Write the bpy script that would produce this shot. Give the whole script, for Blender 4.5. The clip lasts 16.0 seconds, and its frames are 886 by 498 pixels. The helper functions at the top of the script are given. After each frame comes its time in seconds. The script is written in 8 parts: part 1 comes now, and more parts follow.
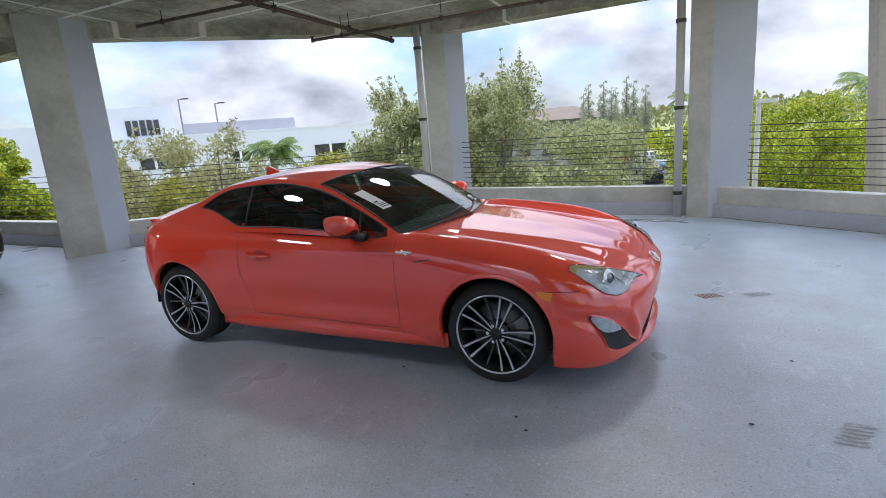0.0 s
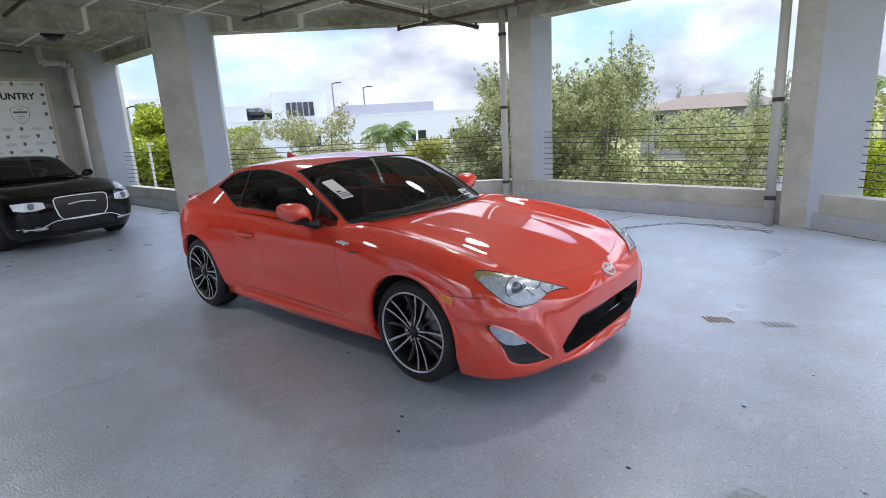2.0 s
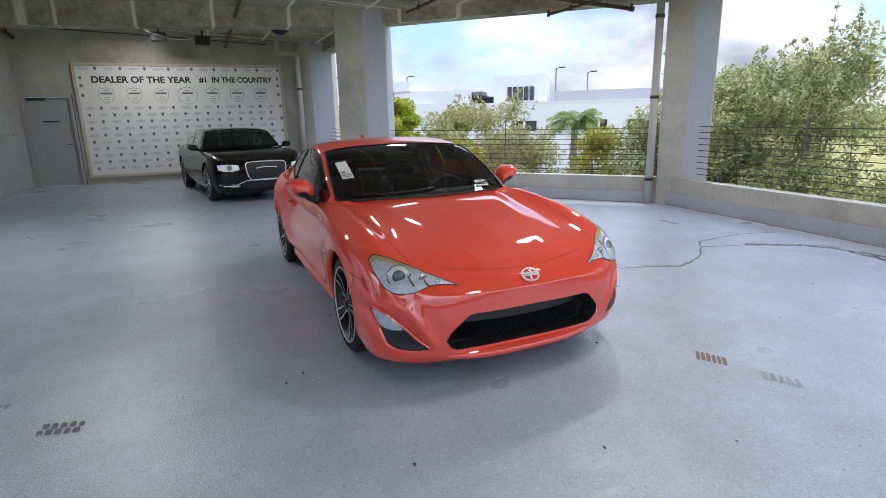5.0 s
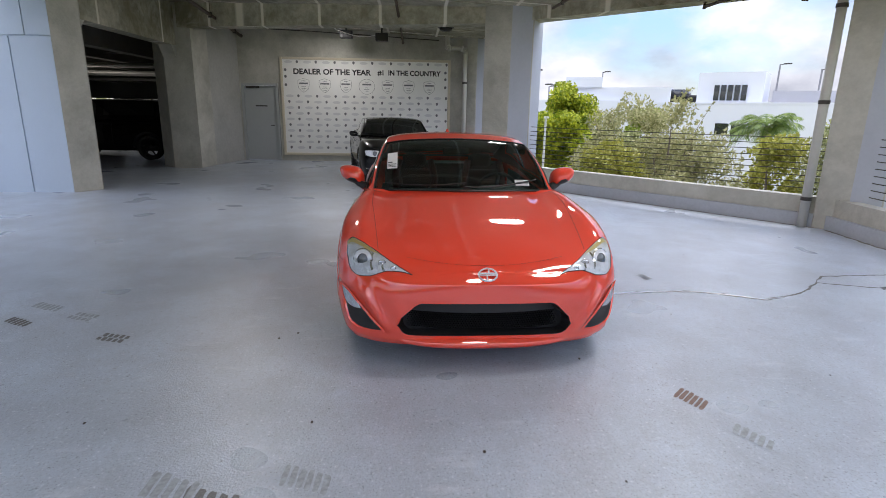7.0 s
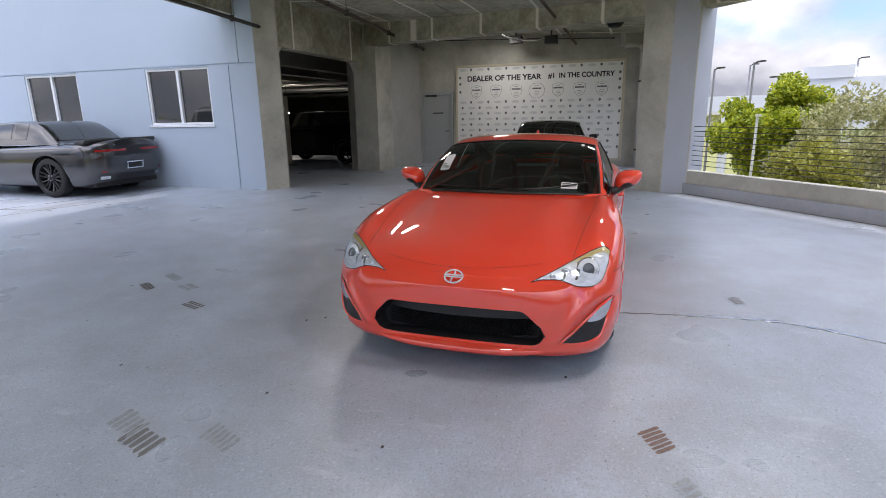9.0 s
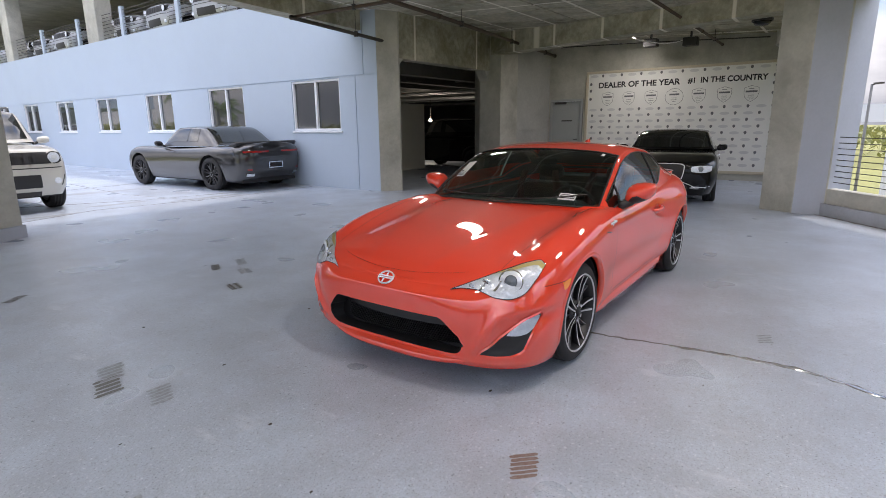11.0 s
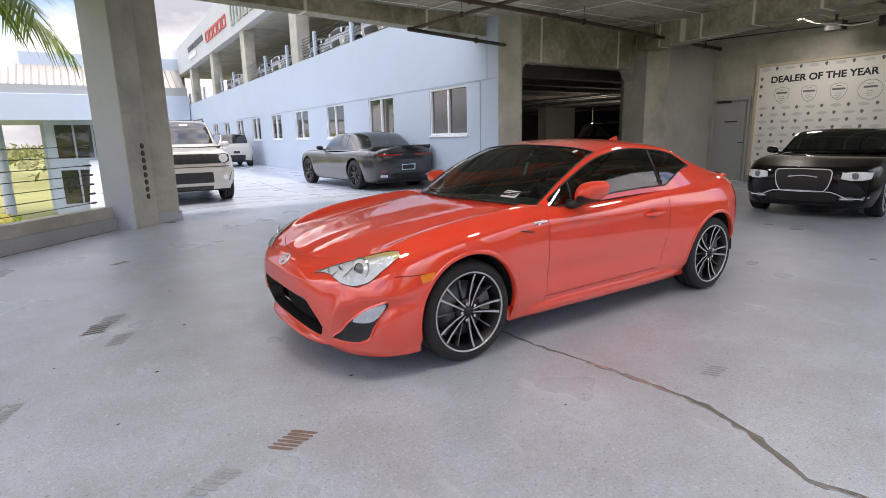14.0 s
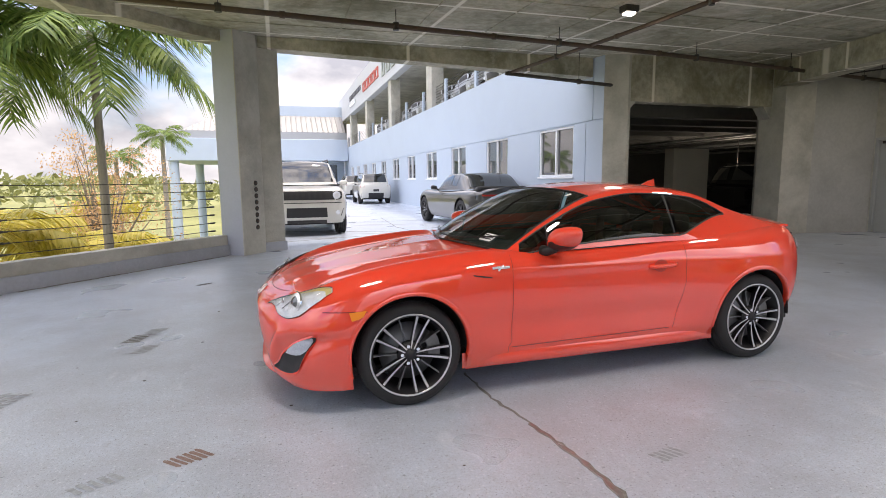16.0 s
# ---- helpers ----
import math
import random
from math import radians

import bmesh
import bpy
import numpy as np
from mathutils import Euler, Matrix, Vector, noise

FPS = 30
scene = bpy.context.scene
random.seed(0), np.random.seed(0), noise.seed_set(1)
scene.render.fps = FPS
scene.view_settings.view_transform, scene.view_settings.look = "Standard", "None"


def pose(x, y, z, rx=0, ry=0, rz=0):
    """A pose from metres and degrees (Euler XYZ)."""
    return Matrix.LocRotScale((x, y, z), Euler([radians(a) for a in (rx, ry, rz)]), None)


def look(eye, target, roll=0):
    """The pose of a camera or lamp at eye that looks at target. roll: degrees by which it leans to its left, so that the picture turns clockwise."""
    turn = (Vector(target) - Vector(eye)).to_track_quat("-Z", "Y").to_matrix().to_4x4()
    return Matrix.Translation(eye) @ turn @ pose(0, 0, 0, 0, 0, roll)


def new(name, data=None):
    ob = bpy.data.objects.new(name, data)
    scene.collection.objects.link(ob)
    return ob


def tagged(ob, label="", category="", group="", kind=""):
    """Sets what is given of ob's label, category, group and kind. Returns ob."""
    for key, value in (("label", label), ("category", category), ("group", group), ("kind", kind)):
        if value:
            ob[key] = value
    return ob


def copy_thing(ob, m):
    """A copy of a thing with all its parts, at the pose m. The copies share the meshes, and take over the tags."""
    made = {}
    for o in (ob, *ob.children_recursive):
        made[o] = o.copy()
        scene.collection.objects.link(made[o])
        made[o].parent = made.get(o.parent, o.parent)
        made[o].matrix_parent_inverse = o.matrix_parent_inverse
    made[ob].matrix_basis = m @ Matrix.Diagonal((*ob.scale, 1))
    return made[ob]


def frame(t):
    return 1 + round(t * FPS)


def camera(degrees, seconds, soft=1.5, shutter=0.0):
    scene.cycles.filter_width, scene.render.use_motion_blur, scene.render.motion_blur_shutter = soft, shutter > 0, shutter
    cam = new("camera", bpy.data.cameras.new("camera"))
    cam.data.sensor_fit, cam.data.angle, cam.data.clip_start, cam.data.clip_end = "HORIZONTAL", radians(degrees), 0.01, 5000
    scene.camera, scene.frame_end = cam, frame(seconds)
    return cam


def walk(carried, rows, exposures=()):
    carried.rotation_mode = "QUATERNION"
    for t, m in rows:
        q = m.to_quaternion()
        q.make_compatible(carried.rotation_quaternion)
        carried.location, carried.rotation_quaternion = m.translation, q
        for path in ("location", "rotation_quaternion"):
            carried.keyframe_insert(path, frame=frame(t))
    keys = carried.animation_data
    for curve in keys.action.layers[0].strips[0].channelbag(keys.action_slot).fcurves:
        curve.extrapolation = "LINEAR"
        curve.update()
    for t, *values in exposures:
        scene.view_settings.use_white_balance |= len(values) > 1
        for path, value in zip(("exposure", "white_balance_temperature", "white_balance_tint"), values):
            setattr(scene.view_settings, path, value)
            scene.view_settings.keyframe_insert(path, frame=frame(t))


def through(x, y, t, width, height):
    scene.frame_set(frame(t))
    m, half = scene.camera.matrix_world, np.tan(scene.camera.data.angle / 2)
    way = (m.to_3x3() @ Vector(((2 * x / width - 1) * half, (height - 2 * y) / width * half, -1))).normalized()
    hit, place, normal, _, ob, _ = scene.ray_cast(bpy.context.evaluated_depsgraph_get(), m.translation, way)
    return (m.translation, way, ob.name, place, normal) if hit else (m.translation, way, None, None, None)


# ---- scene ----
cam = camera(79.2, 16.0, soft=0.9)
PATH = [
    (0, (2.381, -3.613, 1.515), (1.509, -1.867, 1.077), -4.4),
    (0.5, (2.695, -3.483, 1.485), (1.698, -1.807, 1.044), -4.1),
    (1, (2.981, -3.33, 1.53), (1.87, -1.727, 1.087), -3.9),
    (1.5, (3.209, -3.105, 1.466), (1.991, -1.583, 1.022), -3.6),
    (2, (3.423, -2.89, 1.495), (2.118, -1.446, 1.037), -3.2),
    (2.5, (3.665, -2.68, 1.444), (2.27, -1.325, 0.975), -3.2),
    (3, (3.869, -2.467, 1.49), (2.396, -1.21, 0.991), -3.1),
    (3.5, (4.012, -2.223, 1.443), (2.462, -1.065, 0.935), -3.0),
    (6, (4.825, -1.063, 1.484), (2.939, -0.601, 1.007), 0.2),
    (6.5, (4.902, -0.736, 1.484), (2.985, -0.444, 0.994), 0.7),
    (7, (4.986, -0.396, 1.493), (3.052, -0.284, 0.996), 1.0),
    (7.5, (4.991, -0.088, 1.481), (3.057, -0.173, 0.982), 1.0),
    (8, (4.93, 0.231, 1.478), (3.015, -0.055, 0.975), 0.6),
    (8.5, (4.878, 0.564, 1.49), (2.999, 0.087, 0.997), -0.2),
    (9, (4.827, 0.915, 1.469), (2.993, 0.279, 0.988), -0.9),
    (11.5, (4.117, 2.308, 1.438), (2.628, 1.048, 0.997), -0.3),
    (12, (3.912, 2.535, 1.377), (2.503, 1.184, 0.942), -0.2),
    (12.5, (3.703, 2.759, 1.405), (2.372, 1.331, 0.97), -0.4),
    (13, (3.505, 3.01, 1.349), (2.26, 1.507, 0.914), -0.7),
    (13.5, (3.297, 3.217, 1.377), (2.144, 1.641, 0.945), -1.1),
    (14, (3.044, 3.358, 1.338), (1.986, 1.711, 0.927), -1.2),
    (14.5, (2.769, 3.484, 1.366), (1.816, 1.765, 0.995), -1.1),
    (15, (2.506, 3.622, 1.333), (1.668, 1.834, 1.015), -0.8),
    (15.5, (2.241, 3.751, 1.355), (1.528, 1.903, 1.077), -0.6),
    (16, (1.971, 3.81, 1.323), (1.39, 1.914, 1.066), -0.5),
]
walk(cam, [(t, look(eye, target, roll)) for t, eye, target, roll in PATH], [(0, 0.95, 6000, 12), (1.2, 1.08, 6000, 12), (2.5, 1.12, 6000, 12), (7, 1.02, 6320, 15), (9.2, 0.96, 6480, 16), (12.5, 0.98, 6850, 16), (16, 1.17, 7050, 17)])

# ---- light: a bright, thinly clouded sky with a hazy sun ----
SUN_TURN, SUN_RISE = radians(-50), radians(74)
world = bpy.data.worlds.new("sky")
scene.world = world
world.use_nodes = True
wn, wl = world.node_tree.nodes, world.node_tree.links
wn.clear()
sky = wn.new("ShaderNodeTexSky")
sky.sky_type, sky.sun_disc = "NISHITA", False
sky.sun_elevation, sky.sun_rotation = SUN_RISE, SUN_TURN
sky.altitude, sky.air_density, sky.dust_density, sky.ozone_density = 0, 1.0, 0.3, 4.0
gloss = wn.new("ShaderNodeTexCoord")
lift = wn.new("ShaderNodeMapping")
lift.inputs["Scale"].default_value, lift.inputs["Location"].default_value = (1.0, 1.0, 1.9), (0.35, 0.1, 0.0)
puffs = wn.new("ShaderNodeTexNoise")
puffs.inputs["Scale"].default_value, puffs.inputs["Detail"].default_value, puffs.inputs["Roughness"].default_value = 3.0, 7.0, 0.54
cover = wn.new("ShaderNodeValToRGB")
cover.color_ramp.elements[0].position, cover.color_ramp.elements[1].position = 0.37, 0.52
shade = wn.new("ShaderNodeTexNoise")
shade.inputs["Scale"].default_value, shade.inputs["Detail"].default_value = 4.2, 6.0
tones = wn.new("ShaderNodeValToRGB")
tones.color_ramp.elements[0].position, tones.color_ramp.elements[0].color = 0.38, (2.9, 3.1, 3.6, 1)
tones.color_ramp.elements[1].position, tones.color_ramp.elements[1].color = 0.62, (7.4, 7.5, 7.8, 1)
clouds = wn.new("ShaderNodeMixRGB")
back = wn.new("ShaderNodeBackground")
back.inputs["Strength"].default_value = 0.115
end = wn.new("ShaderNodeOutputWorld")
wl.new(gloss.outputs["Generated"], lift.inputs["Vector"])
wl.new(lift.outputs["Vector"], puffs.inputs["Vector"])
wl.new(lift.outputs["Vector"], shade.inputs["Vector"])
wl.new(puffs.outputs["Fac"], cover.inputs["Fac"])
wl.new(shade.outputs["Fac"], tones.inputs["Fac"])
wl.new(cover.outputs["Color"], clouds.inputs["Fac"])
wl.new(sky.outputs["Color"], clouds.inputs["Color1"])
wl.new(tones.outputs["Color"], clouds.inputs["Color2"])
# a cloudy sky grows brighter towards the zenith
height = wn.new("ShaderNodeSeparateXYZ")
rise = wn.new("ShaderNodeMapRange")
rise.interpolation_type = "SMOOTHSTEP"
rise.inputs["From Min"].default_value, rise.inputs["From Max"].default_value = 0.05, 0.75
rise.inputs["To Min"].default_value, rise.inputs["To Max"].default_value = 0.66, 2.6
bright = wn.new("ShaderNodeVectorMath")
bright.operation = "SCALE"
wl.new(gloss.outputs["Generated"], height.inputs["Vector"])
wl.new(height.outputs["Z"], rise.inputs["Value"])
wl.new(clouds.outputs["Color"], bright.inputs[0])
wl.new(rise.outputs["Result"], bright.inputs["Scale"])
wl.new(bright.outputs["Vector"], back.inputs["Color"])
wl.new(back.outputs["Background"], end.inputs["Surface"])
sun = new("sun", bpy.data.lights.new("sun", "SUN"))
sun.data.energy, sun.data.angle, sun.data.color = 1.15, radians(4), (1.0, 0.95, 0.87)
sun.matrix_world = look(Vector((math.sin(SUN_TURN) * math.cos(SUN_RISE), math.cos(SUN_TURN) * math.cos(SUN_RISE), math.sin(SUN_RISE))) * 60, (0, 0, 0))

# round ceiling lamps of the deck
# the last, unseen behind beam_10, is added to brighten the back
LAMPS = [(-2.9, -3.0, 28), (-2.9, 1.2, 11), (-0.6, 2.6, 15), (2.0, 1.6, 18), (3.6, 0.4, 6), (-9.8, -2.6, 17)]
for x, y, power in LAMPS:
    lamp = new("ceiling_lamp_light", bpy.data.lights.new("ceiling_lamp_light", "AREA"))
    lamp.data.shape, lamp.data.size, lamp.data.energy, lamp.data.color = "DISK", 0.45, power, (1.0, 0.97, 0.92)
    lamp.matrix_world = look((x, y, 3.58 - 0.05 * y - 0.17), (x, y, 0))

# ---- materials ----
def material(name, colour, rough=0.6, metal=0.0, grain=0.0, scale=8.0, stain=0.0, stain_scale=0.7, bump=0.0, bump_scale=60.0, coat=0.0, dark=None, spec=0.5, coat_ior=1.5):
    """A principled material with fine grain and broad stains, at real-world size."""
    m = bpy.data.materials.new(name)
    m.use_nodes = True
    nd, ln = m.node_tree.nodes, m.node_tree.links
    b = nd["Principled BSDF"]
    b.inputs["Base Color"].default_value = (*colour, 1)
    b.inputs["Roughness"].default_value, b.inputs["Metallic"].default_value = rough, metal
    b.inputs["Specular IOR Level"].default_value = spec
    b.inputs["Coat Weight"].default_value, b.inputs["Coat Roughness"].default_value = coat, 0.02
    b.inputs["Coat IOR"].default_value = coat_ior
    if not (grain or stain or bump):
        return m
    at = nd.new("ShaderNodeNewGeometry").outputs["Position"]
    last = None

    def noisy(size, detail, low, high, strength, toward):
        nonlocal last
        n = nd.new("ShaderNodeTexNoise")
        n.inputs["Scale"].default_value, n.inputs["Detail"].default_value, n.inputs["Roughness"].default_value = size, detail, 0.62
        ln.new(at, n.inputs["Vector"])
        r = nd.new("ShaderNodeMapRange")
        r.inputs["From Min"].default_value, r.inputs["From Max"].default_value = low, high
        r.inputs["To Max"].default_value = strength
        ln.new(n.outputs["Fac"], r.inputs["Value"])
        mix = nd.new("ShaderNodeMixRGB")
        ln.new(r.outputs["Result"], mix.inputs["Fac"])
        if last:
            ln.new(last, mix.inputs["Color1"])
        else:
            mix.inputs["Color1"].default_value = (*colour, 1)
        mix.inputs["Color2"].default_value = (*toward, 1)
        last = mix.outputs["Color"]
        return n

    deep = dark or tuple(c * 0.55 for c in colour)
    if stain:
        noisy(stain_scale, 6.0, 0.42, 0.72, stain, deep)
        noisy(stain_scale * 3.7, 8.0, 0.45, 0.8, stain * 0.6, tuple(min(1, c * 1.25) for c in colour))
    if grain:
        noisy(scale, 8.0, 0.40, 0.75, grain, deep)
    if last:
        ln.new(last, b.inputs["Base Color"])
    if bump:
        n = nd.new("ShaderNodeTexNoise")
        n.inputs["Scale"].default_value, n.inputs["Detail"].default_value = bump_scale, 5.0
        ln.new(at, n.inputs["Vector"])
        bp = nd.new("ShaderNodeBump")
        bp.inputs["Strength"].default_value, bp.inputs["Distance"].default_value = bump, 0.01
        ln.new(n.outputs["Fac"], bp.inputs["Height"])
        ln.new(bp.outputs["Normal"], b.inputs["Normal"])
    return m


def glass(name, tint=(0.8, 0.85, 0.85), rough=0.0, clear=0.5, ior=1.5):
    """Thin tinted glass: part of the light goes straight through, the rest is a glossy reflection."""
    m = bpy.data.materials.new(name)
    m.use_nodes = True
    nd, ln = m.node_tree.nodes, m.node_tree.links
    nd.remove(nd["Principled BSDF"])
    see = nd.new("ShaderNodeBsdfTransparent")
    see.inputs["Color"].default_value = (*(c * clear for c in tint), 1)
    shine = nd.new("ShaderNodeBsdfGlossy")
    shine.inputs["Roughness"].default_value = rough
    edge = nd.new("ShaderNodeFresnel")
    edge.inputs["IOR"].default_value = ior
    mix = nd.new("ShaderNodeMixShader")
    ln.new(edge.outputs["Fac"], mix.inputs["Fac"])
    ln.new(see.outputs["BSDF"], mix.inputs[1])
    ln.new(shine.outputs["BSDF"], mix.inputs[2])
    ln.new(mix.outputs["Shader"], nd["Material Output"].inputs["Surface"])
    return m


def glow(name, colour, strength):
    m = bpy.data.materials.new(name)
    m.use_nodes = True
    b = m.node_tree.nodes["Principled BSDF"]
    b.inputs["Base Color"].default_value = (*colour, 1)
    b.inputs["Emission Color"].default_value = (*colour, 1)
    b.inputs["Emission Strength"].default_value = strength
    return m


def coated_floor():
    """Worn blue-grey deck coating: cloudy wear, fine dark specks, pale scuffs and an uneven sheen."""
    m = material("deck_coating", (0.51, 0.58, 0.68), 0.5, grain=0.5, scale=70, stain=0.36, stain_scale=0.5, bump=0.32, bump_scale=85, spec=1.0, dark=(0.25, 0.29, 0.345))
    nd, ln = m.node_tree.nodes, m.node_tree.links
    b = nd["Principled BSDF"]
    at = nd.new("ShaderNodeNewGeometry").outputs["Position"]
    last = b.inputs["Base Color"].links[0].from_socket

    def over(scale, detail, low, high, strength, colour, stretch=(1, 1, 1)):
        nonlocal last
        mp = nd.new("ShaderNodeMapping")
        mp.inputs["Scale"].default_value = stretch
        n = nd.new("ShaderNodeTexNoise")
        n.inputs["Scale"].default_value, n.inputs["Detail"].default_value, n.inputs["Roughness"].default_value = scale, detail, 0.6
        r = nd.new("ShaderNodeMapRange")
        r.inputs["From Min"].default_value, r.inputs["From Max"].default_value, r.inputs["To Max"].default_value = low, high, strength
        mix = nd.new("ShaderNodeMixRGB")
        mix.inputs["Color2"].default_value = (*colour, 1)
        ln.new(at, mp.inputs["Vector"])
        ln.new(mp.outputs["Vector"], n.inputs["Vector"])
        ln.new(n.outputs["Fac"], r.inputs["Value"])
        ln.new(r.outputs["Result"], mix.inputs["Fac"])
        ln.new(last, mix.inputs["Color1"])
        last = mix.outputs["Color"]
        return r

    over(0.8, 6, 0.36, 0.76, 0.55, (0.27, 0.29, 0.33))
    over(2.2, 9, 0.40, 0.80, 0.62, (0.28, 0.29, 0.32))
    over(120, 4, 0.57, 0.69, 1.0, (0.12, 0.13, 0.15))
    over(38, 7, 0.62, 0.70, 0.9, (0.13, 0.14, 0.16))
    over(60, 5, 0.58, 0.72, 0.75, (0.76, 0.79, 0.84))
    over(16, 8, 0.50, 0.78, 0.4, (0.30, 0.31, 0.34))
    over(7, 8, 0.60, 0.72, 0.35, (0.66, 0.69, 0.74), (1, 0.35, 1))
    ln.new(last, b.inputs["Base Color"])
    n = nd.new("ShaderNodeTexNoise")
    n.inputs["Scale"].default_value, n.inputs["Detail"].default_value = 1.1, 2
    r = nd.new("ShaderNodeMapRange")
    r.inputs["From Min"].default_value, r.inputs["From Max"].default_value, r.inputs["To Min"].default_value, r.inputs["To Max"].default_value = 0.2, 0.8, 0.24, 0.38
    ln.new(at, n.inputs["Vector"])
    ln.new(n.outputs["Fac"], r.inputs["Value"])
    ln.new(r.outputs["Result"], b.inputs["Roughness"])
    return m


FLOOR = coated_floor()
CONCRETE = material("raw_concrete", (0.54, 0.53, 0.475), 0.85, grain=0.14, scale=18, stain=0.5, stain_scale=1.1, bump=0.5, bump_scale=30, dark=(0.14, 0.14, 0.115))
SOFFIT = material("board_marked_concrete", (0.53, 0.50, 0.40), 0.9, grain=0.5, scale=9, stain=0.95, stain_scale=0.8, bump=0.5, bump_scale=22, dark=(0.13, 0.135, 0.085))


def board_joints(m, long, wide, turn):
    """Pale seams left by the formwork sheets, in a plain grid."""
    nd, ln = m.node_tree.nodes, m.node_tree.links
    b = nd["Principled BSDF"]
    at = nd.new("ShaderNodeNewGeometry").outputs["Position"]
    mp = nd.new("ShaderNodeMapping")
    mp.inputs["Rotation"].default_value, mp.inputs["Location"].default_value = (0, 0, turn), (0.6, -0.25, 0)
    grid = nd.new("ShaderNodeTexBrick")
    grid.offset = 0.0
    grid.inputs["Scale"].default_value, grid.inputs["Mortar Size"].default_value, grid.inputs["Mortar Smooth"].default_value = 1.0, 0.045, 0.6
    grid.inputs["Brick Width"].default_value, grid.inputs["Row Height"].default_value = long, wide
    soften = nd.new("ShaderNodeMath")
    soften.operation = "MULTIPLY"
    soften.inputs[1].default_value = 0.9
    mix = nd.new("ShaderNodeMixRGB")
    mix.inputs["Color2"].default_value = (0.84, 0.81, 0.72, 1)
    ln.new(at, mp.inputs["Vector"])
    ln.new(mp.outputs["Vector"], grid.inputs["Vector"])
    ln.new(grid.outputs["Fac"], soften.inputs[0])
    ln.new(soften.outputs["Value"], mix.inputs["Fac"])
    ln.new(b.inputs["Base Color"].links[0].from_socket, mix.inputs["Color1"])
    ln.new(mix.outputs["Color"], b.inputs["Base Color"])


def weather(m, colour, scale, low, high, strength):
    """Broad blotches of old damp and dirt over a material."""
    nd, ln = m.node_tree.nodes, m.node_tree.links
    b = nd["Principled BSDF"]
    n = nd.new("ShaderNodeTexNoise")
    n.inputs["Scale"].default_value, n.inputs["Detail"].default_value, n.inputs["Roughness"].default_value, n.inputs["Distortion"].default_value = scale, 9.0, 0.68, 0.6
    r = nd.new("ShaderNodeMapRange")
    r.inputs["From Min"].default_value, r.inputs["From Max"].default_value, r.inputs["To Max"].default_value = low, high, strength
    mix = nd.new("ShaderNodeMixRGB")
    mix.inputs["Color2"].default_value = (*colour, 1)
    ln.new(nd.new("ShaderNodeNewGeometry").outputs["Position"], n.inputs["Vector"])
    ln.new(n.outputs["Fac"], r.inputs["Value"])
    ln.new(r.outputs["Result"], mix.inputs["Fac"])
    ln.new(b.inputs["Base Color"].links[0].from_socket, mix.inputs["Color1"])
    ln.new(mix.outputs["Color"], b.inputs["Base Color"])


weather(SOFFIT, (0.15, 0.14, 0.075), 0.45, 0.48, 0.66, 0.75)
weather(SOFFIT, (0.60, 0.57, 0.49), 1.6, 0.56, 0.72, 0.7)
weather(CONCRETE, (0.27, 0.26, 0.215), 0.7, 0.46, 0.72, 0.6)
weather(CONCRETE, (0.63, 0.62, 0.57), 1.3, 0.54, 0.76, 0.35)
board_joints(SOFFIT, 2.6, 1.35, 0.0)
WHITEWALL = material("painted_stucco", (0.45, 0.53, 0.63), 0.7, grain=0.06, scale=30, stain=0.10, stain_scale=0.5, bump=0.15, bump_scale=120)
KERB = material("grey_kerb_paint", (0.41, 0.43, 0.48), 0.75, grain=0.25, scale=24, stain=0.45, stain_scale=0.9, bump=0.2, bump_scale=70)
PALE = material("pale_grey_paint", (0.46, 0.49, 0.56), 0.7, grain=0.12, scale=24, stain=0.2, stain_scale=0.9, bump=0.2, bump_scale=70)
# concrete darkened in its colour to carry the gloom of the unlit hall
HALL_SHADE = material("shade_toned_concrete", (0.16, 0.155, 0.14), 0.9, grain=0.3, scale=8, stain=0.5)
STEEL = material("dark_steel", (0.06, 0.055, 0.05), 0.5, 0.3, grain=0.3, scale=40)
RUST = material("brown_pipe_paint", (0.10, 0.07, 0.05), 0.6, 0.2, grain=0.4, scale=20)
WHITEPIPE = material("cream_pipe_paint", (0.55, 0.54, 0.50), 0.45, grain=0.15, scale=18, stain=0.25)
DOORGREY = material("grey_door_paint", (0.38, 0.40, 0.40), 0.5, grain=0.1, scale=15, stain=0.15)
GRASS = material("rough_grass", (0.25, 0.24, 0.08), 0.95, grain=0.5, scale=1.5, stain=0.6, stain_scale=0.06, dark=(0.13, 0.15, 0.05))
RED = material("coral_red_paint", (0.84, 0.054, 0.022), 0.5, coat=1.0, spec=0.1, coat_ior=2.0)
BLACKTRIM = material("black_plastic", (0.015, 0.015, 0.016), 0.45)


# ---- small builders ----
def mesh_object(name, bm, mat, parent=None, label="", smooth=False):
    me = bpy.data.meshes.new(name)
    bmesh.ops.recalc_face_normals(bm, faces=bm.faces)
    for f in bm.faces:
        f.smooth = smooth
    bm.to_mesh(me)
    bm.free()
    for m in mat if isinstance(mat, (list, tuple)) else [mat]:
        me.materials.append(m)
    ob = new(name, me)
    if parent is not None:
        ob.parent = parent
    if label:
        ob["label"] = label
    return ob


def part(name, bm, mat, parent, label="", smooth=False):
    return mesh_object(name, bm, mat, parent, label, smooth)


def box(bm, x0, x1, y0, y1, z0, z1, m=None):
    vs = bmesh.ops.create_cube(bm, size=1.0)["verts"]
    for v in vs:
        v.co = Vector((x0 + (v.co.x + 0.5) * (x1 - x0), y0 + (v.co.y + 0.5) * (y1 - y0), z0 + (v.co.z + 0.5) * (z1 - z0)))
        if m is not None:
            v.co = m @ v.co
    return vs


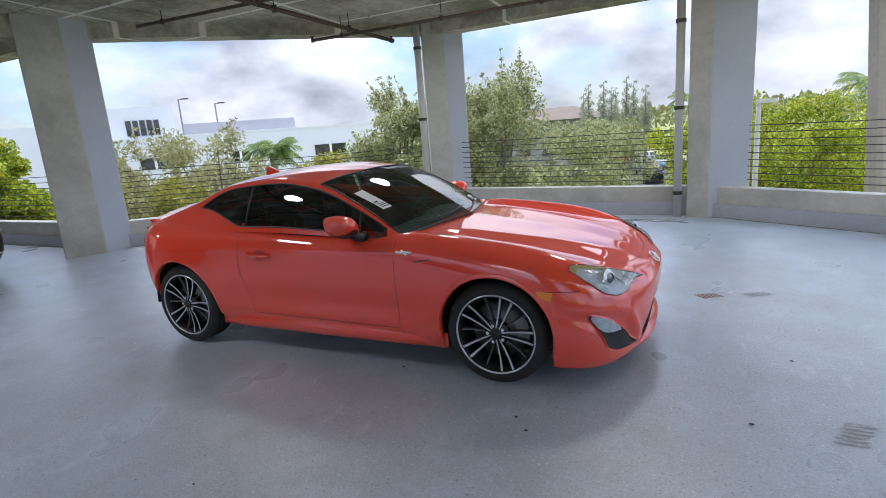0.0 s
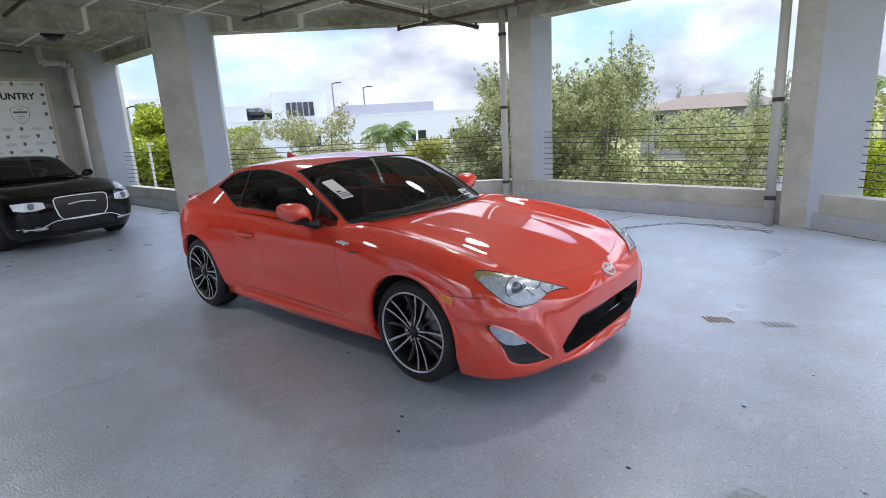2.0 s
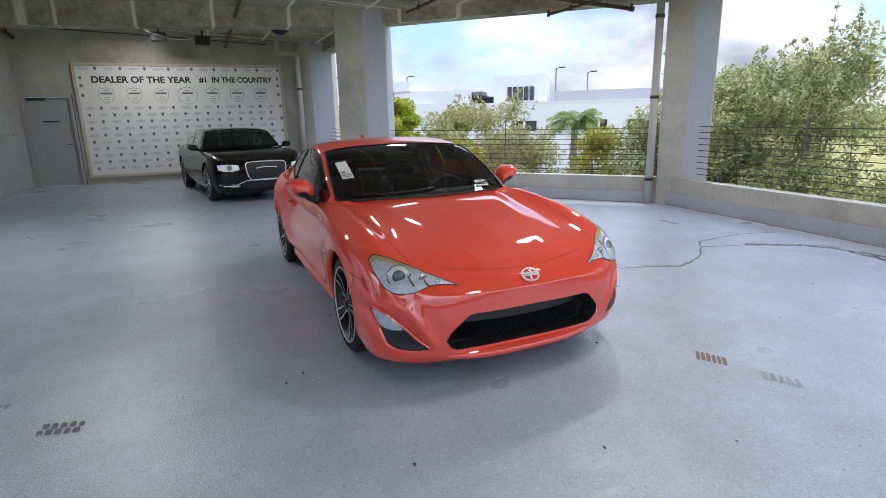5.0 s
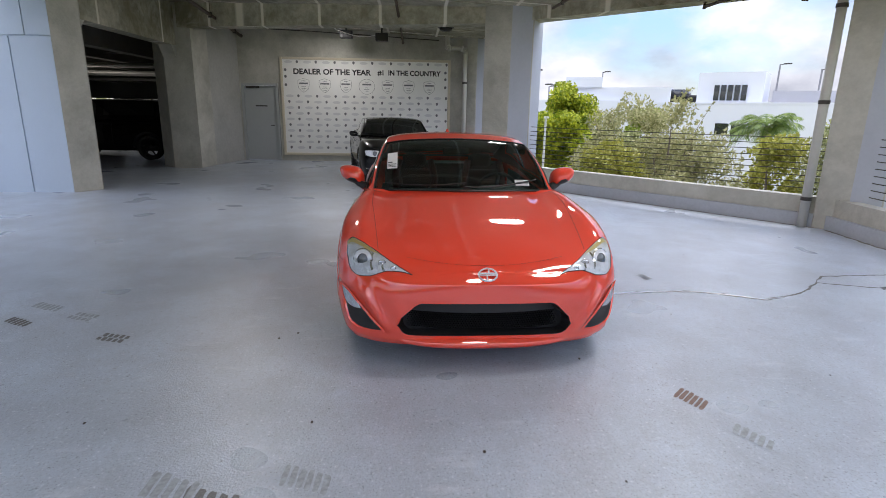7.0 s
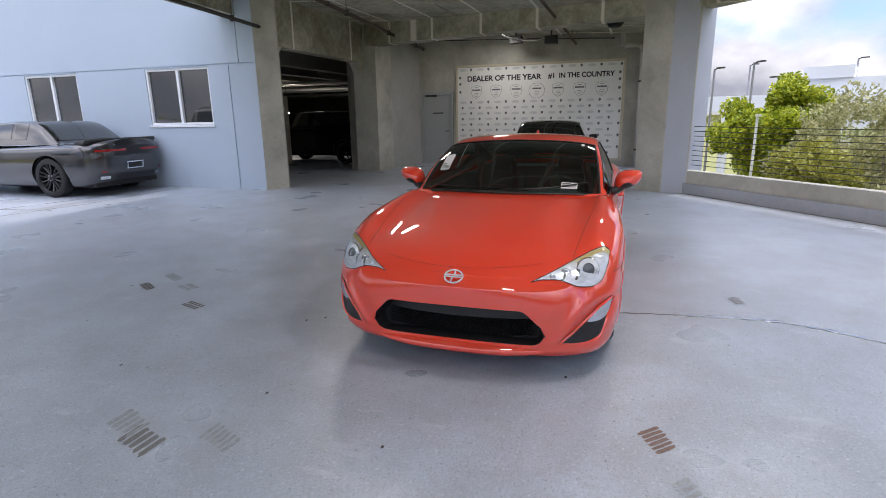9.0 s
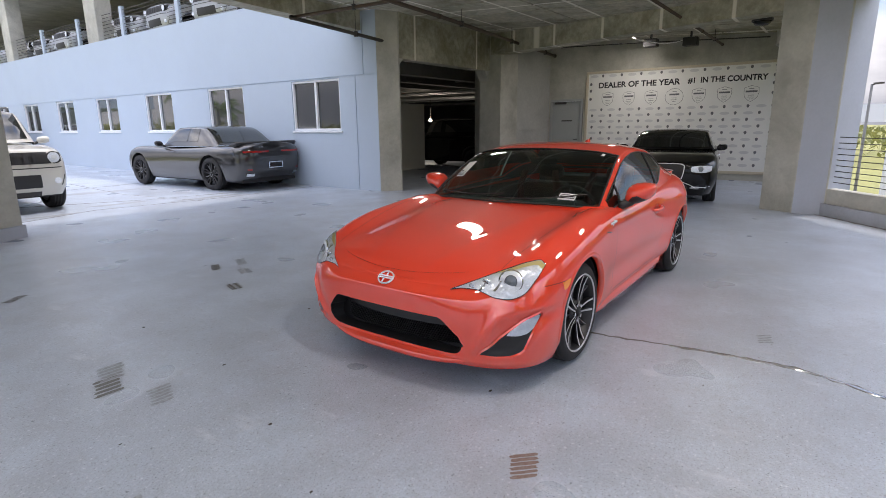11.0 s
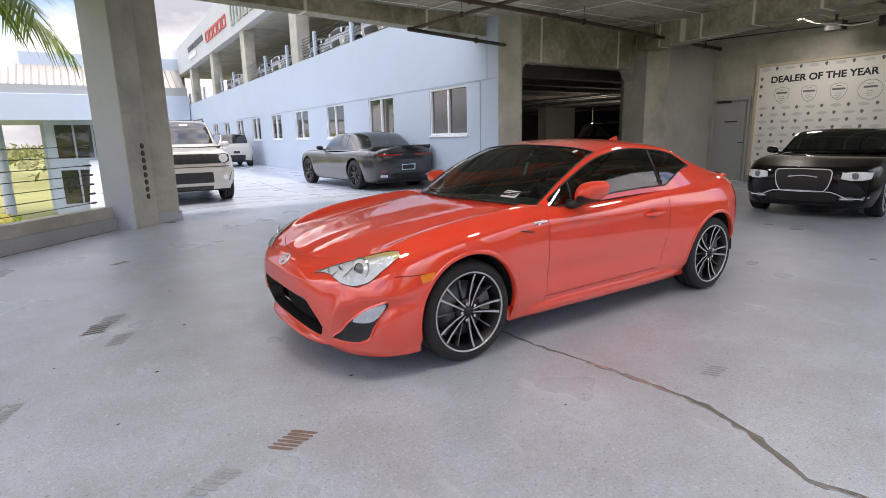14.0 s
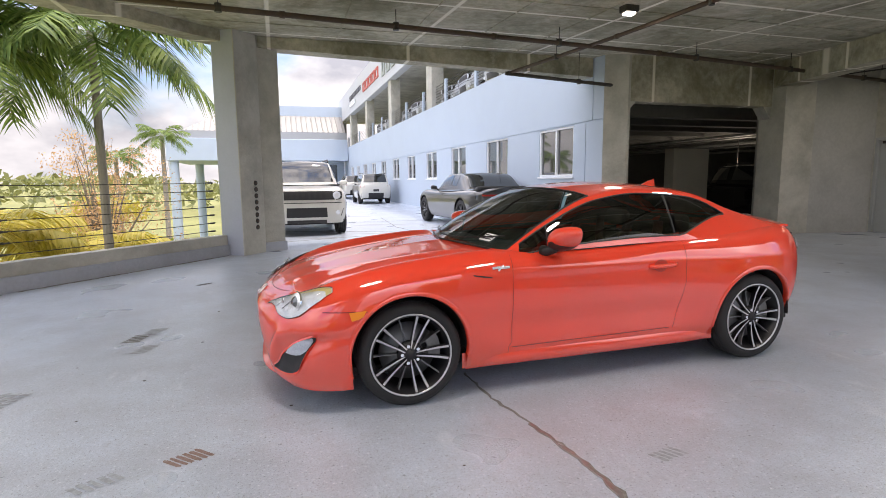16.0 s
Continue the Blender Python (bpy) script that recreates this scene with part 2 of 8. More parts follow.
def prism(bm, plan, low, high):
    """An upright prism on a plan; low and high are heights or functions of x and y."""
    f = lambda h, p: h(*p) if callable(h) else h
    a = [bm.verts.new((*p, f(low, p))) for p in plan]
    b = [bm.verts.new((*p, f(high, p))) for p in plan]
    bm.faces.new(a[::-1])
    bm.faces.new(b)
    for i in range(len(plan)):
        j = (i + 1) % len(plan)
        bm.faces.new((a[i], a[j], b[j], b[i]))


def tube(bm, pts, r, n=10, cap=True):
    """A round bar along a line of points."""
    pts = [Vector(p) for p in pts]
    rings = []
    for i, p in enumerate(pts):
        d = (pts[min(i + 1, len(pts) - 1)] - pts[max(i - 1, 0)]).normalized()
        u = d.orthogonal().normalized() if abs(d.z) > 0.9 else d.cross(Vector((0, 0, 1))).normalized()
        w = d.cross(u)
        k = r[i] if isinstance(r, (list, tuple)) else r
        rings.append([bm.verts.new(p + k * (math.cos(2 * math.pi * j / n) * u + math.sin(2 * math.pi * j / n) * w)) for j in range(n)])
    for a, b in zip(rings, rings[1:]):
        for j in range(n):
            bm.faces.new((a[j], a[(j + 1) % n], b[(j + 1) % n], b[j]))
    if cap:
        bm.faces.new(rings[0][::-1])
        bm.faces.new(rings[-1])


def soft(bm, width, segments=2):
    bmesh.ops.bevel(bm, geom=[e for e in bm.edges if len(e.link_faces) == 2 and e.calc_face_angle(0) > 0.5], offset=width, segments=segments, affect="EDGES", profile=0.5, clamp_overlap=True)


def base(name, m=None, label="", category="", group="", kind=""):
    """An empty that carries the parts of a thing."""
    ob = new(name)
    if m is not None:
        ob.matrix_world = m
    return tagged(ob, label, category, group, kind)

# ---- the building ----
def ceiling_z(x, y):
    return 3.58 - 0.05 * y


def wall_block(name, x0, x1, y0, y1, z0, z1, mat, label, parent=None):
    bm = bmesh.new()
    box(bm, x0, x1, y0, y1, z0, z1)
    return tagged(mesh_object(name, bm, mat), label, "wall", kind="structure")


RIM = [(-12.8, 1.75), (-6.35, 1.75), (-2.05, 5.35), (2.3, 5.0), (4.3, 3.8), (6.3, 1.4), (6.5, -1.4), (5.2, -3.85), (2.85, -6.55)]
bm = bmesh.new()
prism(bm, [(-30, -26), (-30, 2.0), (-12.8, 2.0), (-6.35, 2.0), (-2.1, 5.65), (2.4, 5.3), (4.5, 4.05), (6.6, 1.5), (6.8, -1.5), (5.45, -4.0), (3.2, -6.6), (3.2, -60), (-4.9, -60), (-4.9, -26)], -0.35, 0.0)
tagged(mesh_object("floor", bm, FLOOR), "pale blue-grey coated concrete parking deck, worn and stained", "floor", kind="structure")
bm = bmesh.new()
prism(bm, [(-1500, -1500), (1500, -1500), (1500, 1500), (-1500, 1500)], -5.3, -5.0)
tagged(mesh_object("ground", bm, GRASS), "rough green ground below the deck", "ground", kind="structure")
bm = bmesh.new()
prism(bm, [(-29, -25), (-29, 1.9), (-6.4, 1.9), (-2.1, 5.5), (2.3, 5.2), (4.4, 3.9), (6.4, 1.4), (6.6, -1.4), (5.3, -3.9), (3.0, -6.6), (3.0, -59), (-4.9, -59), (-4.9, -25)], -5.0, -0.35)
tagged(mesh_object("wall_under_deck", bm, CONCRETE), "plain concrete walls under the deck", "wall", kind="structure")

# ceiling slab with the fine ridges that the formwork left
bm = bmesh.new()
SLAB = [(-12.9, -6.9), (-12.9, 2.1), (-6.4, 2.1), (-2.2, 5.8), (2.5, 5.45), (4.65, 4.15), (6.8, 1.55), (7.0, -1.5), (5.6, -4.1), (3.2, -6.9)]
prism(bm, SLAB, ceiling_z, lambda x, y: ceiling_z(x, y) + 0.35)
def ridge(a, b, wide):
    d = (Vector(b) - Vector(a)).normalized() * wide / 2
    n = Vector((-d.y, d.x))
    plan = [Vector(a) - n, Vector(b) - n, Vector(b) + n, Vector(a) + n]
    prism(bm, plan, lambda x, y: ceiling_z(x, y) - 0.012, lambda x, y: ceiling_z(x, y) + 0.02)
for x in (-11.2, -9.9, -7.6, -6.4, -5.2, -4.0, -2.8, -1.6, -0.4, 0.8, 2.0, 3.2):
    ridge((x, -6.7), (x + 0.25, 1.6 if x < -6 else min(5.0, 3.6 + 0.9 * (x + 4) if x < -2 else 4.8 - 0.6 * max(0, x - 2))), 0.022)
for y in (-5.4, -3.0, -0.6, 1.2):
    ridge((-12.7, y), (3.0 if y < -4 else 5.2, y - 0.35), 0.028)
tagged(mesh_object("ceiling", bm, SOFFIT), "bare concrete ceiling slab with board marks", "ceiling", kind="structure")


def beam(name, a, b, low, wide, mat=None, label="bare concrete beam under the ceiling slab"):
    """A downstand beam from a to b, its underside at low[0] and low[1]."""
    d = (Vector(b) - Vector(a)).normalized()
    n = Vector((-d.y, d.x)) * wide / 2
    bm = bmesh.new()
    plan = [Vector(a) - n, Vector(b) - n, Vector(b) + n, Vector(a) + n]
    lo = [low[0], low[1], low[1], low[0]]
    vs = [bm.verts.new((*p, z)) for p, z in zip(plan, lo)] + [bm.verts.new((*p, ceiling_z(*p) + 0.1)) for p in plan]
    for q in ((3, 2, 1, 0), (4, 5, 6, 7), (0, 1, 5, 4), (1, 2, 6, 5), (2, 3, 7, 6), (3, 0, 4, 7)):
        bm.faces.new([vs[i] for i in q])
    soft(bm, 0.02, 1)
    return tagged(mesh_object(name, bm, mat or SOFFIT), label, "beam", kind="structure")


beam("beam_1", (-12.8, 1.95), (-6.45, 1.95), (3.28, 3.25), 0.4)
beam("beam_2", (-6.3, 2.0), (-2.1, 5.5), (3.25, 3.16), 0.4)
beam("beam_3", (-2.05, 5.5), (2.4, 5.2), (3.13, 3.13), 0.4)
beam("beam_4", (2.4, 5.2), (4.5, 3.95), (3.13, 3.2), 0.4)
beam("beam_5", (4.5, 3.95), (6.55, 1.45), (3.2, 3.3), 0.4)
beam("beam_6", (6.55, 1.45), (6.75, -1.45), (3.3, 3.45), 0.4)
beam("beam_7", (6.75, -1.45), (5.4, -3.95), (3.45, 3.6), 0.4)
beam("beam_8", (5.4, -3.95), (2.7, -6.85), (3.6, 3.73), 0.4)
beam("beam_9", (2.2, -6.98), (-4.78, -6.98), (3.73, 3.52), 0.36)
beam("beam_10", (-9.2, -5.95), (-6.6, 1.4), (3.34, 3.22), 0.45)


def column(name, plan, paint, label):
    """A column of several faces, the faces listed in paint in pale paint."""
    bm = bmesh.new()
    prism(bm, plan, -0.02, lambda x, y: ceiling_z(x, y) + 0.1)
    bm.faces.ensure_lookup_table()
    for i in paint:
        bm.faces[2 + i].material_index = 1
    edges = [e for e in bm.edges if abs(e.verts[0].co.z - e.verts[1].co.z) > 1]
    bmesh.ops.bevel(bm, geom=edges, offset=0.018, segments=2, affect="EDGES", profile=0.5)
    return tagged(mesh_object(name, bm, [CONCRETE, PALE]), label, "column", "columns of the deck", "structure")


GREY = "bare concrete column with a pale painted outer face"
column("column_1", [(-6.38, 1.02), (-6.12, 1.5), (-6.1, 1.95), (-6.6, 2.25), (-6.95, 1.35)], (1, 2), GREY)
column("column_2", [(-2.12, 5.2), (-1.82, 5.42), (-1.55, 5.68), (-1.9, 6.05), (-2.4, 5.7)], (1, 2), GREY)
column("column_3", [(2.15, 4.82), (2.42, 4.8), (2.95, 5.0), (2.7, 5.45), (2.2, 5.4)], (1, 2), GREY)
column("column_5", [(-11.43, 1.02), (-11.2, 1.12), (-11.05, 1.4), (-11.05, 2.0), (-11.43, 2.2)], (2,), GREY)
column("column_4", [(2.58, -6.3), (2.22, -6.74), (2.3, -7.35), (2.97, -6.6)], (3,), "tall bare concrete column with drilled cable holes")
column("column_6", [(2.27, -6.80), (1.86, -6.98), (1.9, -7.5), (2.3, -7.4)], (), "slim bare concrete column with a plinth")
bm = bmesh.new()
prism(bm, [(2.235, -6.735), (1.83, -6.965), (1.88, -7.55), (2.3, -7.45)], 0.0, 0.17)
soft(bm, 0.01, 1)
tagged(mesh_object("column_plinth", bm, PALE), "low painted plinth at the foot of a column", "plinth", kind="structure")

# cable holes bored in the column, each with its dark mouth
holes = base("cable_sleeve_row", None, "row of round dark cable sleeves set in the column", "cable sleeves")
d = (Vector((2.22, -6.74)) - Vector((2.58, -6.3))).normalized()
n = Vector((-d.y, d.x))
n = n if n.dot(Vector((0, 1))) > 0 else -n
for k in range(8):
    z = 1.29 - k * 0.115
    p = Vector((2.58, -6.3)) + d * 0.37 + n * 0.002
    bm = bmesh.new()
    c = Vector((p.x, p.y, z))
    tube(bm, [c - Vector((*n, 0)) * 0.02, c + Vector((*n, 0)) * 0.006], 0.044, 16)
    ob = part("sleeve", bm, STEEL, holes)
    bm = bmesh.new()
    tube(bm, [c + Vector((*n, 0)) * 0.004, c + Vector((*n, 0)) * 0.010], 0.024, 12)
    part("cable_end", bm, RUST, ob)


def inward(a, b):
    d = (Vector(b) - Vector(a)).normalized()
    n = Vector((-d.y, d.x))
    return d, (n if n.dot(Vector((-0.5, -0.8)) - Vector(a)) > 0 else -n)


def parapet(name, a, b, high=0.42):
    d, n = inward(a, b)
    a, b = Vector(a), Vector(b)
    bm = bmesh.new()
    prism(bm, [a, b, b - n * 0.2, a - n * 0.2], -0.3, high)
    soft(bm, 0.015, 2)
    ob = tagged(mesh_object(name, bm, CONCRETE), "low weathered concrete parapet at the edge of the deck", "parapet", kind="structure")
    bm = bmesh.new()
    prism(bm, [a + n * 0.05, b + n * 0.05, b - n * 0.02, a - n * 0.02], -0.02, 0.19)
    soft(bm, 0.012, 2)
    part("kerb", bm, KERB, ob, "grey painted kerb along the foot")
    return ob


for i, (a, b) in enumerate(zip(RIM, RIM[1:])):
    parapet(f"parapet_{i + 1}", a, b, 0.36 if i > 5 else 0.42)


def cable_rail(a, b, low, high, count, fittings=True):
    """Steel cables strung from column to column above the parapet."""
    d, n = inward(a, b)
    rail = base("cable_rail", None, "black steel cables strung above the parapet", "railing", "cable railings")
    for k in range(count):
        z = low + (high - low) * k / (count - 1)
        p, q = Vector((*(Vector(a) - n * 0.1), z)), Vector((*(Vector(b) - n * 0.1), z))
        m = (p + q) / 2 - Vector((0, 0, 0.012 * (q - p).length / 5))
        bm = bmesh.new()
        tube(bm, [p, (p + m) / 2 - Vector((0, 0, 0.003)), m, (q + m) / 2 - Vector((0, 0, 0.003)), q], 0.0065, 6)
        cable = part("cable", bm, STEEL, rail)
        if fittings:
            for e, s in ((p, 1), (q, -1)):
                bm = bmesh.new()
                way = Vector((*d, 0)) * s
                tube(bm, [e + way * 0.02, e + way * 0.10, e + way * 0.12, e + way * 0.17], [0.016, 0.016, 0.011, 0.011], 8)
                part("turnbuckle", bm, STEEL, cable)
    return rail


cable_rail((-11.05, 1.75), (-6.6, 1.75), 0.52, 1.22, 8, False)
cable_rail((-6.2, 1.9), (-2.2, 5.25), 0.52, 1.22, 9, False)
cable_rail((-1.65, 5.45), (2.2, 5.1), 0.50, 1.24, 9, False)
cable_rail((2.85, 4.75), (4.3, 3.8), 0.52, 1.25, 9, False)
cable_rail((4.3, 3.8), (6.3, 1.4), 0.52, 1.25, 9, False)
cable_rail((5.2, -3.85), (2.98, -6.45), 0.45, 1.30, 7)

# office wall towards the yard: two courses with a sunk joint, and window openings
WIN = [(-7.56 - 3.8 * k, -9.29 - 3.8 * k) for k in range(11)]
office = base("wall_office", None, "white painted office wall with a row of windows", "wall", kind="structure")


def slab(*q):
    bm = bmesh.new()
    box(bm, *q)
    part("wall_panel", bm, WHITEWALL, office)


slab(-5.2, -4.75, -52.0, -6.78, 2.60, 4.5)
slab(-5.2, -4.75, -6.76, -6.36, 2.60, 4.1)
slab(-5.2, -4.77, -52.0, -6.36, 2.575, 2.60)
slab(-5.2, -4.75, -7.02, -6.36, -0.3, 2.575)
slab(-5.2, -4.77, -7.045, -7.02, -0.3, 2.575)
edge = -7.045
for a, b in WIN:
    slab(-5.2, -4.75, a, edge, -0.3, 2.575)
    slab(-5.2, -4.75, b, a, -0.3, 1.37)
    slab(-5.2, -4.75, b, a, 2.56, 2.575)
    edge = b
slab(-5.2, -4.75, -52.0, edge, -0.3, 2.575)
WINFRAME = material("white_window_frame", (0.78, 0.80, 0.83), 0.4)
PANE = material("dark_window_glass", (0.03, 0.034, 0.036), 0.04, coat=1.0, spec=0.8)
first = None
for k, (a, b) in enumerate(WIN):
    if first is None:
        first = base("window_1", pose(-4.75, b, 1.37), "white framed double office window with dark panes", "window", "office windows", "structure")
        w, h = a - b, 1.19
        bm = bmesh.new()
        for y0, y1, z0, z1 in ((0, w, 0, 0.05), (0, w, h - 0.05, h), (0, 0.05, 0.05, h - 0.05), (w - 0.05, w, 0.05, h - 0.05), (w / 2 - 0.035, w / 2 + 0.035, 0.05, h - 0.05)):
            box(bm, -0.12, -0.02, y0, y1, z0, z1)
        soft(bm, 0.006, 1)
        part("window_frame", bm, WINFRAME, first)
        for y0, y1 in ((0.05, w / 2 - 0.035), (w / 2 + 0.035, w - 0.05)):
            bm = bmesh.new()
            box(bm, -0.09, -0.075, y0, y1, 0.05, h - 0.05)
            part("pane", bm, PANE, first, "dark reflecting glass")
        bm = bmesh.new()
        box(bm, -0.10, 0.03, -0.04, w + 0.04, -0.05, -0.004)
        soft(bm, 0.008, 1)
        part("window_sill", bm, WINFRAME, first)
    else:
        ob = copy_thing(first, pose(-4.75, b, 1.37))
        ob.name = f"window_{k + 1}"

# pier, lintel, jamb and side wall of the garage opening
bm = bmesh.new()
prism(bm, [(-4.752, -6.358), (-5.17, -6.1), (-5.24, -6.12), (-5.24, -6.9), (-4.8, -6.9), (-4.8, -6.36)], -0.3, lambda x, y: ceiling_z(x, y) + 0.1)
tagged(mesh_object("wall_pier", bm, CONCRETE), "bare concrete pier beside the garage opening", "wall", kind="structure")
bm = bmesh.new()
prism(bm, [(-9.4, -6.12), (-9.4, -6.45), (-5.2, -6.45), (-5.2, -6.12)], 2.93, lambda x, y: ceiling_z(x, y) + 0.1)
soft(bm, 0.04, 1)
tagged(mesh_object("wall_lintel", bm, SOFFIT), "bare concrete lintel over the garage opening", "wall", kind="structure")
bm = bmesh.new()
prism(bm, [(-9.07, -6.44), (-9.07, -5.76), (-9.85, -5.66), (-9.85, -6.85), (-9.45, -6.85)], -0.3, lambda x, y: ceiling_z(x, y) + 0.1)
tagged(mesh_object("wall_jamb", bm, CONCRETE), "bare concrete jamb beside the garage opening", "wall", kind="structure")
bm = bmesh.new()
for z0, z1, back in ((-0.3, 1.28, 0.0), (1.28, 1.30, 0.02), (1.30, 4.1, 0.0)):
    prism(bm, [(-9.86, -5.68 - back), (-9.86, -6.85), (-11.44, -6.85), (-11.44, -5.40 - back)], z0, z1)
tagged(mesh_object("wall_side", bm, material("pale_cast_concrete", (0.42, 0.42, 0.40), 0.85, grain=0.25, scale=14, stain=0.5, stain_scale=0.8, bump=0.25, bump_scale=40, dark=(0.22, 0.22, 0.20))), "pale cast concrete side wall with sunk joints", "wall", kind="structure")
bm = bmesh.new()
for y0, y1, z0, z1 in ((-4.30, 2.2, -0.3, 4.3), (-6.2, -5.37, -0.3, 4.3), (-5.37, -4.30, 2.2, 4.3)):
    box(bm, -11.83, -11.43, y0, y1, z0, z1)
tagged(mesh_object("wall_back", bm, CONCRETE), "bare stained concrete back wall", "wall", kind="structure")

# steel door in the back wall
door = base("door_1", pose(-11.43, -5.36, 0.0), "closed grey steel service door", "door", kind="structure")
bm = bmesh.new()
box(bm, -0.12, -0.06, 0.06, 0.98, 0.01, 2.13)
soft(bm, 0.006, 1)
part("door_leaf", bm, DOORGREY, door)
bm = bmesh.new()
for y0, y1, z0, z1 in ((0.0, 0.06, 0, 2.2), (0.98, 1.04, 0, 2.2), (0.06, 0.98, 2.14, 2.2)):
    box(bm, -0.14, 0.015, y0, y1, z0, z1)
part("door_frame", bm, DOORGREY, door)
bm = bmesh.new()
tube(bm, [(-0.06, 0.88, 1.02), (0.0, 0.88, 1.02), (0.0, 0.78, 1.02)], 0.012, 8)
part("door_handle", bm, STEEL, door)
bm = bmesh.new()
box(bm, -0.06, -0.03, 0.12, 0.5, 2.06, 2.12)
part("door_closer", bm, STEEL, door)
bm = bmesh.new()
box(bm, -0.06, -0.055, 0.36, 0.70, 1.55, 1.585)
part("sign_bar", bm, STEEL, door)

# haunches at the two upper corners of the opening
for name, x0, x1, drop in (("haunch_1", -9.08, -8.84, 0.30), ("haunch_2", -5.24, -5.40, 0.16)):
    bm = bmesh.new()
    a = [bm.verts.new((x, y, z)) for y in (-6.14, -6.44) for x, z in ((x0, 2.94), (x1, 2.94), (x0, 2.94 - drop))]
    for q in ((0, 1, 2), (3, 5, 4), (0, 3, 4, 1), (1, 4, 5, 2), (2, 5, 3, 0)):
        bm.faces.new([a[i] for i in q])
    tagged(mesh_object("wall_" + name, bm, CONCRETE), "sloping concrete haunch under the lintel", "wall", kind="structure")

# the hall behind the opening, its gloom put into the wall and ceiling colour
VINYLWALL = material("cream_wall_paint", (0.68, 0.66, 0.56), 0.7, grain=0.1, scale=20, stain=0.2)
wall_block("wall_hall_back", -30.0, -4.9, -25.4, -25.0, -0.3, 3.4, HALL_SHADE, "dim concrete far wall of the hall")
wall_block("wall_hall_side", -5.4, -5.21, -25.0, -6.9, -0.3, 3.4, HALL_SHADE, "dim concrete side wall of the hall")
wall_block("wall_hall_end", -30.0, -29.6, -25.0, -6.2, -0.3, 1.25, HALL_SHADE, "dim concrete end wall of the hall")
wall_block("wall_hall_end_upper", -30.0, -29.6, -25.0, -6.2, 1.95, 3.4, HALL_SHADE, "dim concrete end wall above a long daylight slot")
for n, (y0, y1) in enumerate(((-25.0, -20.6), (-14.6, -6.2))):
    wall_block(f"wall_hall_slot_{n + 1}", -30.0, -29.6, y0, y1, 1.25, 1.95, HALL_SHADE, "dim concrete end wall beside a daylight slot")
HALLPIPE = material("pale_galvanised_pipe", (0.42, 0.42, 0.40), 0.5, 0.3, grain=0.2, scale=20)
for x, z, r in ((-12.4, 3.02, 0.03), (-13.6, 2.78, 0.05), (-15.0, 2.8, 0.03), (-16.8, 2.72, 0.06), (-19.0, 2.75, 0.05), (-22.0, 2.7, 0.06)):
    bm = bmesh.new()
    tube(bm, [(x, -24.9, z), (x, -6.7, z)], r, 8)
    tagged(mesh_object("hall_pipe", bm, HALLPIPE), "pale pipe run under the dark hall ceiling", "pipe", "pipes in the hall")
wall_block("wall_hall_front", -29.6, -11.42, -6.6, -6.2, -0.3, 3.4, HALL_SHADE, "dim concrete front wall of the hall")
wall_block("wall_hall_stub", -10.9, -9.6, -10.3, -9.9, -0.3, 2.2, VINYLWALL, "pale low wall inside the hall")
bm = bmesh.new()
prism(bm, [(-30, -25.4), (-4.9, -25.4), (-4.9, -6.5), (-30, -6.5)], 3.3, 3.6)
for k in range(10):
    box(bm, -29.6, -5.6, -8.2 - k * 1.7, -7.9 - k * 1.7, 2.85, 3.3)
tagged(mesh_object("ceiling_hall", bm, HALL_SHADE), "ribbed concrete hall ceiling, its gloom put into the colour", "ceiling", kind="structure")

# ---- car bodies: rails along the length, a smooth spline across them ----
def curve(keys):
    """A smooth curve without overshoot through (x, value) keys in rising order of x."""
    xs, ys = [k[0] for k in keys], [k[1] for k in keys]
    d = [(b - a) / (q - p) for a, b, p, q in zip(ys, ys[1:], xs, xs[1:])]
    m = [d[0]] + [0.0 if a * b <= 0 else 2 * a * b / (a + b) for a, b in zip(d, d[1:])] + [d[-1]]

    def f(x):
        if x <= xs[0]:
            return ys[0]
        if x >= xs[-1]:
            return ys[-1]
        i = max(k for k in range(len(xs) - 1) if xs[k] <= x)
        h = xs[i + 1] - xs[i]
        t = (x - xs[i]) / h
        return (1 + 2 * t) * (1 - t) ** 2 * ys[i] + t * (1 - t) ** 2 * h * m[i] + t * t * (3 - 2 * t) * ys[i + 1] + t * t * (t - 1) * h * m[i + 1]

    return f


def spline(points, v):
    """A clamped cubic B-spline over the control points at v from 0 to 1."""
    n = len(points)
    knots = [0.0] * 3 + [i / (n - 3) for i in range(n - 2)] + [1.0] * 3
    v = min(max(v, 0.0), 1.0 - 1e-9)
    k = max(i for i in range(3, n) if knots[i] <= v)
    d = [points[k - 3 + j] for j in range(4)]
    for r in range(1, 4):
        for j in range(3, r - 1, -1):
            a, b = knots[j + k - 3], knots[j + 1 + k - r]
            w = (v - a) / (b - a)
            d[j] = tuple((1 - w) * p + w * q for p, q in zip(d[j - 1], d[j]))
    return Vector(d[3])


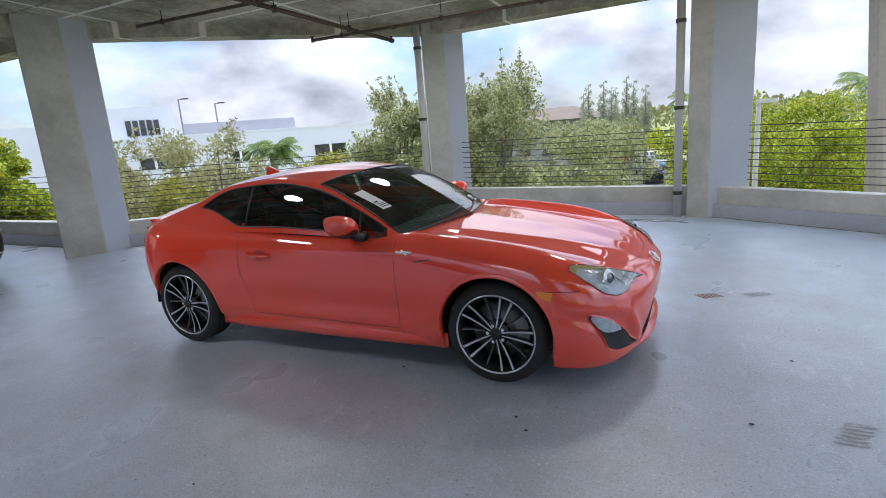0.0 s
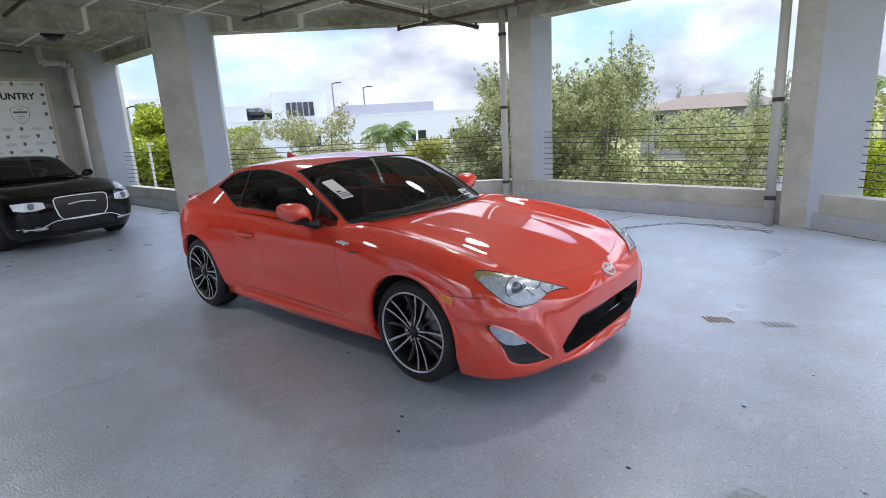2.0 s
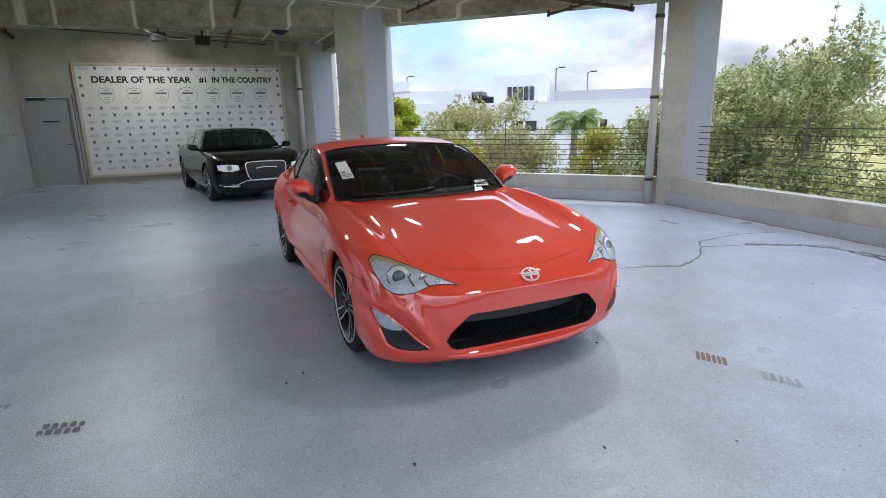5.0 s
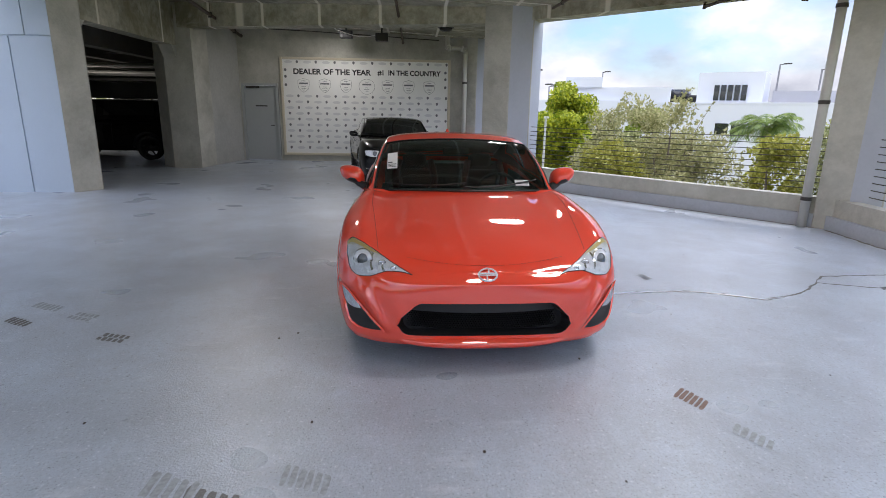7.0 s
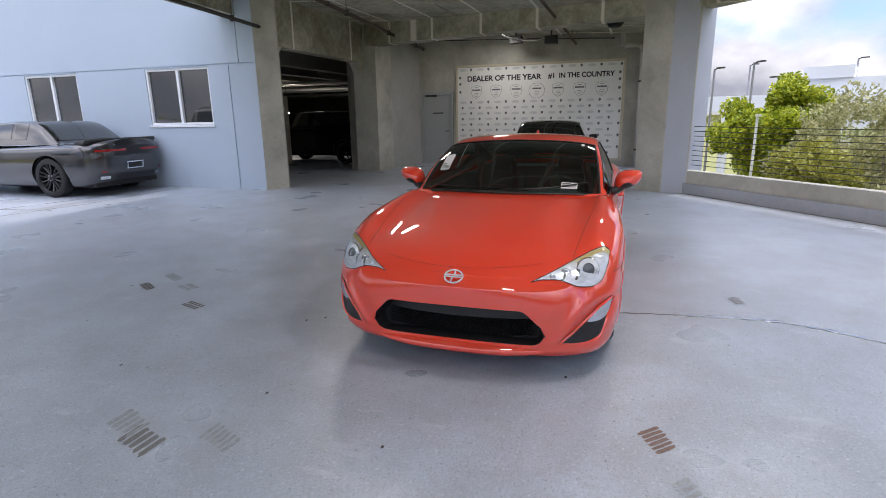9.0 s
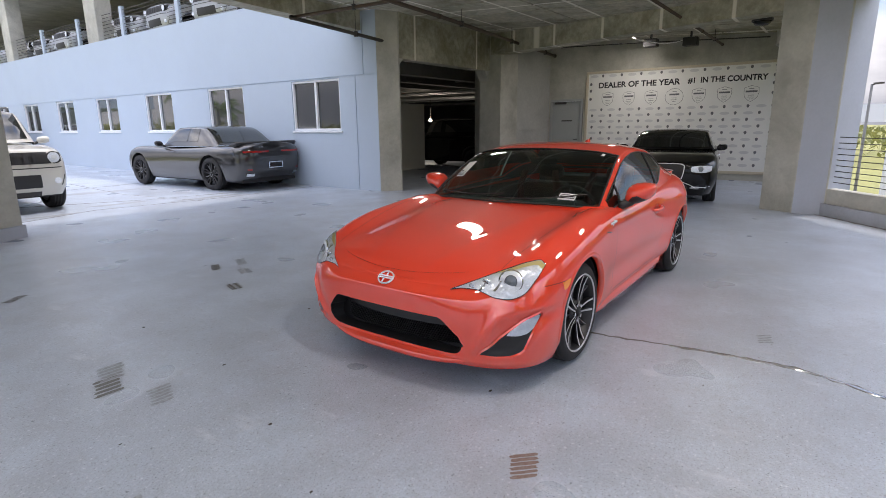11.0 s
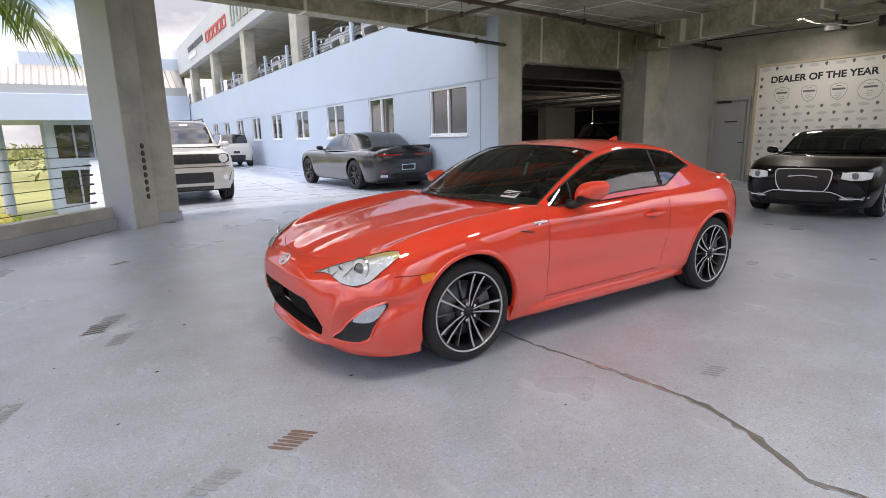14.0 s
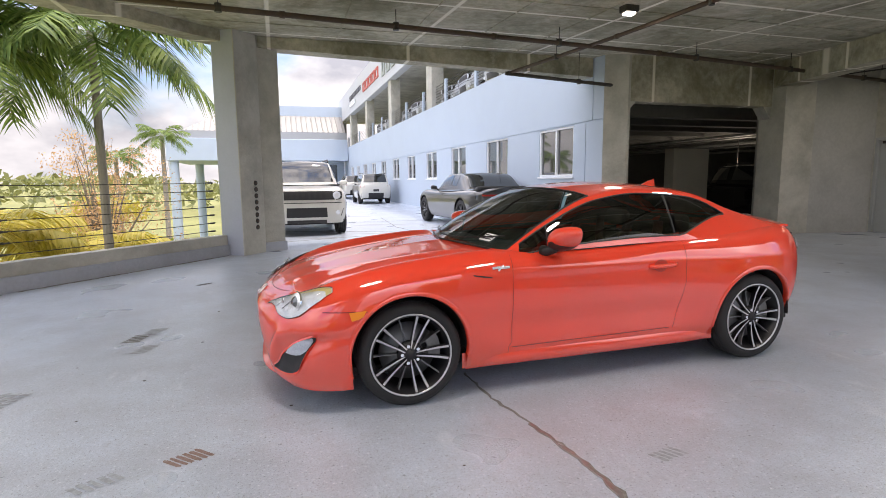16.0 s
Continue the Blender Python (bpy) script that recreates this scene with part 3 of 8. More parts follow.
class Hull:
    """The lower body. Along: -1..0 round the tail, 0..1 the sides, 1..2 round the nose. Across: 0 at the sill, 1 on the centre line."""

    def __init__(self, nose, tail, wide, high, front, rear, round_front, round_rear):
        self.nose, self.tail, self.front, self.rear = nose, tail, front, rear
        self.wide, self.high = [curve(k) for k in wide], [curve(k) for k in high]
        self.nf = round_front if isinstance(round_front, list) else [round_front] * len(nose)
        self.nr, self.kept = round_rear, {}

    def rails(self, c):
        key = round(c, 5)
        if key not in self.kept:
            out = []
            for i in range(len(self.nose)):
                if c > 1:
                    a = min(c - 1, 1.0) * math.pi / 2
                    x, f = self.front + (self.nose[i] - self.front) * math.sin(a) ** (2 / self.nf[i]), max(math.cos(a), 0.0) ** (2 / self.nf[i])
                elif c < 0:
                    a = min(-c, 1.0) * math.pi / 2
                    x, f = self.rear + (self.tail[i] - self.rear) * math.sin(a) ** (2 / self.nr), max(math.cos(a), 0.0) ** (2 / self.nr)
                else:
                    x, f = self.rear + (self.front - self.rear) * c, 1.0
                out.append((x, self.wide[i](x) * f, self.high[i](x)))
            self.kept[key] = out
        return self.kept[key]

    def at(self, c, v):
        return spline(self.rails(c), v)

    def along(self, x, v=0.35):
        """The place along at which the side has this x."""
        a, b = -1.0, 2.0
        for _ in range(28):
            m = (a + b) / 2
            a, b = (m, b) if self.at(m, v).x < x else (a, m)
        return (a + b) / 2

    def up(self, c, z, a=0.0, b=1.0):
        """The place across at which the side has this height."""
        for _ in range(22):
            m = (a + b) / 2
            a, b = (m, b) if self.at(c, m).z < z else (a, m)
        return (a + b) / 2


def skin(strips, close=0.0):
    """One mesh from strips of rows of points, each strip a list of columns; mirrored over y = 0."""
    bm = bmesh.new()
    for side in (1, -1):
        for columns in strips:
            grid = [[bm.verts.new((p.x, p.y * side, p.z)) for p in col] for col in columns]
            for a, b in zip(grid, grid[1:]):
                for j in range(len(a) - 1):
                    q = [a[j], b[j], b[j + 1], a[j + 1]]
                    spots = {tuple(round(k, 4) for k in v.co) for v in q}
                    if len(spots) > 2:
                        bm.faces.new(q if side > 0 else q[::-1])
    bmesh.ops.remove_doubles(bm, verts=bm.verts, dist=0.0008)
    bmesh.ops.dissolve_degenerate(bm, edges=bm.edges, dist=0.0003)
    return bm


def spread(a, b, n):
    return [a + (b - a) * i / n for i in range(n + 1)]


def wheel_part(parent, at, side, tyre_r, rim_r, width, tread, rims, dark, spokes, pair=0.0, dish=0.02, thin=0.018, steer=0.0, discs=True, between=True, turned_by=0.0, flare=0.2, lip=0.008):
    """A wheel with its axle along y; side is -1 for the car's right. Spokes go out from the hub, in pairs if pair is given."""
    w = base("wheel", parent.matrix_world @ pose(*at, 0, 0, steer + (180 if side < 0 else 0)))
    w.parent = parent
    w.matrix_parent_inverse = Matrix()
    w.matrix_basis = pose(*at, 0, 0, steer + (180 if side < 0 else 0))
    prof = [(rim_r, -0.5), (rim_r + 0.012, -0.52), (tyre_r - 0.035, -0.53), (tyre_r - 0.012, -0.46), (tyre_r, -0.36), (tyre_r, -0.27), (tyre_r - 0.008, -0.25), (tyre_r - 0.008, -0.19), (tyre_r, -0.17), (tyre_r, -0.05), (tyre_r - 0.008, -0.03), (tyre_r - 0.008, 0.03), (tyre_r, 0.05), (tyre_r, 0.17), (tyre_r - 0.008, 0.19), (tyre_r - 0.008, 0.25), (tyre_r, 0.27), (tyre_r, 0.36), (tyre_r - 0.012, 0.46), (tyre_r - 0.035, 0.53), (rim_r + 0.012, 0.52), (rim_r, 0.5)]
    n = 48

    def turned(rows, name, mat, label="", segments=n):
        bm = bmesh.new()
        rings = [[bm.verts.new((r * math.cos(2 * math.pi * k / segments), y, r * math.sin(2 * math.pi * k / segments))) for k in range(segments)] for r, y in rows]
        for a, b in zip(rings, rings[1:]):
            for k in range(segments):
                bm.faces.new((a[k], a[(k + 1) % segments], b[(k + 1) % segments], b[k]))
        return part(name, bm, mat, w, label, True)

    turned([(r, y * width) for r, y in prof], "tyre", tread)
    h = width / 2
    turned([(rim_r + 0.004, h * 1.02), (rim_r + 0.002, h * 1.06), (rim_r - lip * 0.5, h * 1.06), (rim_r - lip, h * 1.0)], "rim", rims)
    turned([(rim_r - 0.008, h * 1.0), (rim_r - 0.022, h * 0.8), (rim_r - 0.04, -h)], "rim_barrel", dark)
    if discs:
        turned([(0.02, h * 0.05), (rim_r - 0.07, h * 0.05), (rim_r - 0.07, -h * 0.15), (0.02, -h * 0.15)], "brake_disc", DISC, "bare steel brake disc")
    if discs and pair:
        bm = bmesh.new()
        arc = [[bm.verts.new((r * math.cos(k), y, r * math.sin(k))) for r, y in ((rim_r - 0.125, h * 0.42), (rim_r - 0.05, h * 0.42), (rim_r - 0.046, -h * 0.3), (rim_r - 0.125, -h * 0.3))] for k in spread(2.55, 3.35, 8)]
        for p, q in zip(arc, arc[1:]):
            for j in range(4):
                bm.faces.new((p[j], p[(j + 1) % 4], q[(j + 1) % 4], q[j]))
        for end_face in (arc[0], arc[-1][::-1]):
            bm.faces.new(end_face)
        soft(bm, 0.008, 2)
        part("brake_caliper", bm, CALIPER, w, "bare grey brake caliper")
    turned([(0.001, h * 0.88), (0.028, h * 0.88), (0.034, h * 0.82), (0.075, h * 0.74), (0.08, h * 0.5), (0.06, h * 0.1)], "hub", dark, segments=24)
    turned([(0.001, h * 0.985), (0.024, h * 0.975), (0.029, h * 0.9)], "centre_cap", dark if pair else rims, segments=20)
    deep, start = rim_r - 0.012, 0.036 if pair else 0.05
    angles = []
    for k in range(spokes):
        a = 2 * math.pi * k / spokes + math.pi / 2 + turned_by
        angles += [(a - pair * 1.7, a - pair, rims, thin), (a + pair * 1.7, a + pair, rims, thin)] if pair else [(a, a, rims, thin)]
        if pair and between:
            angles.append((a + math.pi / spokes, a + math.pi / spokes, DULL, thin * 0.45))
    for a0, a1, mat, t in angles:
        bm = bmesh.new()
        rows = []
        for f in (0.0, 0.3, 0.7, 1.0):
            y = h * (0.84 + 0.12 * f) - dish * math.sin(math.pi * f) * 0.6
            if mat is not rims:
                y -= 0.018
            p0, p1 = Vector((math.cos(a0), 0, math.sin(a0))) * start, Vector((math.cos(a1), 0, math.sin(a1))) * deep
            way = (p1 - p0).normalized()
            half = t * (0.8 + flare * f)
            s = Vector((-way.z, 0, way.x))
            rows.append([p0 + (p1 - p0) * f + s * half * k + Vector((0, y - back, 0)) for k, back in ((-1, 0.012), (-0.75, 0.0), (0.75, 0.0), (1, 0.012), (0.8, 0.034), (-0.8, 0.034))])
        vs = [[bm.verts.new(p) for p in row] for row in rows]
        for a, b in zip(vs, vs[1:]):
            for k in range(6):
                f = bm.faces.new((a[k], a[(k + 1) % 6], b[(k + 1) % 6], b[k]))
                if mat is rims and k != 1:
                    f.material_index = 1
        part("spoke", bm, [mat, dark], w)
    if pair:
        for k in range(5):
            a = 2 * math.pi * k / 5 + math.pi / 2 + math.pi / 5 + turned_by
            bm = bmesh.new()
            p = Vector((math.cos(a) * 0.052, 0, math.sin(a) * 0.052))
            tube(bm, [p + Vector((0, h * 0.7, 0)), p + Vector((0, h * 0.9, 0))], 0.011, 6)
            part("wheel_nut", bm, CHROME, w)
    return w


def lay(tree, pts, way, off):
    """Points dropped on a surface along way, then lifted off it."""
    out = []
    for p in pts:
        hit, normal, *_ = tree.ray_cast(Vector(p) - Vector(way) * 3, Vector(way))
        if hit is None:
            out.append(None)
        else:
            out.append(hit + (normal if normal.dot(Vector(way)) < 0 else -normal) * off)
    return out


def decal(tree, outline, way, off, axes, dome=0.0, rows=7):
    """A skin over an outline of low[], high[] edges, in the two given axes, dropped on a surface; raised in the middle by dome."""
    low, high = outline
    grid = []
    n = len(low)
    for j in range(rows):
        f = j / (rows - 1)
        line = []
        for i in range(n):
            p = [0.0, 0.0, 0.0]
            for k, ax in enumerate(axes):
                p[ax] = low[i][k] * (1 - f) + high[i][k] * f
            edge = math.sin(math.pi * min(max(i / (n - 1), 0), 1)) ** 0.5 * math.sin(math.pi * f) ** 0.5
            line.append(lay(tree, [p], way, off + dome * edge)[0])
        grid.append(line)
    bm = bmesh.new()
    vs = [[bm.verts.new(p) if p is not None else None for p in line] for line in grid]
    for a, b in zip(vs, vs[1:]):
        for i in range(n - 1):
            q = [a[i], a[i + 1], b[i + 1], b[i]]
            if all(v is not None for v in q):
                bm.faces.new(q)
    return bm


def fine(points, n=28):
    """A line of points resampled evenly and smoothly."""
    t = [0.0]
    for a, b in zip(points, points[1:]):
        t.append(t[-1] + math.hypot(b[0] - a[0], b[1] - a[1]) + 1e-6)
    f, g = curve(list(zip(t, [p[0] for p in points]))), curve(list(zip(t, [p[1] for p in points])))
    return [(f(k), g(k)) for k in spread(0.0, t[-1], n)]


def ribbon(tree, pts, way, half, off):
    """A narrow strip along a line of points dropped on a surface."""
    hits = [p for p in lay(tree, pts, way, off) if p is not None]
    bm = bmesh.new()
    prev = None
    for i, p in enumerate(hits):
        d = (hits[min(i + 1, len(hits) - 1)] - hits[max(i - 1, 0)]).normalized()
        s = d.cross(Vector(way)).normalized() * half
        now = (bm.verts.new(p - s), bm.verts.new(p + s))
        if prev:
            bm.faces.new((prev[0], prev[1], now[1], now[0]))
        prev = now
    return bm


def mirrored(bm):
    geom = bm.verts[:] + bm.edges[:] + bm.faces[:]
    out = bmesh.ops.duplicate(bm, geom=geom)["geom"]
    for v in out:
        if isinstance(v, bmesh.types.BMVert):
            v.co.y *= -1
    return bm


def tree_of(bm):
    from mathutils.bvhtree import BVHTree
    return BVHTree.FromBMesh(bm)


TYRE = material("tyre_rubber", (0.018, 0.018, 0.019), 0.75, grain=0.3, scale=40, bump=0.2, bump_scale=150)
ALLOY = material("machined_alloy", (0.52, 0.52, 0.54), 0.28, 0.5)
DULL = material("satin_dark_alloy", (0.20, 0.20, 0.21), 0.35, 0.5)
GUNMETAL = material("dark_wheel_paint", (0.012, 0.012, 0.014), 0.4, 0.1)
DISC = material("brake_steel", (0.22, 0.22, 0.225), 0.45, 0.8)
CALIPER = material("cast_caliper_grey", (0.24, 0.24, 0.24), 0.55, 0.4, grain=0.3, scale=60)
CHROME = material("chrome", (0.85, 0.86, 0.88), 0.08, 1.0)
CARGLASS = glass("tinted_car_glass", (0.50, 0.80, 0.76), clear=0.72, ior=1.62)
DARKGLASS = glass("privacy_glass", (0.46, 0.52, 0.52), clear=0.50, ior=1.9)
LENS = glass("clear_lens", (0.95, 0.97, 1.0), clear=0.92)
CABIN = material("black_interior", (0.022, 0.022, 0.024), 0.75, grain=0.2, scale=60)
PAPER = material("white_paper", (0.8, 0.8, 0.8), 0.7)
INK = material("black_print", (0.03, 0.03, 0.03), 0.7)
SILVER = material("silver_reflector", (0.90, 0.94, 1.0), 0.14, 0.25, grain=0.5, scale=30, dark=(0.42, 0.48, 0.55), bump=1.0, bump_scale=34)
AMBER = material("amber_lens", (0.90, 0.26, 0.02), 0.25, coat=0.5)
REDLENS = material("red_lens", (0.35, 0.012, 0.012), 0.15, coat=0.6)
SEAM = material("shut_line", (0.16, 0.018, 0.010), 0.8)

# ---- the red coupe ----
def ease(t):
    t = min(max(t, 0.0), 1.0)
    return t * t * (3 - 2 * t)


def swell(d, w):
    return math.exp(-(d / w) ** 2)


def span(x, a, b, soft_edge):
    return ease((x - a) / soft_edge) * ease((b - x) / soft_edge)


def from_line(y, z, a, b):
    """Distance from a line in y and z, and the place along it from 0 to 1."""
    dy, dz = b[0] - a[0], b[1] - a[1]
    long = math.hypot(dy, dz)
    return ((y - a[0]) * dz - (z - a[1]) * dy) / long, ((y - a[0]) * dy + (z - a[1]) * dz) / long ** 2


class SculptedHull(Hull):
    """A hull with fender crests, bonnet ridges, tucked doors and fog lamp pockets."""

    def at(self, c, v):
        x, y, z = super().at(c, v)
        # front fenders rise above the bonnet, with a shallow valley inside them
        top = ease((z - 0.58) / 0.12)
        if top > 0 and x > 0.3:
            z += top * span(x, 0.35, 2.02, 0.5) * (0.030 * swell(y - 0.745, 0.075) - 0.014 * swell(y - 0.56, 0.09))
            line = 0.50 - 0.29 * (x - 0.8) / 1.25
            z += top * 0.007 * math.exp(-abs(y - line) / 0.045) * span(x, 0.70, 2.12, 0.2)
        # door sides: hollow above the sill, a soft edge under the belt
        side = ease((y - 0.68) / 0.10)
        if side > 0:
            y -= side * 0.018 * swell(z - 0.42, 0.09) * span(x, -0.98, 0.98, 0.35)
            y += side * 0.006 * swell(z - 0.77, 0.035) * span(x, -1.9, 0.9, 0.5)
        # nose: a ridge from the headlight to the lip and the hollow of the fog lamp outside it
        if x > 1.45 and y > 0.3 and z < 0.62:
            d, f = from_line(y, z, (0.555, 0.235), (0.75, 0.545))
            reach = span(f, -0.05, 1.12, 0.25)
            x += 0.016 * swell(d, 0.022) * reach
            hollow = ease((d - 0.012) / 0.05) * ease((0.20 - d) / 0.06) * span(z, 0.225, 0.50, 0.06)
            x -= 0.020 * hollow
            y -= 0.012 * hollow
            # flank of the mouth drawn back a little
            x -= 0.006 * swell(d + 0.06, 0.035) * reach
        # a straight crest under the badge, the nose sloping back above it
        if x > 1.7 and 0.548 < z < 0.72:
            slope = 0.62 * (z - 0.548) if z < 0.60 else 0.0322 * ease((0.72 - z) / 0.12)
            x -= slope * ease((0.62 - y) / 0.25)
        # chin: a crisp edge along the foot of the bumper
        if x > 1.5 and z < 0.24:
            x += 0.012 * swell(z - 0.185, 0.022) * ease((x - 1.6) / 0.2)
        return Vector((x, y, z))


COUPE = SculptedHull(
    nose=[2.04, 2.09, 2.135, 2.14, 2.12, 2.11, 2.11],
    tail=[-1.93, -2.04, -2.08, -2.08, -2.05, -2.03, -2.03],
    wide=[
        [(-2.1, 0.76), (-1.29, 0.80), (0.0, 0.80), (1.29, 0.81), (1.7, 0.845), (2.1, 0.845)],
        [(-2.1, 0.83), (-1.29, 0.90), (-0.5, 0.865), (0.5, 0.865), (1.29, 0.895), (2.1, 0.885)],
        [(-2.1, 0.85), (-1.29, 0.925), (-0.4, 0.862), (0.5, 0.868), (1.29, 0.915), (2.1, 0.89)],
        [(-2.1, 0.82), (-1.29, 0.90), (-0.4, 0.854), (0.5, 0.860), (1.29, 0.912), (1.75, 0.880), (2.1, 0.85)],
        [(-2.1, 0.72), (-1.29, 0.81), (-0.4, 0.83), (0.5, 0.845), (1.0, 0.868), (1.29, 0.872), (1.75, 0.815), (2.1, 0.70)],
        [(-2.1, 0.52), (-1.29, 0.58), (0.0, 0.64), (1.0, 0.66), (1.29, 0.64), (1.7, 0.56), (2.1, 0.43)],
        [(-2.1, 0.0), (2.1, 0.0)],
    ],
    high=[
        [(-2.1, 0.26), (-1.75, 0.205), (-0.9, 0.185), (0.9, 0.165), (1.6, 0.14), (2.1, 0.145)],
        [(-2.1, 0.40), (-1.2, 0.31), (0.0, 0.27), (1.2, 0.28), (1.7, 0.225), (2.1, 0.215)],
        [(-2.1, 0.60), (-1.2, 0.56), (0.0, 0.53), (1.2, 0.50), (2.1, 0.39)],
        [(-2.1, 0.82), (-1.2, 0.80), (0.0, 0.745), (1.2, 0.70), (1.7, 0.632), (2.1, 0.545)],
        [(-2.1, 0.94), (-1.6, 0.965), (-1.2, 0.955), (0.0, 0.885), (0.8, 0.872), (1.29, 0.846), (1.7, 0.752), (2.1, 0.612)],
        [(-2.1, 0.985), (-1.5, 0.975), (0.0, 0.90), (0.8, 0.865), (1.29, 0.80), (1.7, 0.735), (1.95, 0.668), (2.1, 0.612)],
        [(-2.1, 1.0), (-1.5, 0.98), (0.0, 0.91), (0.8, 0.885), (1.29, 0.825), (1.7, 0.752), (1.95, 0.680), (2.1, 0.615)],
    ],
    front=1.52, rear=-1.25, round_front=[3.2, 3.3, 3.3, 3.0, 2.6, 2.5, 2.5], round_rear=2.9,
)
AXLES, ARCH, HUBZ = (-1.285, 1.285), 0.352, 0.318


def coupe_columns():
    xs = [-1.94, -1.90, -1.85, -1.80, -1.75, -1.70] + spread(-0.9, 0.88, 34) + [0.64, -0.66] + spread(1.64, 1.95, 26)
    for a in AXLES:
        xs += [a - ARCH * math.cos(math.pi * k / 30) for k in range(31)] + [a - ARCH * 1.01, a + ARCH * 1.01, a - ARCH * 0.99, a + ARCH * 0.99]
    cs = {round(COUPE.along(x), 4) for x in xs} | {round(1 + k, 4) for k in spread(0.5, 1.0, 46) if 1 + k > COUPE.along(1.9)} | {round(-k, 4) for k in spread(0.5, 1.0, 24) if -k < COUPE.along(-1.94)}
    out = []
    for c in sorted(cs):
        if not out or c - out[-1] > 0.0012:
            out.append(c)
    return out


def mouth_edges(y):
    """Heights of the lower and upper edge of the radiator mouth at a distance from the centre line."""
    a = abs(y)
    if a >= 0.505:
        return 0.285, 0.285
    low = 0.222 if a < 0.44 else 0.285 - 0.063 * (1 - ((a - 0.44) / 0.0651) ** 2) ** 0.5
    high = 0.438 if a < 0.385 else 0.438 - 0.022 * ((a - 0.385) / 0.04) ** 2 if a < 0.425 else 0.416 - 1.15 * (a - 0.425) if a < 0.49 else 0.285 + 0.056 * max(0.0, 1 - ((a - 0.49) / 0.0151) ** 2) ** 0.5
    return low, high


def red_coupe():
    car = base("sports_coupe", pose(0.0, -0.006, 0.0, 0, 0, 0.95), "glossy coral red two door sports coupe parked on the deck", "car")
    cols = coupe_columns()
    strips = {"body": [], "hood": [], "door": [], "front_bumper": []}
    near = lambda x, v=0.35: min(cols, key=lambda c: abs(COUPE.at(c, v).x - x))
    door_a, door_b, hood_a = near(-0.66), near(0.64), near(0.80)
    rows = []
    for c in cols:
        lowest = 0.0
        for a in AXLES:
            for k in range(60, -1, -1):
                v = k / 60 * 0.75
                p = COUPE.at(c, v)
                if math.hypot(p.x - a, p.z - HUBZ) < ARCH:
                    lo, hi = v, v + 0.75 / 60
                    for _ in range(18):
                        m = (lo + hi) / 2
                        q = COUPE.at(c, m)
                        lo, hi = (m, hi) if math.hypot(q.x - a, q.z - HUBZ) < ARCH else (lo, m)
                    lowest = max(lowest, hi)
                    break
        split = max(COUPE.up(c, 0.285), lowest)
        va = vb = split
        if c > 1.5:
            y = COUPE.at(c, split).y
            low, high = mouth_edges(y)
            if high - low > 0.002:
                va, vb = COUPE.up(c, low), COUPE.up(c, high)
        rows.append((c, lowest, va, vb))
    under, over, top = [], [], []
    for c, v0, va, vb in rows:
        under.append((c, [COUPE.at(c, v) for v in spread(v0, va, 8)]))
        over.append((c, [COUPE.at(c, v) for v in spread(vb, max(vb, 0.735), 34)]))
        mid = COUPE.at(c, 0.8)
        reach = 1.0
        if -1.72 < mid.x < 0.72:
            lo, hi = 0.735, 1.0
            for _ in range(20):
                m = (lo + hi) / 2
                lo, hi = (m, hi) if COUPE.at(c, m).y > 0.66 else (lo, m)
            reach = max(lo, 0.745)
        top.append((c, [COUPE.at(c, v) for v in spread(max(vb, 0.735), reach, 34)]))

    def take(cols, a, b):
        return [col for c, col in cols if a - 1e-6 <= c <= b + 1e-6]

    seam = near(1.66)
    full = skin([take(under, -1, 2), take(over, -1, 2), take(top, -1, 2)])
    tree = tree_of(full)
    full.free()
    part("body", skin([take(under, -1, door_a), take(over, -1, door_a), take(top, -1, hood_a), take(under, door_b, seam), take(over, door_b, seam)]), RED, car, smooth=True)
    for side in (1, -1):
        bm = bmesh.new()
        for cols_ in (take(under, door_a, door_b), take(over, door_a, door_b)):
            grid = [[bm.verts.new((p.x, p.y * side, p.z)) for p in col] for col in cols_]
            for a, b in zip(grid, grid[1:]):
                for j in range(len(a) - 1):
                    q = [a[j], b[j], b[j + 1], a[j + 1]]
                    if len({tuple(round(k, 4) for k in v.co) for v in q}) > 2:
                        bm.faces.new(q if side > 0 else q[::-1])
        bmesh.ops.remove_doubles(bm, verts=bm.verts, dist=0.0008)
        door = part("door", bm, RED, car, smooth=True)
        bm = bmesh.new()
        tube(bm, [(-0.36, side * 0.858, 0.735), (-0.40, side * 0.884, 0.737), (-0.48, side * 0.890, 0.74), (-0.55, side * 0.884, 0.743), (-0.58, side * 0.860, 0.745)], [0.010, 0.015, 0.016, 0.014, 0.010], 10)
        part("door_handle", bm, RED, door, smooth=True)
        # flat oval of darker red: the shade in the handle cup, painted on
        bm = bmesh.new()
        low = [(-0.455 + 0.055 * math.cos(k), 0.737 - 0.042 * math.sin(k)) for k in spread(math.pi, 0, 10)]
        high = [(-0.455 + 0.055 * math.cos(k), 0.737 + 0.042 * math.sin(k)) for k in spread(math.pi, 0, 10)]
        part("handle_shade", decal(tree, (low, high), (0, -side, 0), 0.002, (0, 2)), material("handle_shadow_red", (0.45, 0.04, 0.02), 0.5), door)
    part("hood", skin([take(top, hood_a, 2)]), RED, car, smooth=True)
    part("front_bumper", skin([take(under, seam, 2), take(over, seam, 2)]), RED, car, smooth=True)

    # radiator mouth: a deep black well with a mesh of small cells and a red lower lip
    bm = bmesh.new()
    edge_low, edge_high = [], []
    for c, v0, va, vb in rows:
        if vb - va > 1e-4:
            edge_low.append(COUPE.at(c, va))
            edge_high.append(COUPE.at(c, vb))
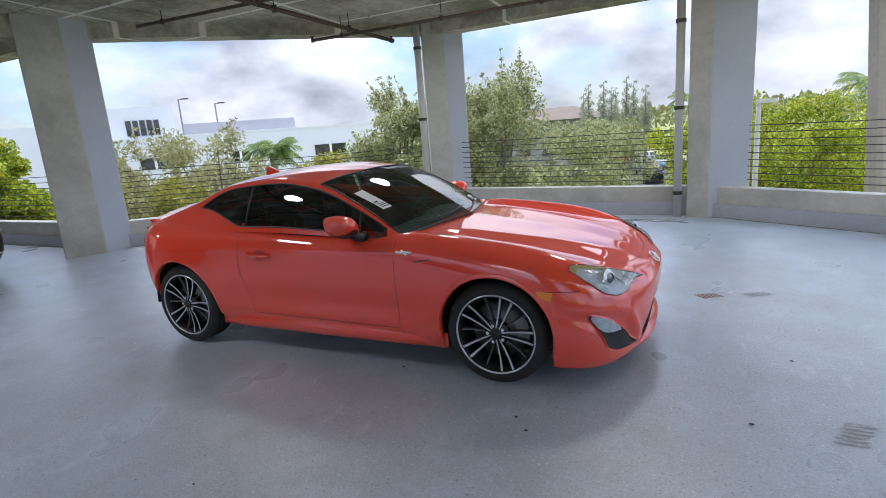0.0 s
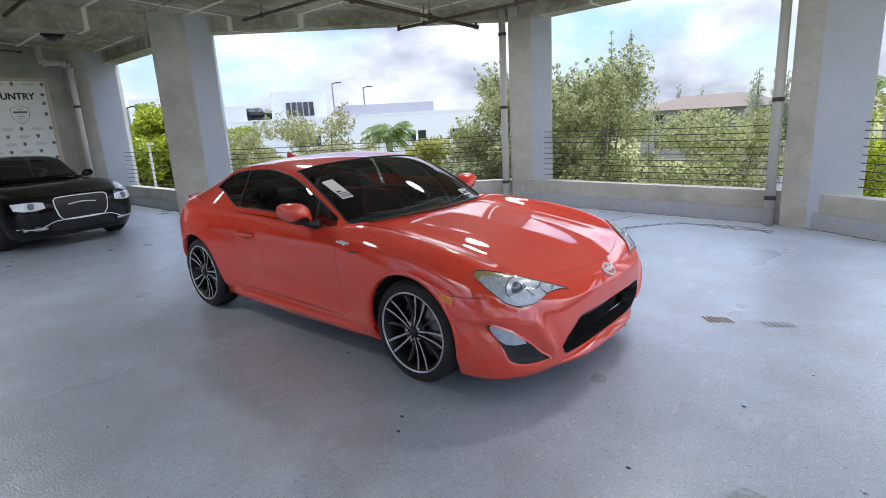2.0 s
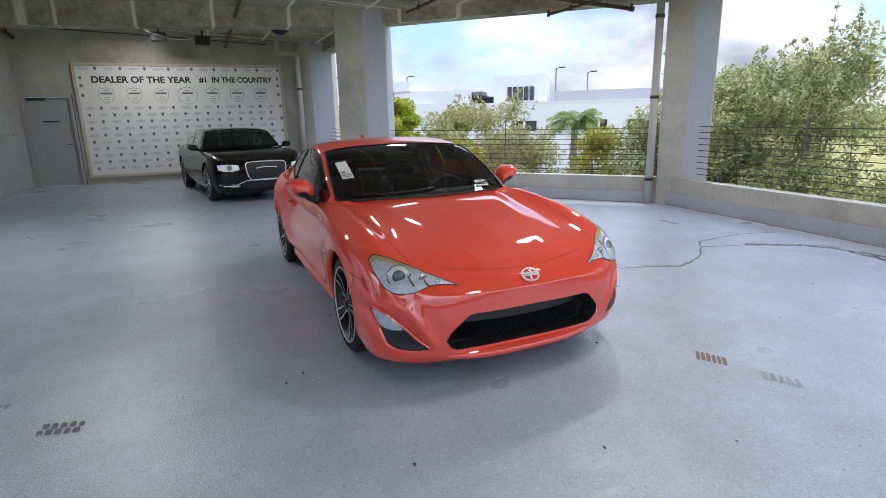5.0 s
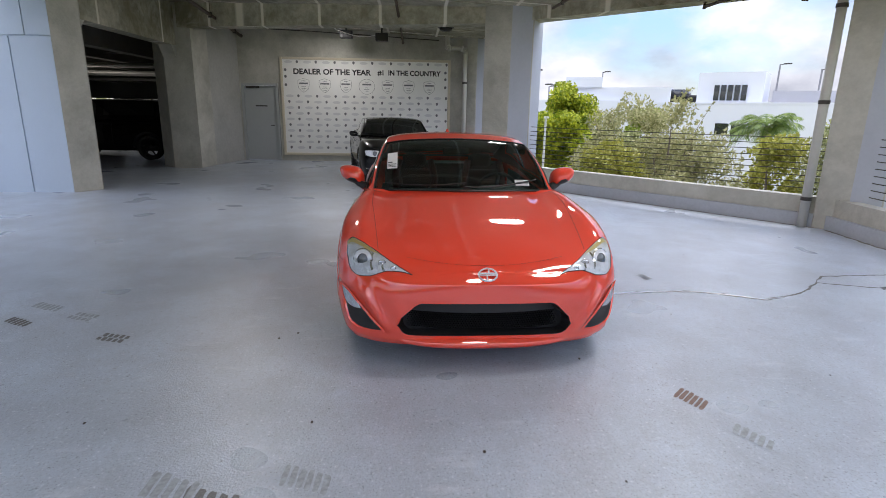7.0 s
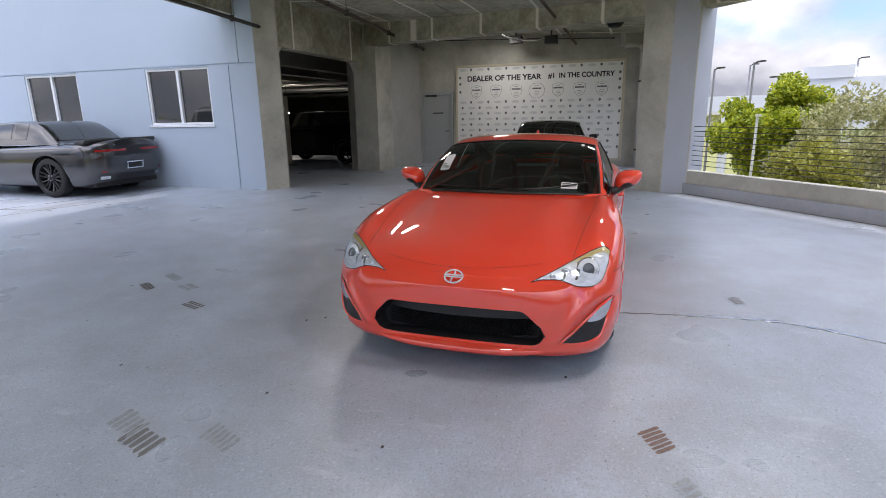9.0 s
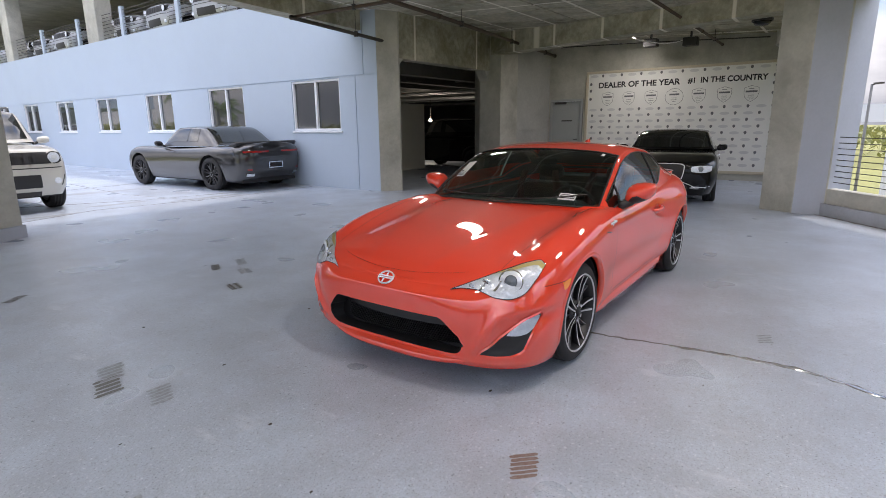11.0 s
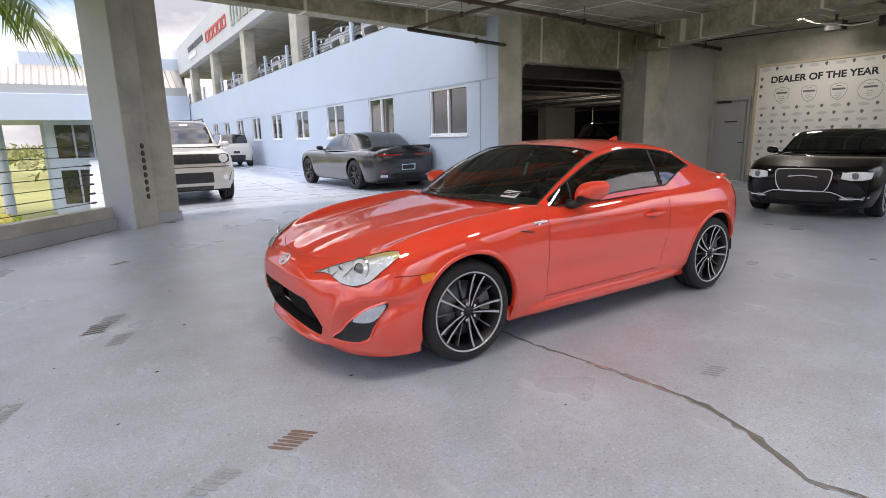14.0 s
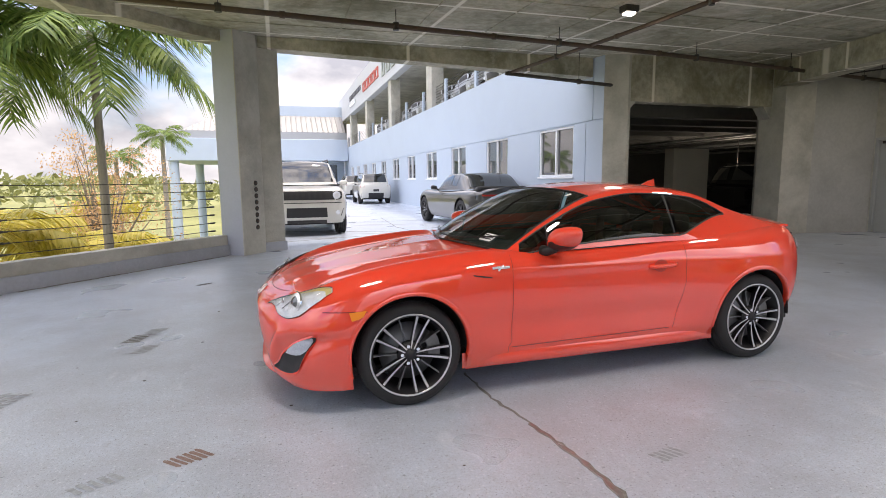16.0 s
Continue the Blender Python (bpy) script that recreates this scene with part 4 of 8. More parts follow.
    ring = [Vector((p.x, p.y, p.z)) for p in edge_low] + [Vector((p.x, -p.y, p.z)) for p in edge_low[::-1]] + [Vector((p.x, -p.y, p.z)) for p in edge_high] + [Vector((p.x, p.y, p.z)) for p in edge_high[::-1]]
    a = [bm.verts.new(p) for p in ring]
    b = [bm.verts.new((min(p.x - 0.06, 1.99), p.y * 0.95, 0.285 + (p.z - 0.285) * 0.88)) for p in ring]
    for i in range(len(a)):
        j = (i + 1) % len(a)
        bm.faces.new((a[i], a[j], b[j], b[i]))
    bmesh.ops.remove_doubles(bm, verts=bm.verts, dist=0.001)
    part("mouth_surround", bm, BLACKTRIM, car)
    bm = bmesh.new()
    for i in range(-34, 35):
        for k in range(9):
            y, z = i * 0.0155 + (k % 2) * 0.00775, 0.232 + k * 0.0135
            lo, hi = mouth_edges(y)
            if lo + 0.012 < z < 0.345 and abs(y) < 0.49:
                x = 2.02 - 0.33 * y * y
                pts = [(x, y + 0.0088 * math.cos(math.pi / 6 + math.pi / 3 * q), z + 0.0082 * math.sin(math.pi / 6 + math.pi / 3 * q)) for q in range(6)]
                out = [bm.verts.new(p) for p in pts]
                inn = [bm.verts.new((p[0] - 0.004, y + (p[1] - y) * 0.72, z + (p[2] - z) * 0.72)) for p in pts]
                back = [bm.verts.new((p[0] - 0.02, y + (p[1] - y) * 0.72, z + (p[2] - z) * 0.72)) for p in pts]
                for q in range(6):
                    w = (q + 1) % 6
                    bm.faces.new((out[q], out[w], inn[w], inn[q]))
                    bm.faces.new((inn[q], inn[w], back[w], back[q]))
    tagged(part("grille_mesh", bm, BLACKTRIM, car, "black honeycomb grille mesh"), kind="stuff")
    bm = bmesh.new()
    for y0, y1 in zip(spread(-0.47, 0.47, 24), spread(-0.47, 0.47, 24)[1:]):
        q = [(2.035 - 0.33 * y * y, y, z) for y, z in ((y0, 0.345), (y1, 0.345), (y1, mouth_edges(y1)[1] + 0.01), (y0, mouth_edges(y0)[1] + 0.01))]
        bm.faces.new([bm.verts.new(p) for p in q])
    part("bumper_bar", bm, BLACKTRIM, car, "matt black crash bar panel")
    bm = bmesh.new()
    box(bm, 1.6, 1.95, -0.6, 0.6, 0.2, 0.45)
    part("radiator", bm, CABIN, car)
    # splitter lip under the mouth
    bm = bmesh.new()
    line = [(lay(tree, [(0, y, 0.20)], (-1, 0, 0), 0.0)[0].x - 0.012 * (abs(y) / 0.60) ** 6, y) for y in spread(-0.60, 0.60, 32)]
    fade = lambda y: max(0.0, 1 - (abs(y) / 0.60) ** 3)
    lip = [[bm.verts.new((x - 0.03 * (1 - fade(y)) + dx * fade(y), y, 0.195 + (z - 0.195) * (0.25 + 0.75 * fade(y)))) for dx, z in ((-0.03, 0.216), (0.034, 0.190), (0.040, 0.172), (0.02, 0.148), (-0.09, 0.140))] for x, y in line]
    for p, q in zip(lip, lip[1:]):
        for j in range(4):
            bm.faces.new((p[j], p[j + 1], q[j + 1], q[j]))
    part("splitter", bm, RED, car, smooth=True)

    # lamps at the nose
    for side in (1, -1):
        s = side
        low = [(0.425, 0.572), (0.49, 0.584), (0.56, 0.586), (0.615, 0.572), (0.67, 0.551), (0.73, 0.544), (0.785, 0.566), (0.814, 0.640)]
        high = [(0.427, 0.580), (0.50, 0.614), (0.56, 0.640), (0.62, 0.666), (0.68, 0.690), (0.735, 0.712), (0.785, 0.722), (0.817, 0.700)]
        low, high = fine([(s * y, z + 0.014) for y, z in low]), fine([(s * y, z + 0.006) for y, z in high])
        lamp = part("headlight", decal(tree, (low, high), (-1, 0, 0), 0.004, (1, 2), rows=16), SILVER, car, "clear headlight with a projector lens", True)
        spot = lay(tree, [(0, s * 0.712, 0.640)], (-1, 0, 0), 0.004)[0]
        face = Vector((0.86, s * 0.40, 0.25)).normalized().to_track_quat("Z", "Y").to_matrix().to_4x4()
        for name, r0, r1, h0, h1, mat in (("outer_ring", 0.066, 0.060, 0.003, 0.009, CHROME), ("chrome_ring", 0.056, 0.034, 0.003, 0.011, WHITERING), ("projector", 0.031, 0.003, 0.008, 0.018, LAMPEYE), ("inner_ring", 0.034, 0.030, 0.011, 0.005, GUNMETAL)):
            bm = bmesh.new()
            q0 = [bm.verts.new(spot + face.to_3x3() @ Vector((r0 * math.cos(2 * math.pi * k / 28), r0 * math.sin(2 * math.pi * k / 28), h0))) for k in range(28)]
            q1 = [bm.verts.new(spot + face.to_3x3() @ Vector((r1 * math.cos(2 * math.pi * k / 28), r1 * math.sin(2 * math.pi * k / 28), h1))) for k in range(28)]
            for k in range(28):
                bm.faces.new((q0[k], q0[(k + 1) % 28], q1[(k + 1) % 28], q1[k]))
            if name == "projector":
                bm.faces.new(q1)
            part(name, bm, mat, lamp, smooth=True)
        for y0, z0, wide in ((0.60, 0.632, 0.026), (0.535, 0.612, 0.018)):
            p = lay(tree, [(0, s * y0, z0)], (-1, 0, 0), 0.006)[0]
            bm = bmesh.new()
            bmesh.ops.create_uvsphere(bm, u_segments=12, v_segments=8, radius=wide)
            for v in bm.verts:
                v.co = p + Vector((v.co.x * 0.25, v.co.y, v.co.z * 0.8))
            part("reflector", bm, CHROME, lamp, smooth=True)
        # yellowed upper edge of the cover and the bright bowls behind it
        brow = [(y, z) for y, z in high if abs(y) > 0.60]
        part("yellowed_edge", decal(tree, ([(y, z - 0.020 * min(1, (abs(y) - 0.59) / 0.12)) for y, z in brow], [(y, z - 0.003) for y, z in brow]), (-1, 0, 0), 0.0065, (1, 2), rows=4), AGED, lamp, "yellowed plastic edge", True)
        for y0, z0, tall in ((0.655, 0.634, 0.075), (0.585, 0.618, 0.045)):
            bowl = [(s * (y0 + 0.012 * math.sin(math.pi * k / 8)), z0 - tall / 2 + tall * k / 8) for k in range(9)]
            part("bowl_edge", ribbon(tree, [(0, y, z) for y, z in bowl], (-1, 0, 0), 0.006, 0.0062), CHROME, lamp)
        part("lens", decal(tree, (low, high), (-1, 0, 0), 0.008, (1, 2), dome=0.012, rows=16), LENS, lamp, smooth=True).visible_shadow = False
        rim = low + high[::-1] + low[:1]
        part("lamp_seal", ribbon(tree, [(0, y, z) for y, z in rim], (-1, 0, 0), 0.0022, 0.006), BLACKTRIM, lamp)
        # fog lamp corner
        low = fine([(s * y, z + 0.012) for y, z in ((0.588, 0.230), (0.66, 0.222), (0.73, 0.226), (0.790, 0.252), (0.816, 0.320), (0.832, 0.392), (0.852, 0.462))])
        high = fine([(s * y, z + 0.014) for y, z in ((0.604, 0.254), (0.655, 0.294), (0.695, 0.338), (0.735, 0.378), (0.772, 0.412), (0.81, 0.444), (0.850, 0.466))])
        bezel = part("fog_lamp_bezel", decal(tree, (low, high), (-1, 0, 0), 0.005, (1, 2), rows=20), BLACKTRIM, car, "black plastic fog lamp corner", True)
        low2 = fine([(s * y, z + 0.014) for y, z in ((0.722, 0.348), (0.762, 0.344), (0.80, 0.350), (0.824, 0.378), (0.842, 0.448))], 16)
        high2 = fine([(s * y, z + 0.012) for y, z in ((0.735, 0.374), (0.768, 0.406), (0.80, 0.433), (0.820, 0.447), (0.842, 0.458))], 16)
        part("fog_lamp", decal(tree, (low2, high2), (-1, 0, 0), 0.011, (1, 2), rows=12), SILVER, bezel, "clear lens over a silver reflector", True)
        part("fog_lens", decal(tree, (low2, high2), (-1, 0, 0), 0.014, (1, 2), dome=0.006, rows=12), LENS, bezel, smooth=True).visible_shadow = False
        part("bezel_edge", ribbon(tree, [(0, y, z) for y, z in low + high[::-1] + low[:1]], (-1, 0, 0), 0.006, 0.008), RED, bezel)
        # side marker on the arch edge
        low = [(1.565, 0.572), (1.592, 0.560), (1.628, 0.552)]
        high = [(1.545, 0.606), (1.588, 0.604), (1.640, 0.598)]
        part("side_marker", decal(tree, (low, high), (0, -s, 0), 0.005, (0, 2)), AMBER, car, "amber side marker lamp", True)
        # arch lips, liners
        for a in AXLES:
            bm = bmesh.new()
            pts = [(a - (ARCH + 0.0) * math.cos(k), HUBZ + (ARCH + 0.0) * math.sin(k)) for k in spread(-0.30, math.pi + 0.30, 44)]
            ring = []
            for x, z in pts:
                h = lay(tree, [(a + (x - a) * 1.02, 0, HUBZ + (z - HUBZ) * 1.02)], (0, -s, 0), 0.0)[0]
                if h is None or z < 0.2:
                    continue
                k = s
                inner = Vector((x, h.y, z))
                ring.append([bm.verts.new(Vector((a + (x - a) * 1.075, lay(tree, [(a + (x - a) * 1.075, 0, HUBZ + (z - HUBZ) * 1.075)], (0, -s, 0), 0.001)[0].y if lay(tree, [(a + (x - a) * 1.075, 0, HUBZ + (z - HUBZ) * 1.075)], (0, -s, 0), 0.001)[0] is not None else h.y, HUBZ + (z - HUBZ) * 1.075))), bm.verts.new(Vector((a + (x - a) * 1.03, h.y + k * 0.007, HUBZ + (z - HUBZ) * 1.03))), bm.verts.new(inner + Vector((0, k * 0.003, 0))), bm.verts.new(inner - Vector((0, k * 0.035, 0)))])
            for p, q in zip(ring, ring[1:]):
                for j in range(3):
                    bm.faces.new((p[j], p[j + 1], q[j + 1], q[j]))
            part("arch_lip", bm, RED, car, smooth=True)
            bm = bmesh.new()
            tunnel = [[bm.verts.new((a - ARCH * 1.012 * math.cos(k), s * y, HUBZ + ARCH * 1.012 * math.sin(k))) for y in (0.845, 0.5)] for k in spread(-0.05, math.pi + 0.05, 24)]
            for p, q in zip(tunnel, tunnel[1:]):
                bm.faces.new((p[0], p[1], q[1], q[0]))
            cap = [t[1] for t in tunnel]
            bm.faces.new(cap)
            part("arch_liner", bm, CABIN, car)
        # shut lines
        side_way = (0, -s, 0)
        part("shut_line", ribbon(tree, [(0.64 + (0.02 if z < 0.3 else 0.0), 0, z) for z in spread(0.215, 0.86, 24)], side_way, 0.0014, 0.0012), SEAM, car)
        part("shut_line", ribbon(tree, [(-0.66 + 0.10 * max(0, 0.62 - z) / 0.4, 0, z) for z in spread(0.30, 0.885, 24)], side_way, 0.0014, 0.0012), SEAM, car)
        part("shut_line", ribbon(tree, [(x, 0, 0.295 - 0.01 * x) for x in spread(-0.55, 0.64, 30)], side_way, 0.0022, 0.0012), SEAM, car)
        part("shut_line", ribbon(tree, [(x, 0, 0.600 + 0.02 * (x - 1.56)) for x in spread(1.54, 1.78, 12)], side_way, 0.0022, 0.0012), SEAM, car)
        part("shut_line", ribbon(tree, [(x, s * (0.705 - 0.10 * max(0, x - 1.1)), 0) for x in spread(0.78, 1.86, 30)], (0, 0, -1), 0.0016, 0.0012), SEAM, car)
        # rocker blade
        bm = bmesh.new()
        line = [(x, 0.836 - 0.010 * abs(x) ** 2, 0.186) for x in spread(-0.955, 0.955, 30)]
        blade = []
        for x, y, z in line:
            k = ease((0.955 - abs(x)) / 0.25)
            blade.append([bm.verts.new((x, s * (y + dy * k - 0.012 * (1 - k)), z + dz)) for dy, dz in ((0.000, 0.085), (0.012, 0.060), (0.015, 0.030), (0.004, -0.008), (-0.1, -0.012))])
        for p, q in zip(blade, blade[1:]):
            for j in range(4):
                bm.faces.new((p[j], p[j + 1], q[j + 1], q[j]))
        part("rocker_sill", bm, RED, car, smooth=True)
        # fender badge, vent blade
        bm = bmesh.new()
        p = lay(tree, [(0.72, 0, 0.79)], side_way, 0.004)[0]
        tube(bm, [p + Vector((-0.055, 0, 0.004)), p + Vector((-0.02, 0, 0.002)), p + Vector((0.02, 0, 0.004)), p + Vector((0.055, 0, 0.0))], 0.008, 8)
        tube(bm, [p + Vector((-0.018, 0, 0.014)), p + Vector((0.0, 0, 0.0)), p + Vector((0.018, 0, -0.014))], 0.007, 8)
        part("fender_badge", bm, WHITERING, car, "small chrome fender badge")
        part("fender_vent", decal(tree, ([(0.78, 0.735), (0.84, 0.742), (0.90, 0.755)], [(0.78, 0.741), (0.84, 0.752), (0.905, 0.762)]), side_way, 0.003, (0, 2)), BLACKTRIM, car)
        # tail lamp
        low = [(-1.80, 0.785), (-1.88, 0.760), (-1.95, 0.74), (-2.0, 0.73)]
        high = [(-1.80, 0.80), (-1.88, 0.845), (-1.95, 0.865), (-2.0, 0.87)]
        part("tail_lamp", decal(tree, (low, high), side_way, 0.006, (0, 2), dome=0.006), SILVER, car, "clear and red tail lamp", True)

    # bonnet edge and round badge
    part("shut_line", ribbon(tree, [(2.03 - 0.42 * y * y, y, 0) for y in spread(-0.47, 0.47, 40)], (0, 0, -1), 0.0018, 0.0014), SEAM, car)
    hit, normal, *_ = tree.ray_cast(Vector((3, 0, 0.592)), Vector((-1, 0, 0)))
    low_p, high_p = lay(tree, [(0, 0.02, 0.565), (0, 0.02, 0.618)], (-1, 0, 0), 0.0)
    rise_way = Vector((high_p.x - low_p.x, 0, high_p.z - low_p.z)).normalized()
    up = Vector((rise_way.z, 0, -rise_way.x))
    hit = Vector(((low_p.x + high_p.x) / 2, 0, (low_p.z + high_p.z) / 2)) + up * 0.010
    turn = Matrix((Vector((0, 1, 0)), rise_way, up)).transposed().to_4x4()
    bm = bmesh.new()
    rings = []
    for k in range(32):
        a = 2 * math.pi * k / 32
        d = Vector((math.cos(a) * 1.25, math.sin(a), 0))
        rings.append([bm.verts.new(hit + turn.to_3x3() @ (d * r + Vector((0, 0, h)))) for r, h in ((0.046, 0.0), (0.044, 0.008), (0.039, 0.008), (0.037, 0.002))])
    for k in range(32):
        p, q = rings[k], rings[(k + 1) % 32]
        for j in range(3):
            bm.faces.new((p[j], p[j + 1], q[j + 1], q[j]))
    for a, b in (((-0.048, 0.006), (0.048, 0.006)), ((-0.046, -0.006), (0.046, -0.006)), ((-0.006, -0.036), (-0.006, -0.006)), ((0.006, 0.006), (0.006, 0.036))):
        tube(bm, [hit + turn.to_3x3() @ Vector((*a, 0.009)), hit + turn.to_3x3() @ Vector((*b, 0.009))], 0.0045, 6)
    part("nose_badge", bm, WHITERING, car, "round chrome nose badge")
    # low tail lip
    bm = bmesh.new()
    wing = []
    for y in spread(-0.66, 0.66, 24):
        x0 = -1.90 + 0.16 * (y / 0.66) ** 2
        z0 = 0.962 - 0.02 * (y / 0.66) ** 2
        wing.append([bm.verts.new((x0 + dx, y, z0 + dz)) for dx, dz in ((0.12, -0.012), (0.02, 0.004), (-0.06, 0.012), (-0.07, 0.004), (-0.03, -0.012), (0.05, -0.03))])
    for p, q in zip(wing, wing[1:]):
        for j in range(6):
            bm.faces.new((p[j], p[(j + 1) % 6], q[(j + 1) % 6], q[j]))
    bm.faces.new(wing[0])
    bm.faces.new(wing[-1][::-1])
    part("spoiler", bm, RED, car, smooth=True)

    # ---- cabin ----
    U = (0.0, 0.17, 0.33, 0.46, 0.62, 0.80, 1.0)
    RA = ((0.68, 0.785, 0.825), (0.34, 0.795, 0.862), (-0.06, 0.798, 0.880), (-0.40, 0.798, 0.890), (-0.85, 0.802, 0.895), (-1.25, 0.795, 0.905), (-1.66, 0.745, 0.915))
    RB = ((0.65, 0.765, 0.842), (0.34, 0.770, 0.952), (-0.05, 0.762, 1.025), (-0.38, 0.757, 1.045), (-0.85, 0.748, 1.025), (-1.25, 0.722, 0.985), (-1.66, 0.68, 0.950))
    RC = ((0.64, 0.745, 0.858), (0.33, 0.712, 1.048), (-0.05, 0.655, 1.205), (-0.38, 0.632, 1.248), (-0.85, 0.626, 1.212), (-1.24, 0.632, 1.085), (-1.66, 0.63, 0.965))
    RD = ((0.75, 0.52, 0.885), (0.39, 0.49, 1.090), (0.0, 0.46, 1.255), (-0.38, 0.44, 1.294), (-0.85, 0.44, 1.255), (-1.30, 0.45, 1.110), (-1.76, 0.46, 0.965))
    RE = ((0.84, 0.0, 0.885), (0.43, 0.0, 1.100), (0.02, 0.0, 1.262), (-0.38, 0.0, 1.300), (-0.85, 0.0, 1.262), (-1.32, 0.0, 1.118), (-1.80, 0.0, 0.965))
    rails = [[curve([(u, p[k]) for u, p in zip(U, r)]) for k in range(3)] for r in (RA, RB, RC, RC, RD, RE)]

    def roof(u, t):
        return spline([tuple(f(u) for f in r) for r in rails], t)

    t_low = lambda u: 0.03 if u < 0.56 else 0.03 + (u - 0.56) / 0.185 * 0.20
    t_high = lambda u: 0.385 if u < 0.58 else 0.385 - ((u - 0.58) / 0.165) ** 1.7 * 0.145
    us = sorted(set(spread(0.0, 1.0, 60)) | {0.055, 0.745, 0.318, 0.66, 0.955, 0.035})
    patch = lambda us, lo, hi, n: [[roof(u, t) for t in spread(lo(u) if callable(lo) else lo, hi(u) if callable(hi) else hi, n)] for u in us]
    inside = [u for u in us if 0.055 <= u <= 0.745]
    before, after = [u for u in us if u <= 0.055], [u for u in us if u >= 0.745]
    glass_f = [u for u in us if u <= 0.318]
    glass_r = [u for u in us if 0.66 <= u <= 0.955]
    side_edge = 0.50
    screen_edge = 0.585
    shell = [patch(before, 0, 0.24, 5), patch(after, 0, 0.24, 5), patch(before, 0.24, side_edge, 5), patch(after, 0.24, side_edge, 5),
             patch(inside, 0, t_low, 2), patch(inside, t_high, side_edge, 3), 
             patch([u for u in us if 0.318 <= u <= 0.66], side_edge, 1, 14), patch([u for u in us if u >= 0.955], side_edge, 1, 8),
             patch(glass_r, side_edge, 0.56, 2), patch([u for u in us if u <= 0.318], side_edge, screen_edge, 4)]
    part("roof", skin(shell), RED, car, smooth=True)
    lining = [[[p * 1.0 + Vector((0, -0.012 if p.y > 0.02 else 0, -0.012)) for p in col] for col in g] for g in shell[1:]]
    part("headliner", skin(lining), CABIN, car, "black cabin lining")
    whole = skin([patch(us, 0, 1, 40)])
    cabin_tree = tree_of(whole)
    whole.free()
    out = lambda strips, d: [[[p + Vector((0, 0, 0)) for p in col] for col in s] for s in strips]
    screen = part("windshield", skin([patch(glass_f, screen_edge, 1, 14)]), CARGLASS, car, "dark tinted windshield", True)
    screen.visible_shadow = False
    rear = part("rear_window", skin([patch(glass_r, 0.56, 1, 12)]), DARKGLASS, car, "dark tinted rear window", True)
    rear.visible_shadow = False
    for side in (1, -1):
        for name, us_, mat in (("door_glass", [u for u in inside if u <= 0.535], DARKGLASS), ("quarter_glass", [u for u in inside if u >= 0.535], DARKGLASS)):
            bm = bmesh.new()
            grid = [[bm.verts.new((p.x, p.y * side, p.z)) for p in col] for col in patch(us_, t_low, t_high, 6)]
            for a, b in zip(grid, grid[1:]):
                for j in range(6):
                    bm.faces.new((a[j], b[j], b[j + 1], a[j + 1]))
            part(name, bm, mat, car, "dark tinted side glass", True)
        # black weather strips round the side glass and at the pillar
        for t_edge in (t_low, t_high):
            bm = bmesh.new()
            line = [roof(u, t_edge(u)) for u in inside]
            tube(bm, [(p.x, p.y * side + side * 0.002, p.z) for p in line], 0.0055, 6)
            part("window_trim", bm, STEEL if t_edge is t_low else BLACKTRIM, car)
        bm = bmesh.new()
        tube(bm, [(p.x, p.y * side + side * 0.003, p.z) for p in (roof(0.537, t) for t in spread(0.04, 0.385, 8))], 0.007, 6)
        part("window_trim", bm, BLACKTRIM, car)
        bm = bmesh.new()
        tube(bm, [(p.x, p.y * side + side * 0.002, p.z) for p in (roof(0.16, t) for t in spread(0.04, 0.37, 6))], 0.007, 6)
        part("window_trim", bm, BLACKTRIM, car)
        bm = bmesh.new()
        tube(bm, [(p.x, p.y * side, p.z + 0.002) for p in (roof(u, screen_edge) for u in glass_f)], 0.006, 6)
        part("screen_trim", bm, BLACKTRIM, car)
        # door mirror: a swept shell on a black foot
        bm = bmesh.new()
        rows = []
        for k, (x, wy, hz) in enumerate(((0.415, 0.028, 0.016), (0.402, 0.075, 0.042), (0.370, 0.108, 0.062), (0.325, 0.122, 0.072), (0.285, 0.124, 0.073), (0.265, 0.119, 0.069))):
            row = []
            for j in range(20):
                a = 2 * math.pi * j / 20
                cy, cz = math.cos(a), math.sin(a)
                y = 0.918 + 0.84 * wy * math.copysign(abs(cy) ** 0.75, cy) + 0.016 * cz
                z = 0.962 + 1.0 * hz * math.copysign(abs(cz) ** 0.75, cz) * (1.0 + 0.22 * (0.918 - y) / 0.12) + 0.020 * (y - 0.93) / 0.1
                row.append(bm.verts.new((x - 0.05 * (y - 0.93), side * y, z)))
            rows.append(row)
        for p, q in zip(rows, rows[1:]):
            for j in range(20):
                f = bm.faces.new((p[j], p[(j + 1) % 20], q[(j + 1) % 20], q[j]))
                if 13 <= j <= 16:
                    f.material_index = 1
        bm.faces.new(rows[0])
        mirror = part("door_mirror", bm, [RED, BLACKTRIM], car, "red door mirror with a black lower half", True)
        bm = bmesh.new()
        bm.faces.new([bm.verts.new(v) for v in [(0.271 - 0.05 * (0.918 + 0.094 * math.cos(a) - 0.93), side * (0.918 + 0.094 * math.cos(a)), 0.962 + 0.052 * math.sin(a)) for a in spread(0, 2 * math.pi, 24)[:-1]]])
        part("mirror_glass", bm, CHROME, mirror)
        bm = bmesh.new()
        tube(bm, [(0.40, side * 0.785, 0.872), (0.385, side * 0.82, 0.874), (0.36, side * 0.86, 0.892), (0.345, side * 0.89, 0.925)], [0.036, 0.032, 0.030, 0.034], 10)
        part("mirror_foot", bm, BLACKTRIM, mirror, smooth=True)
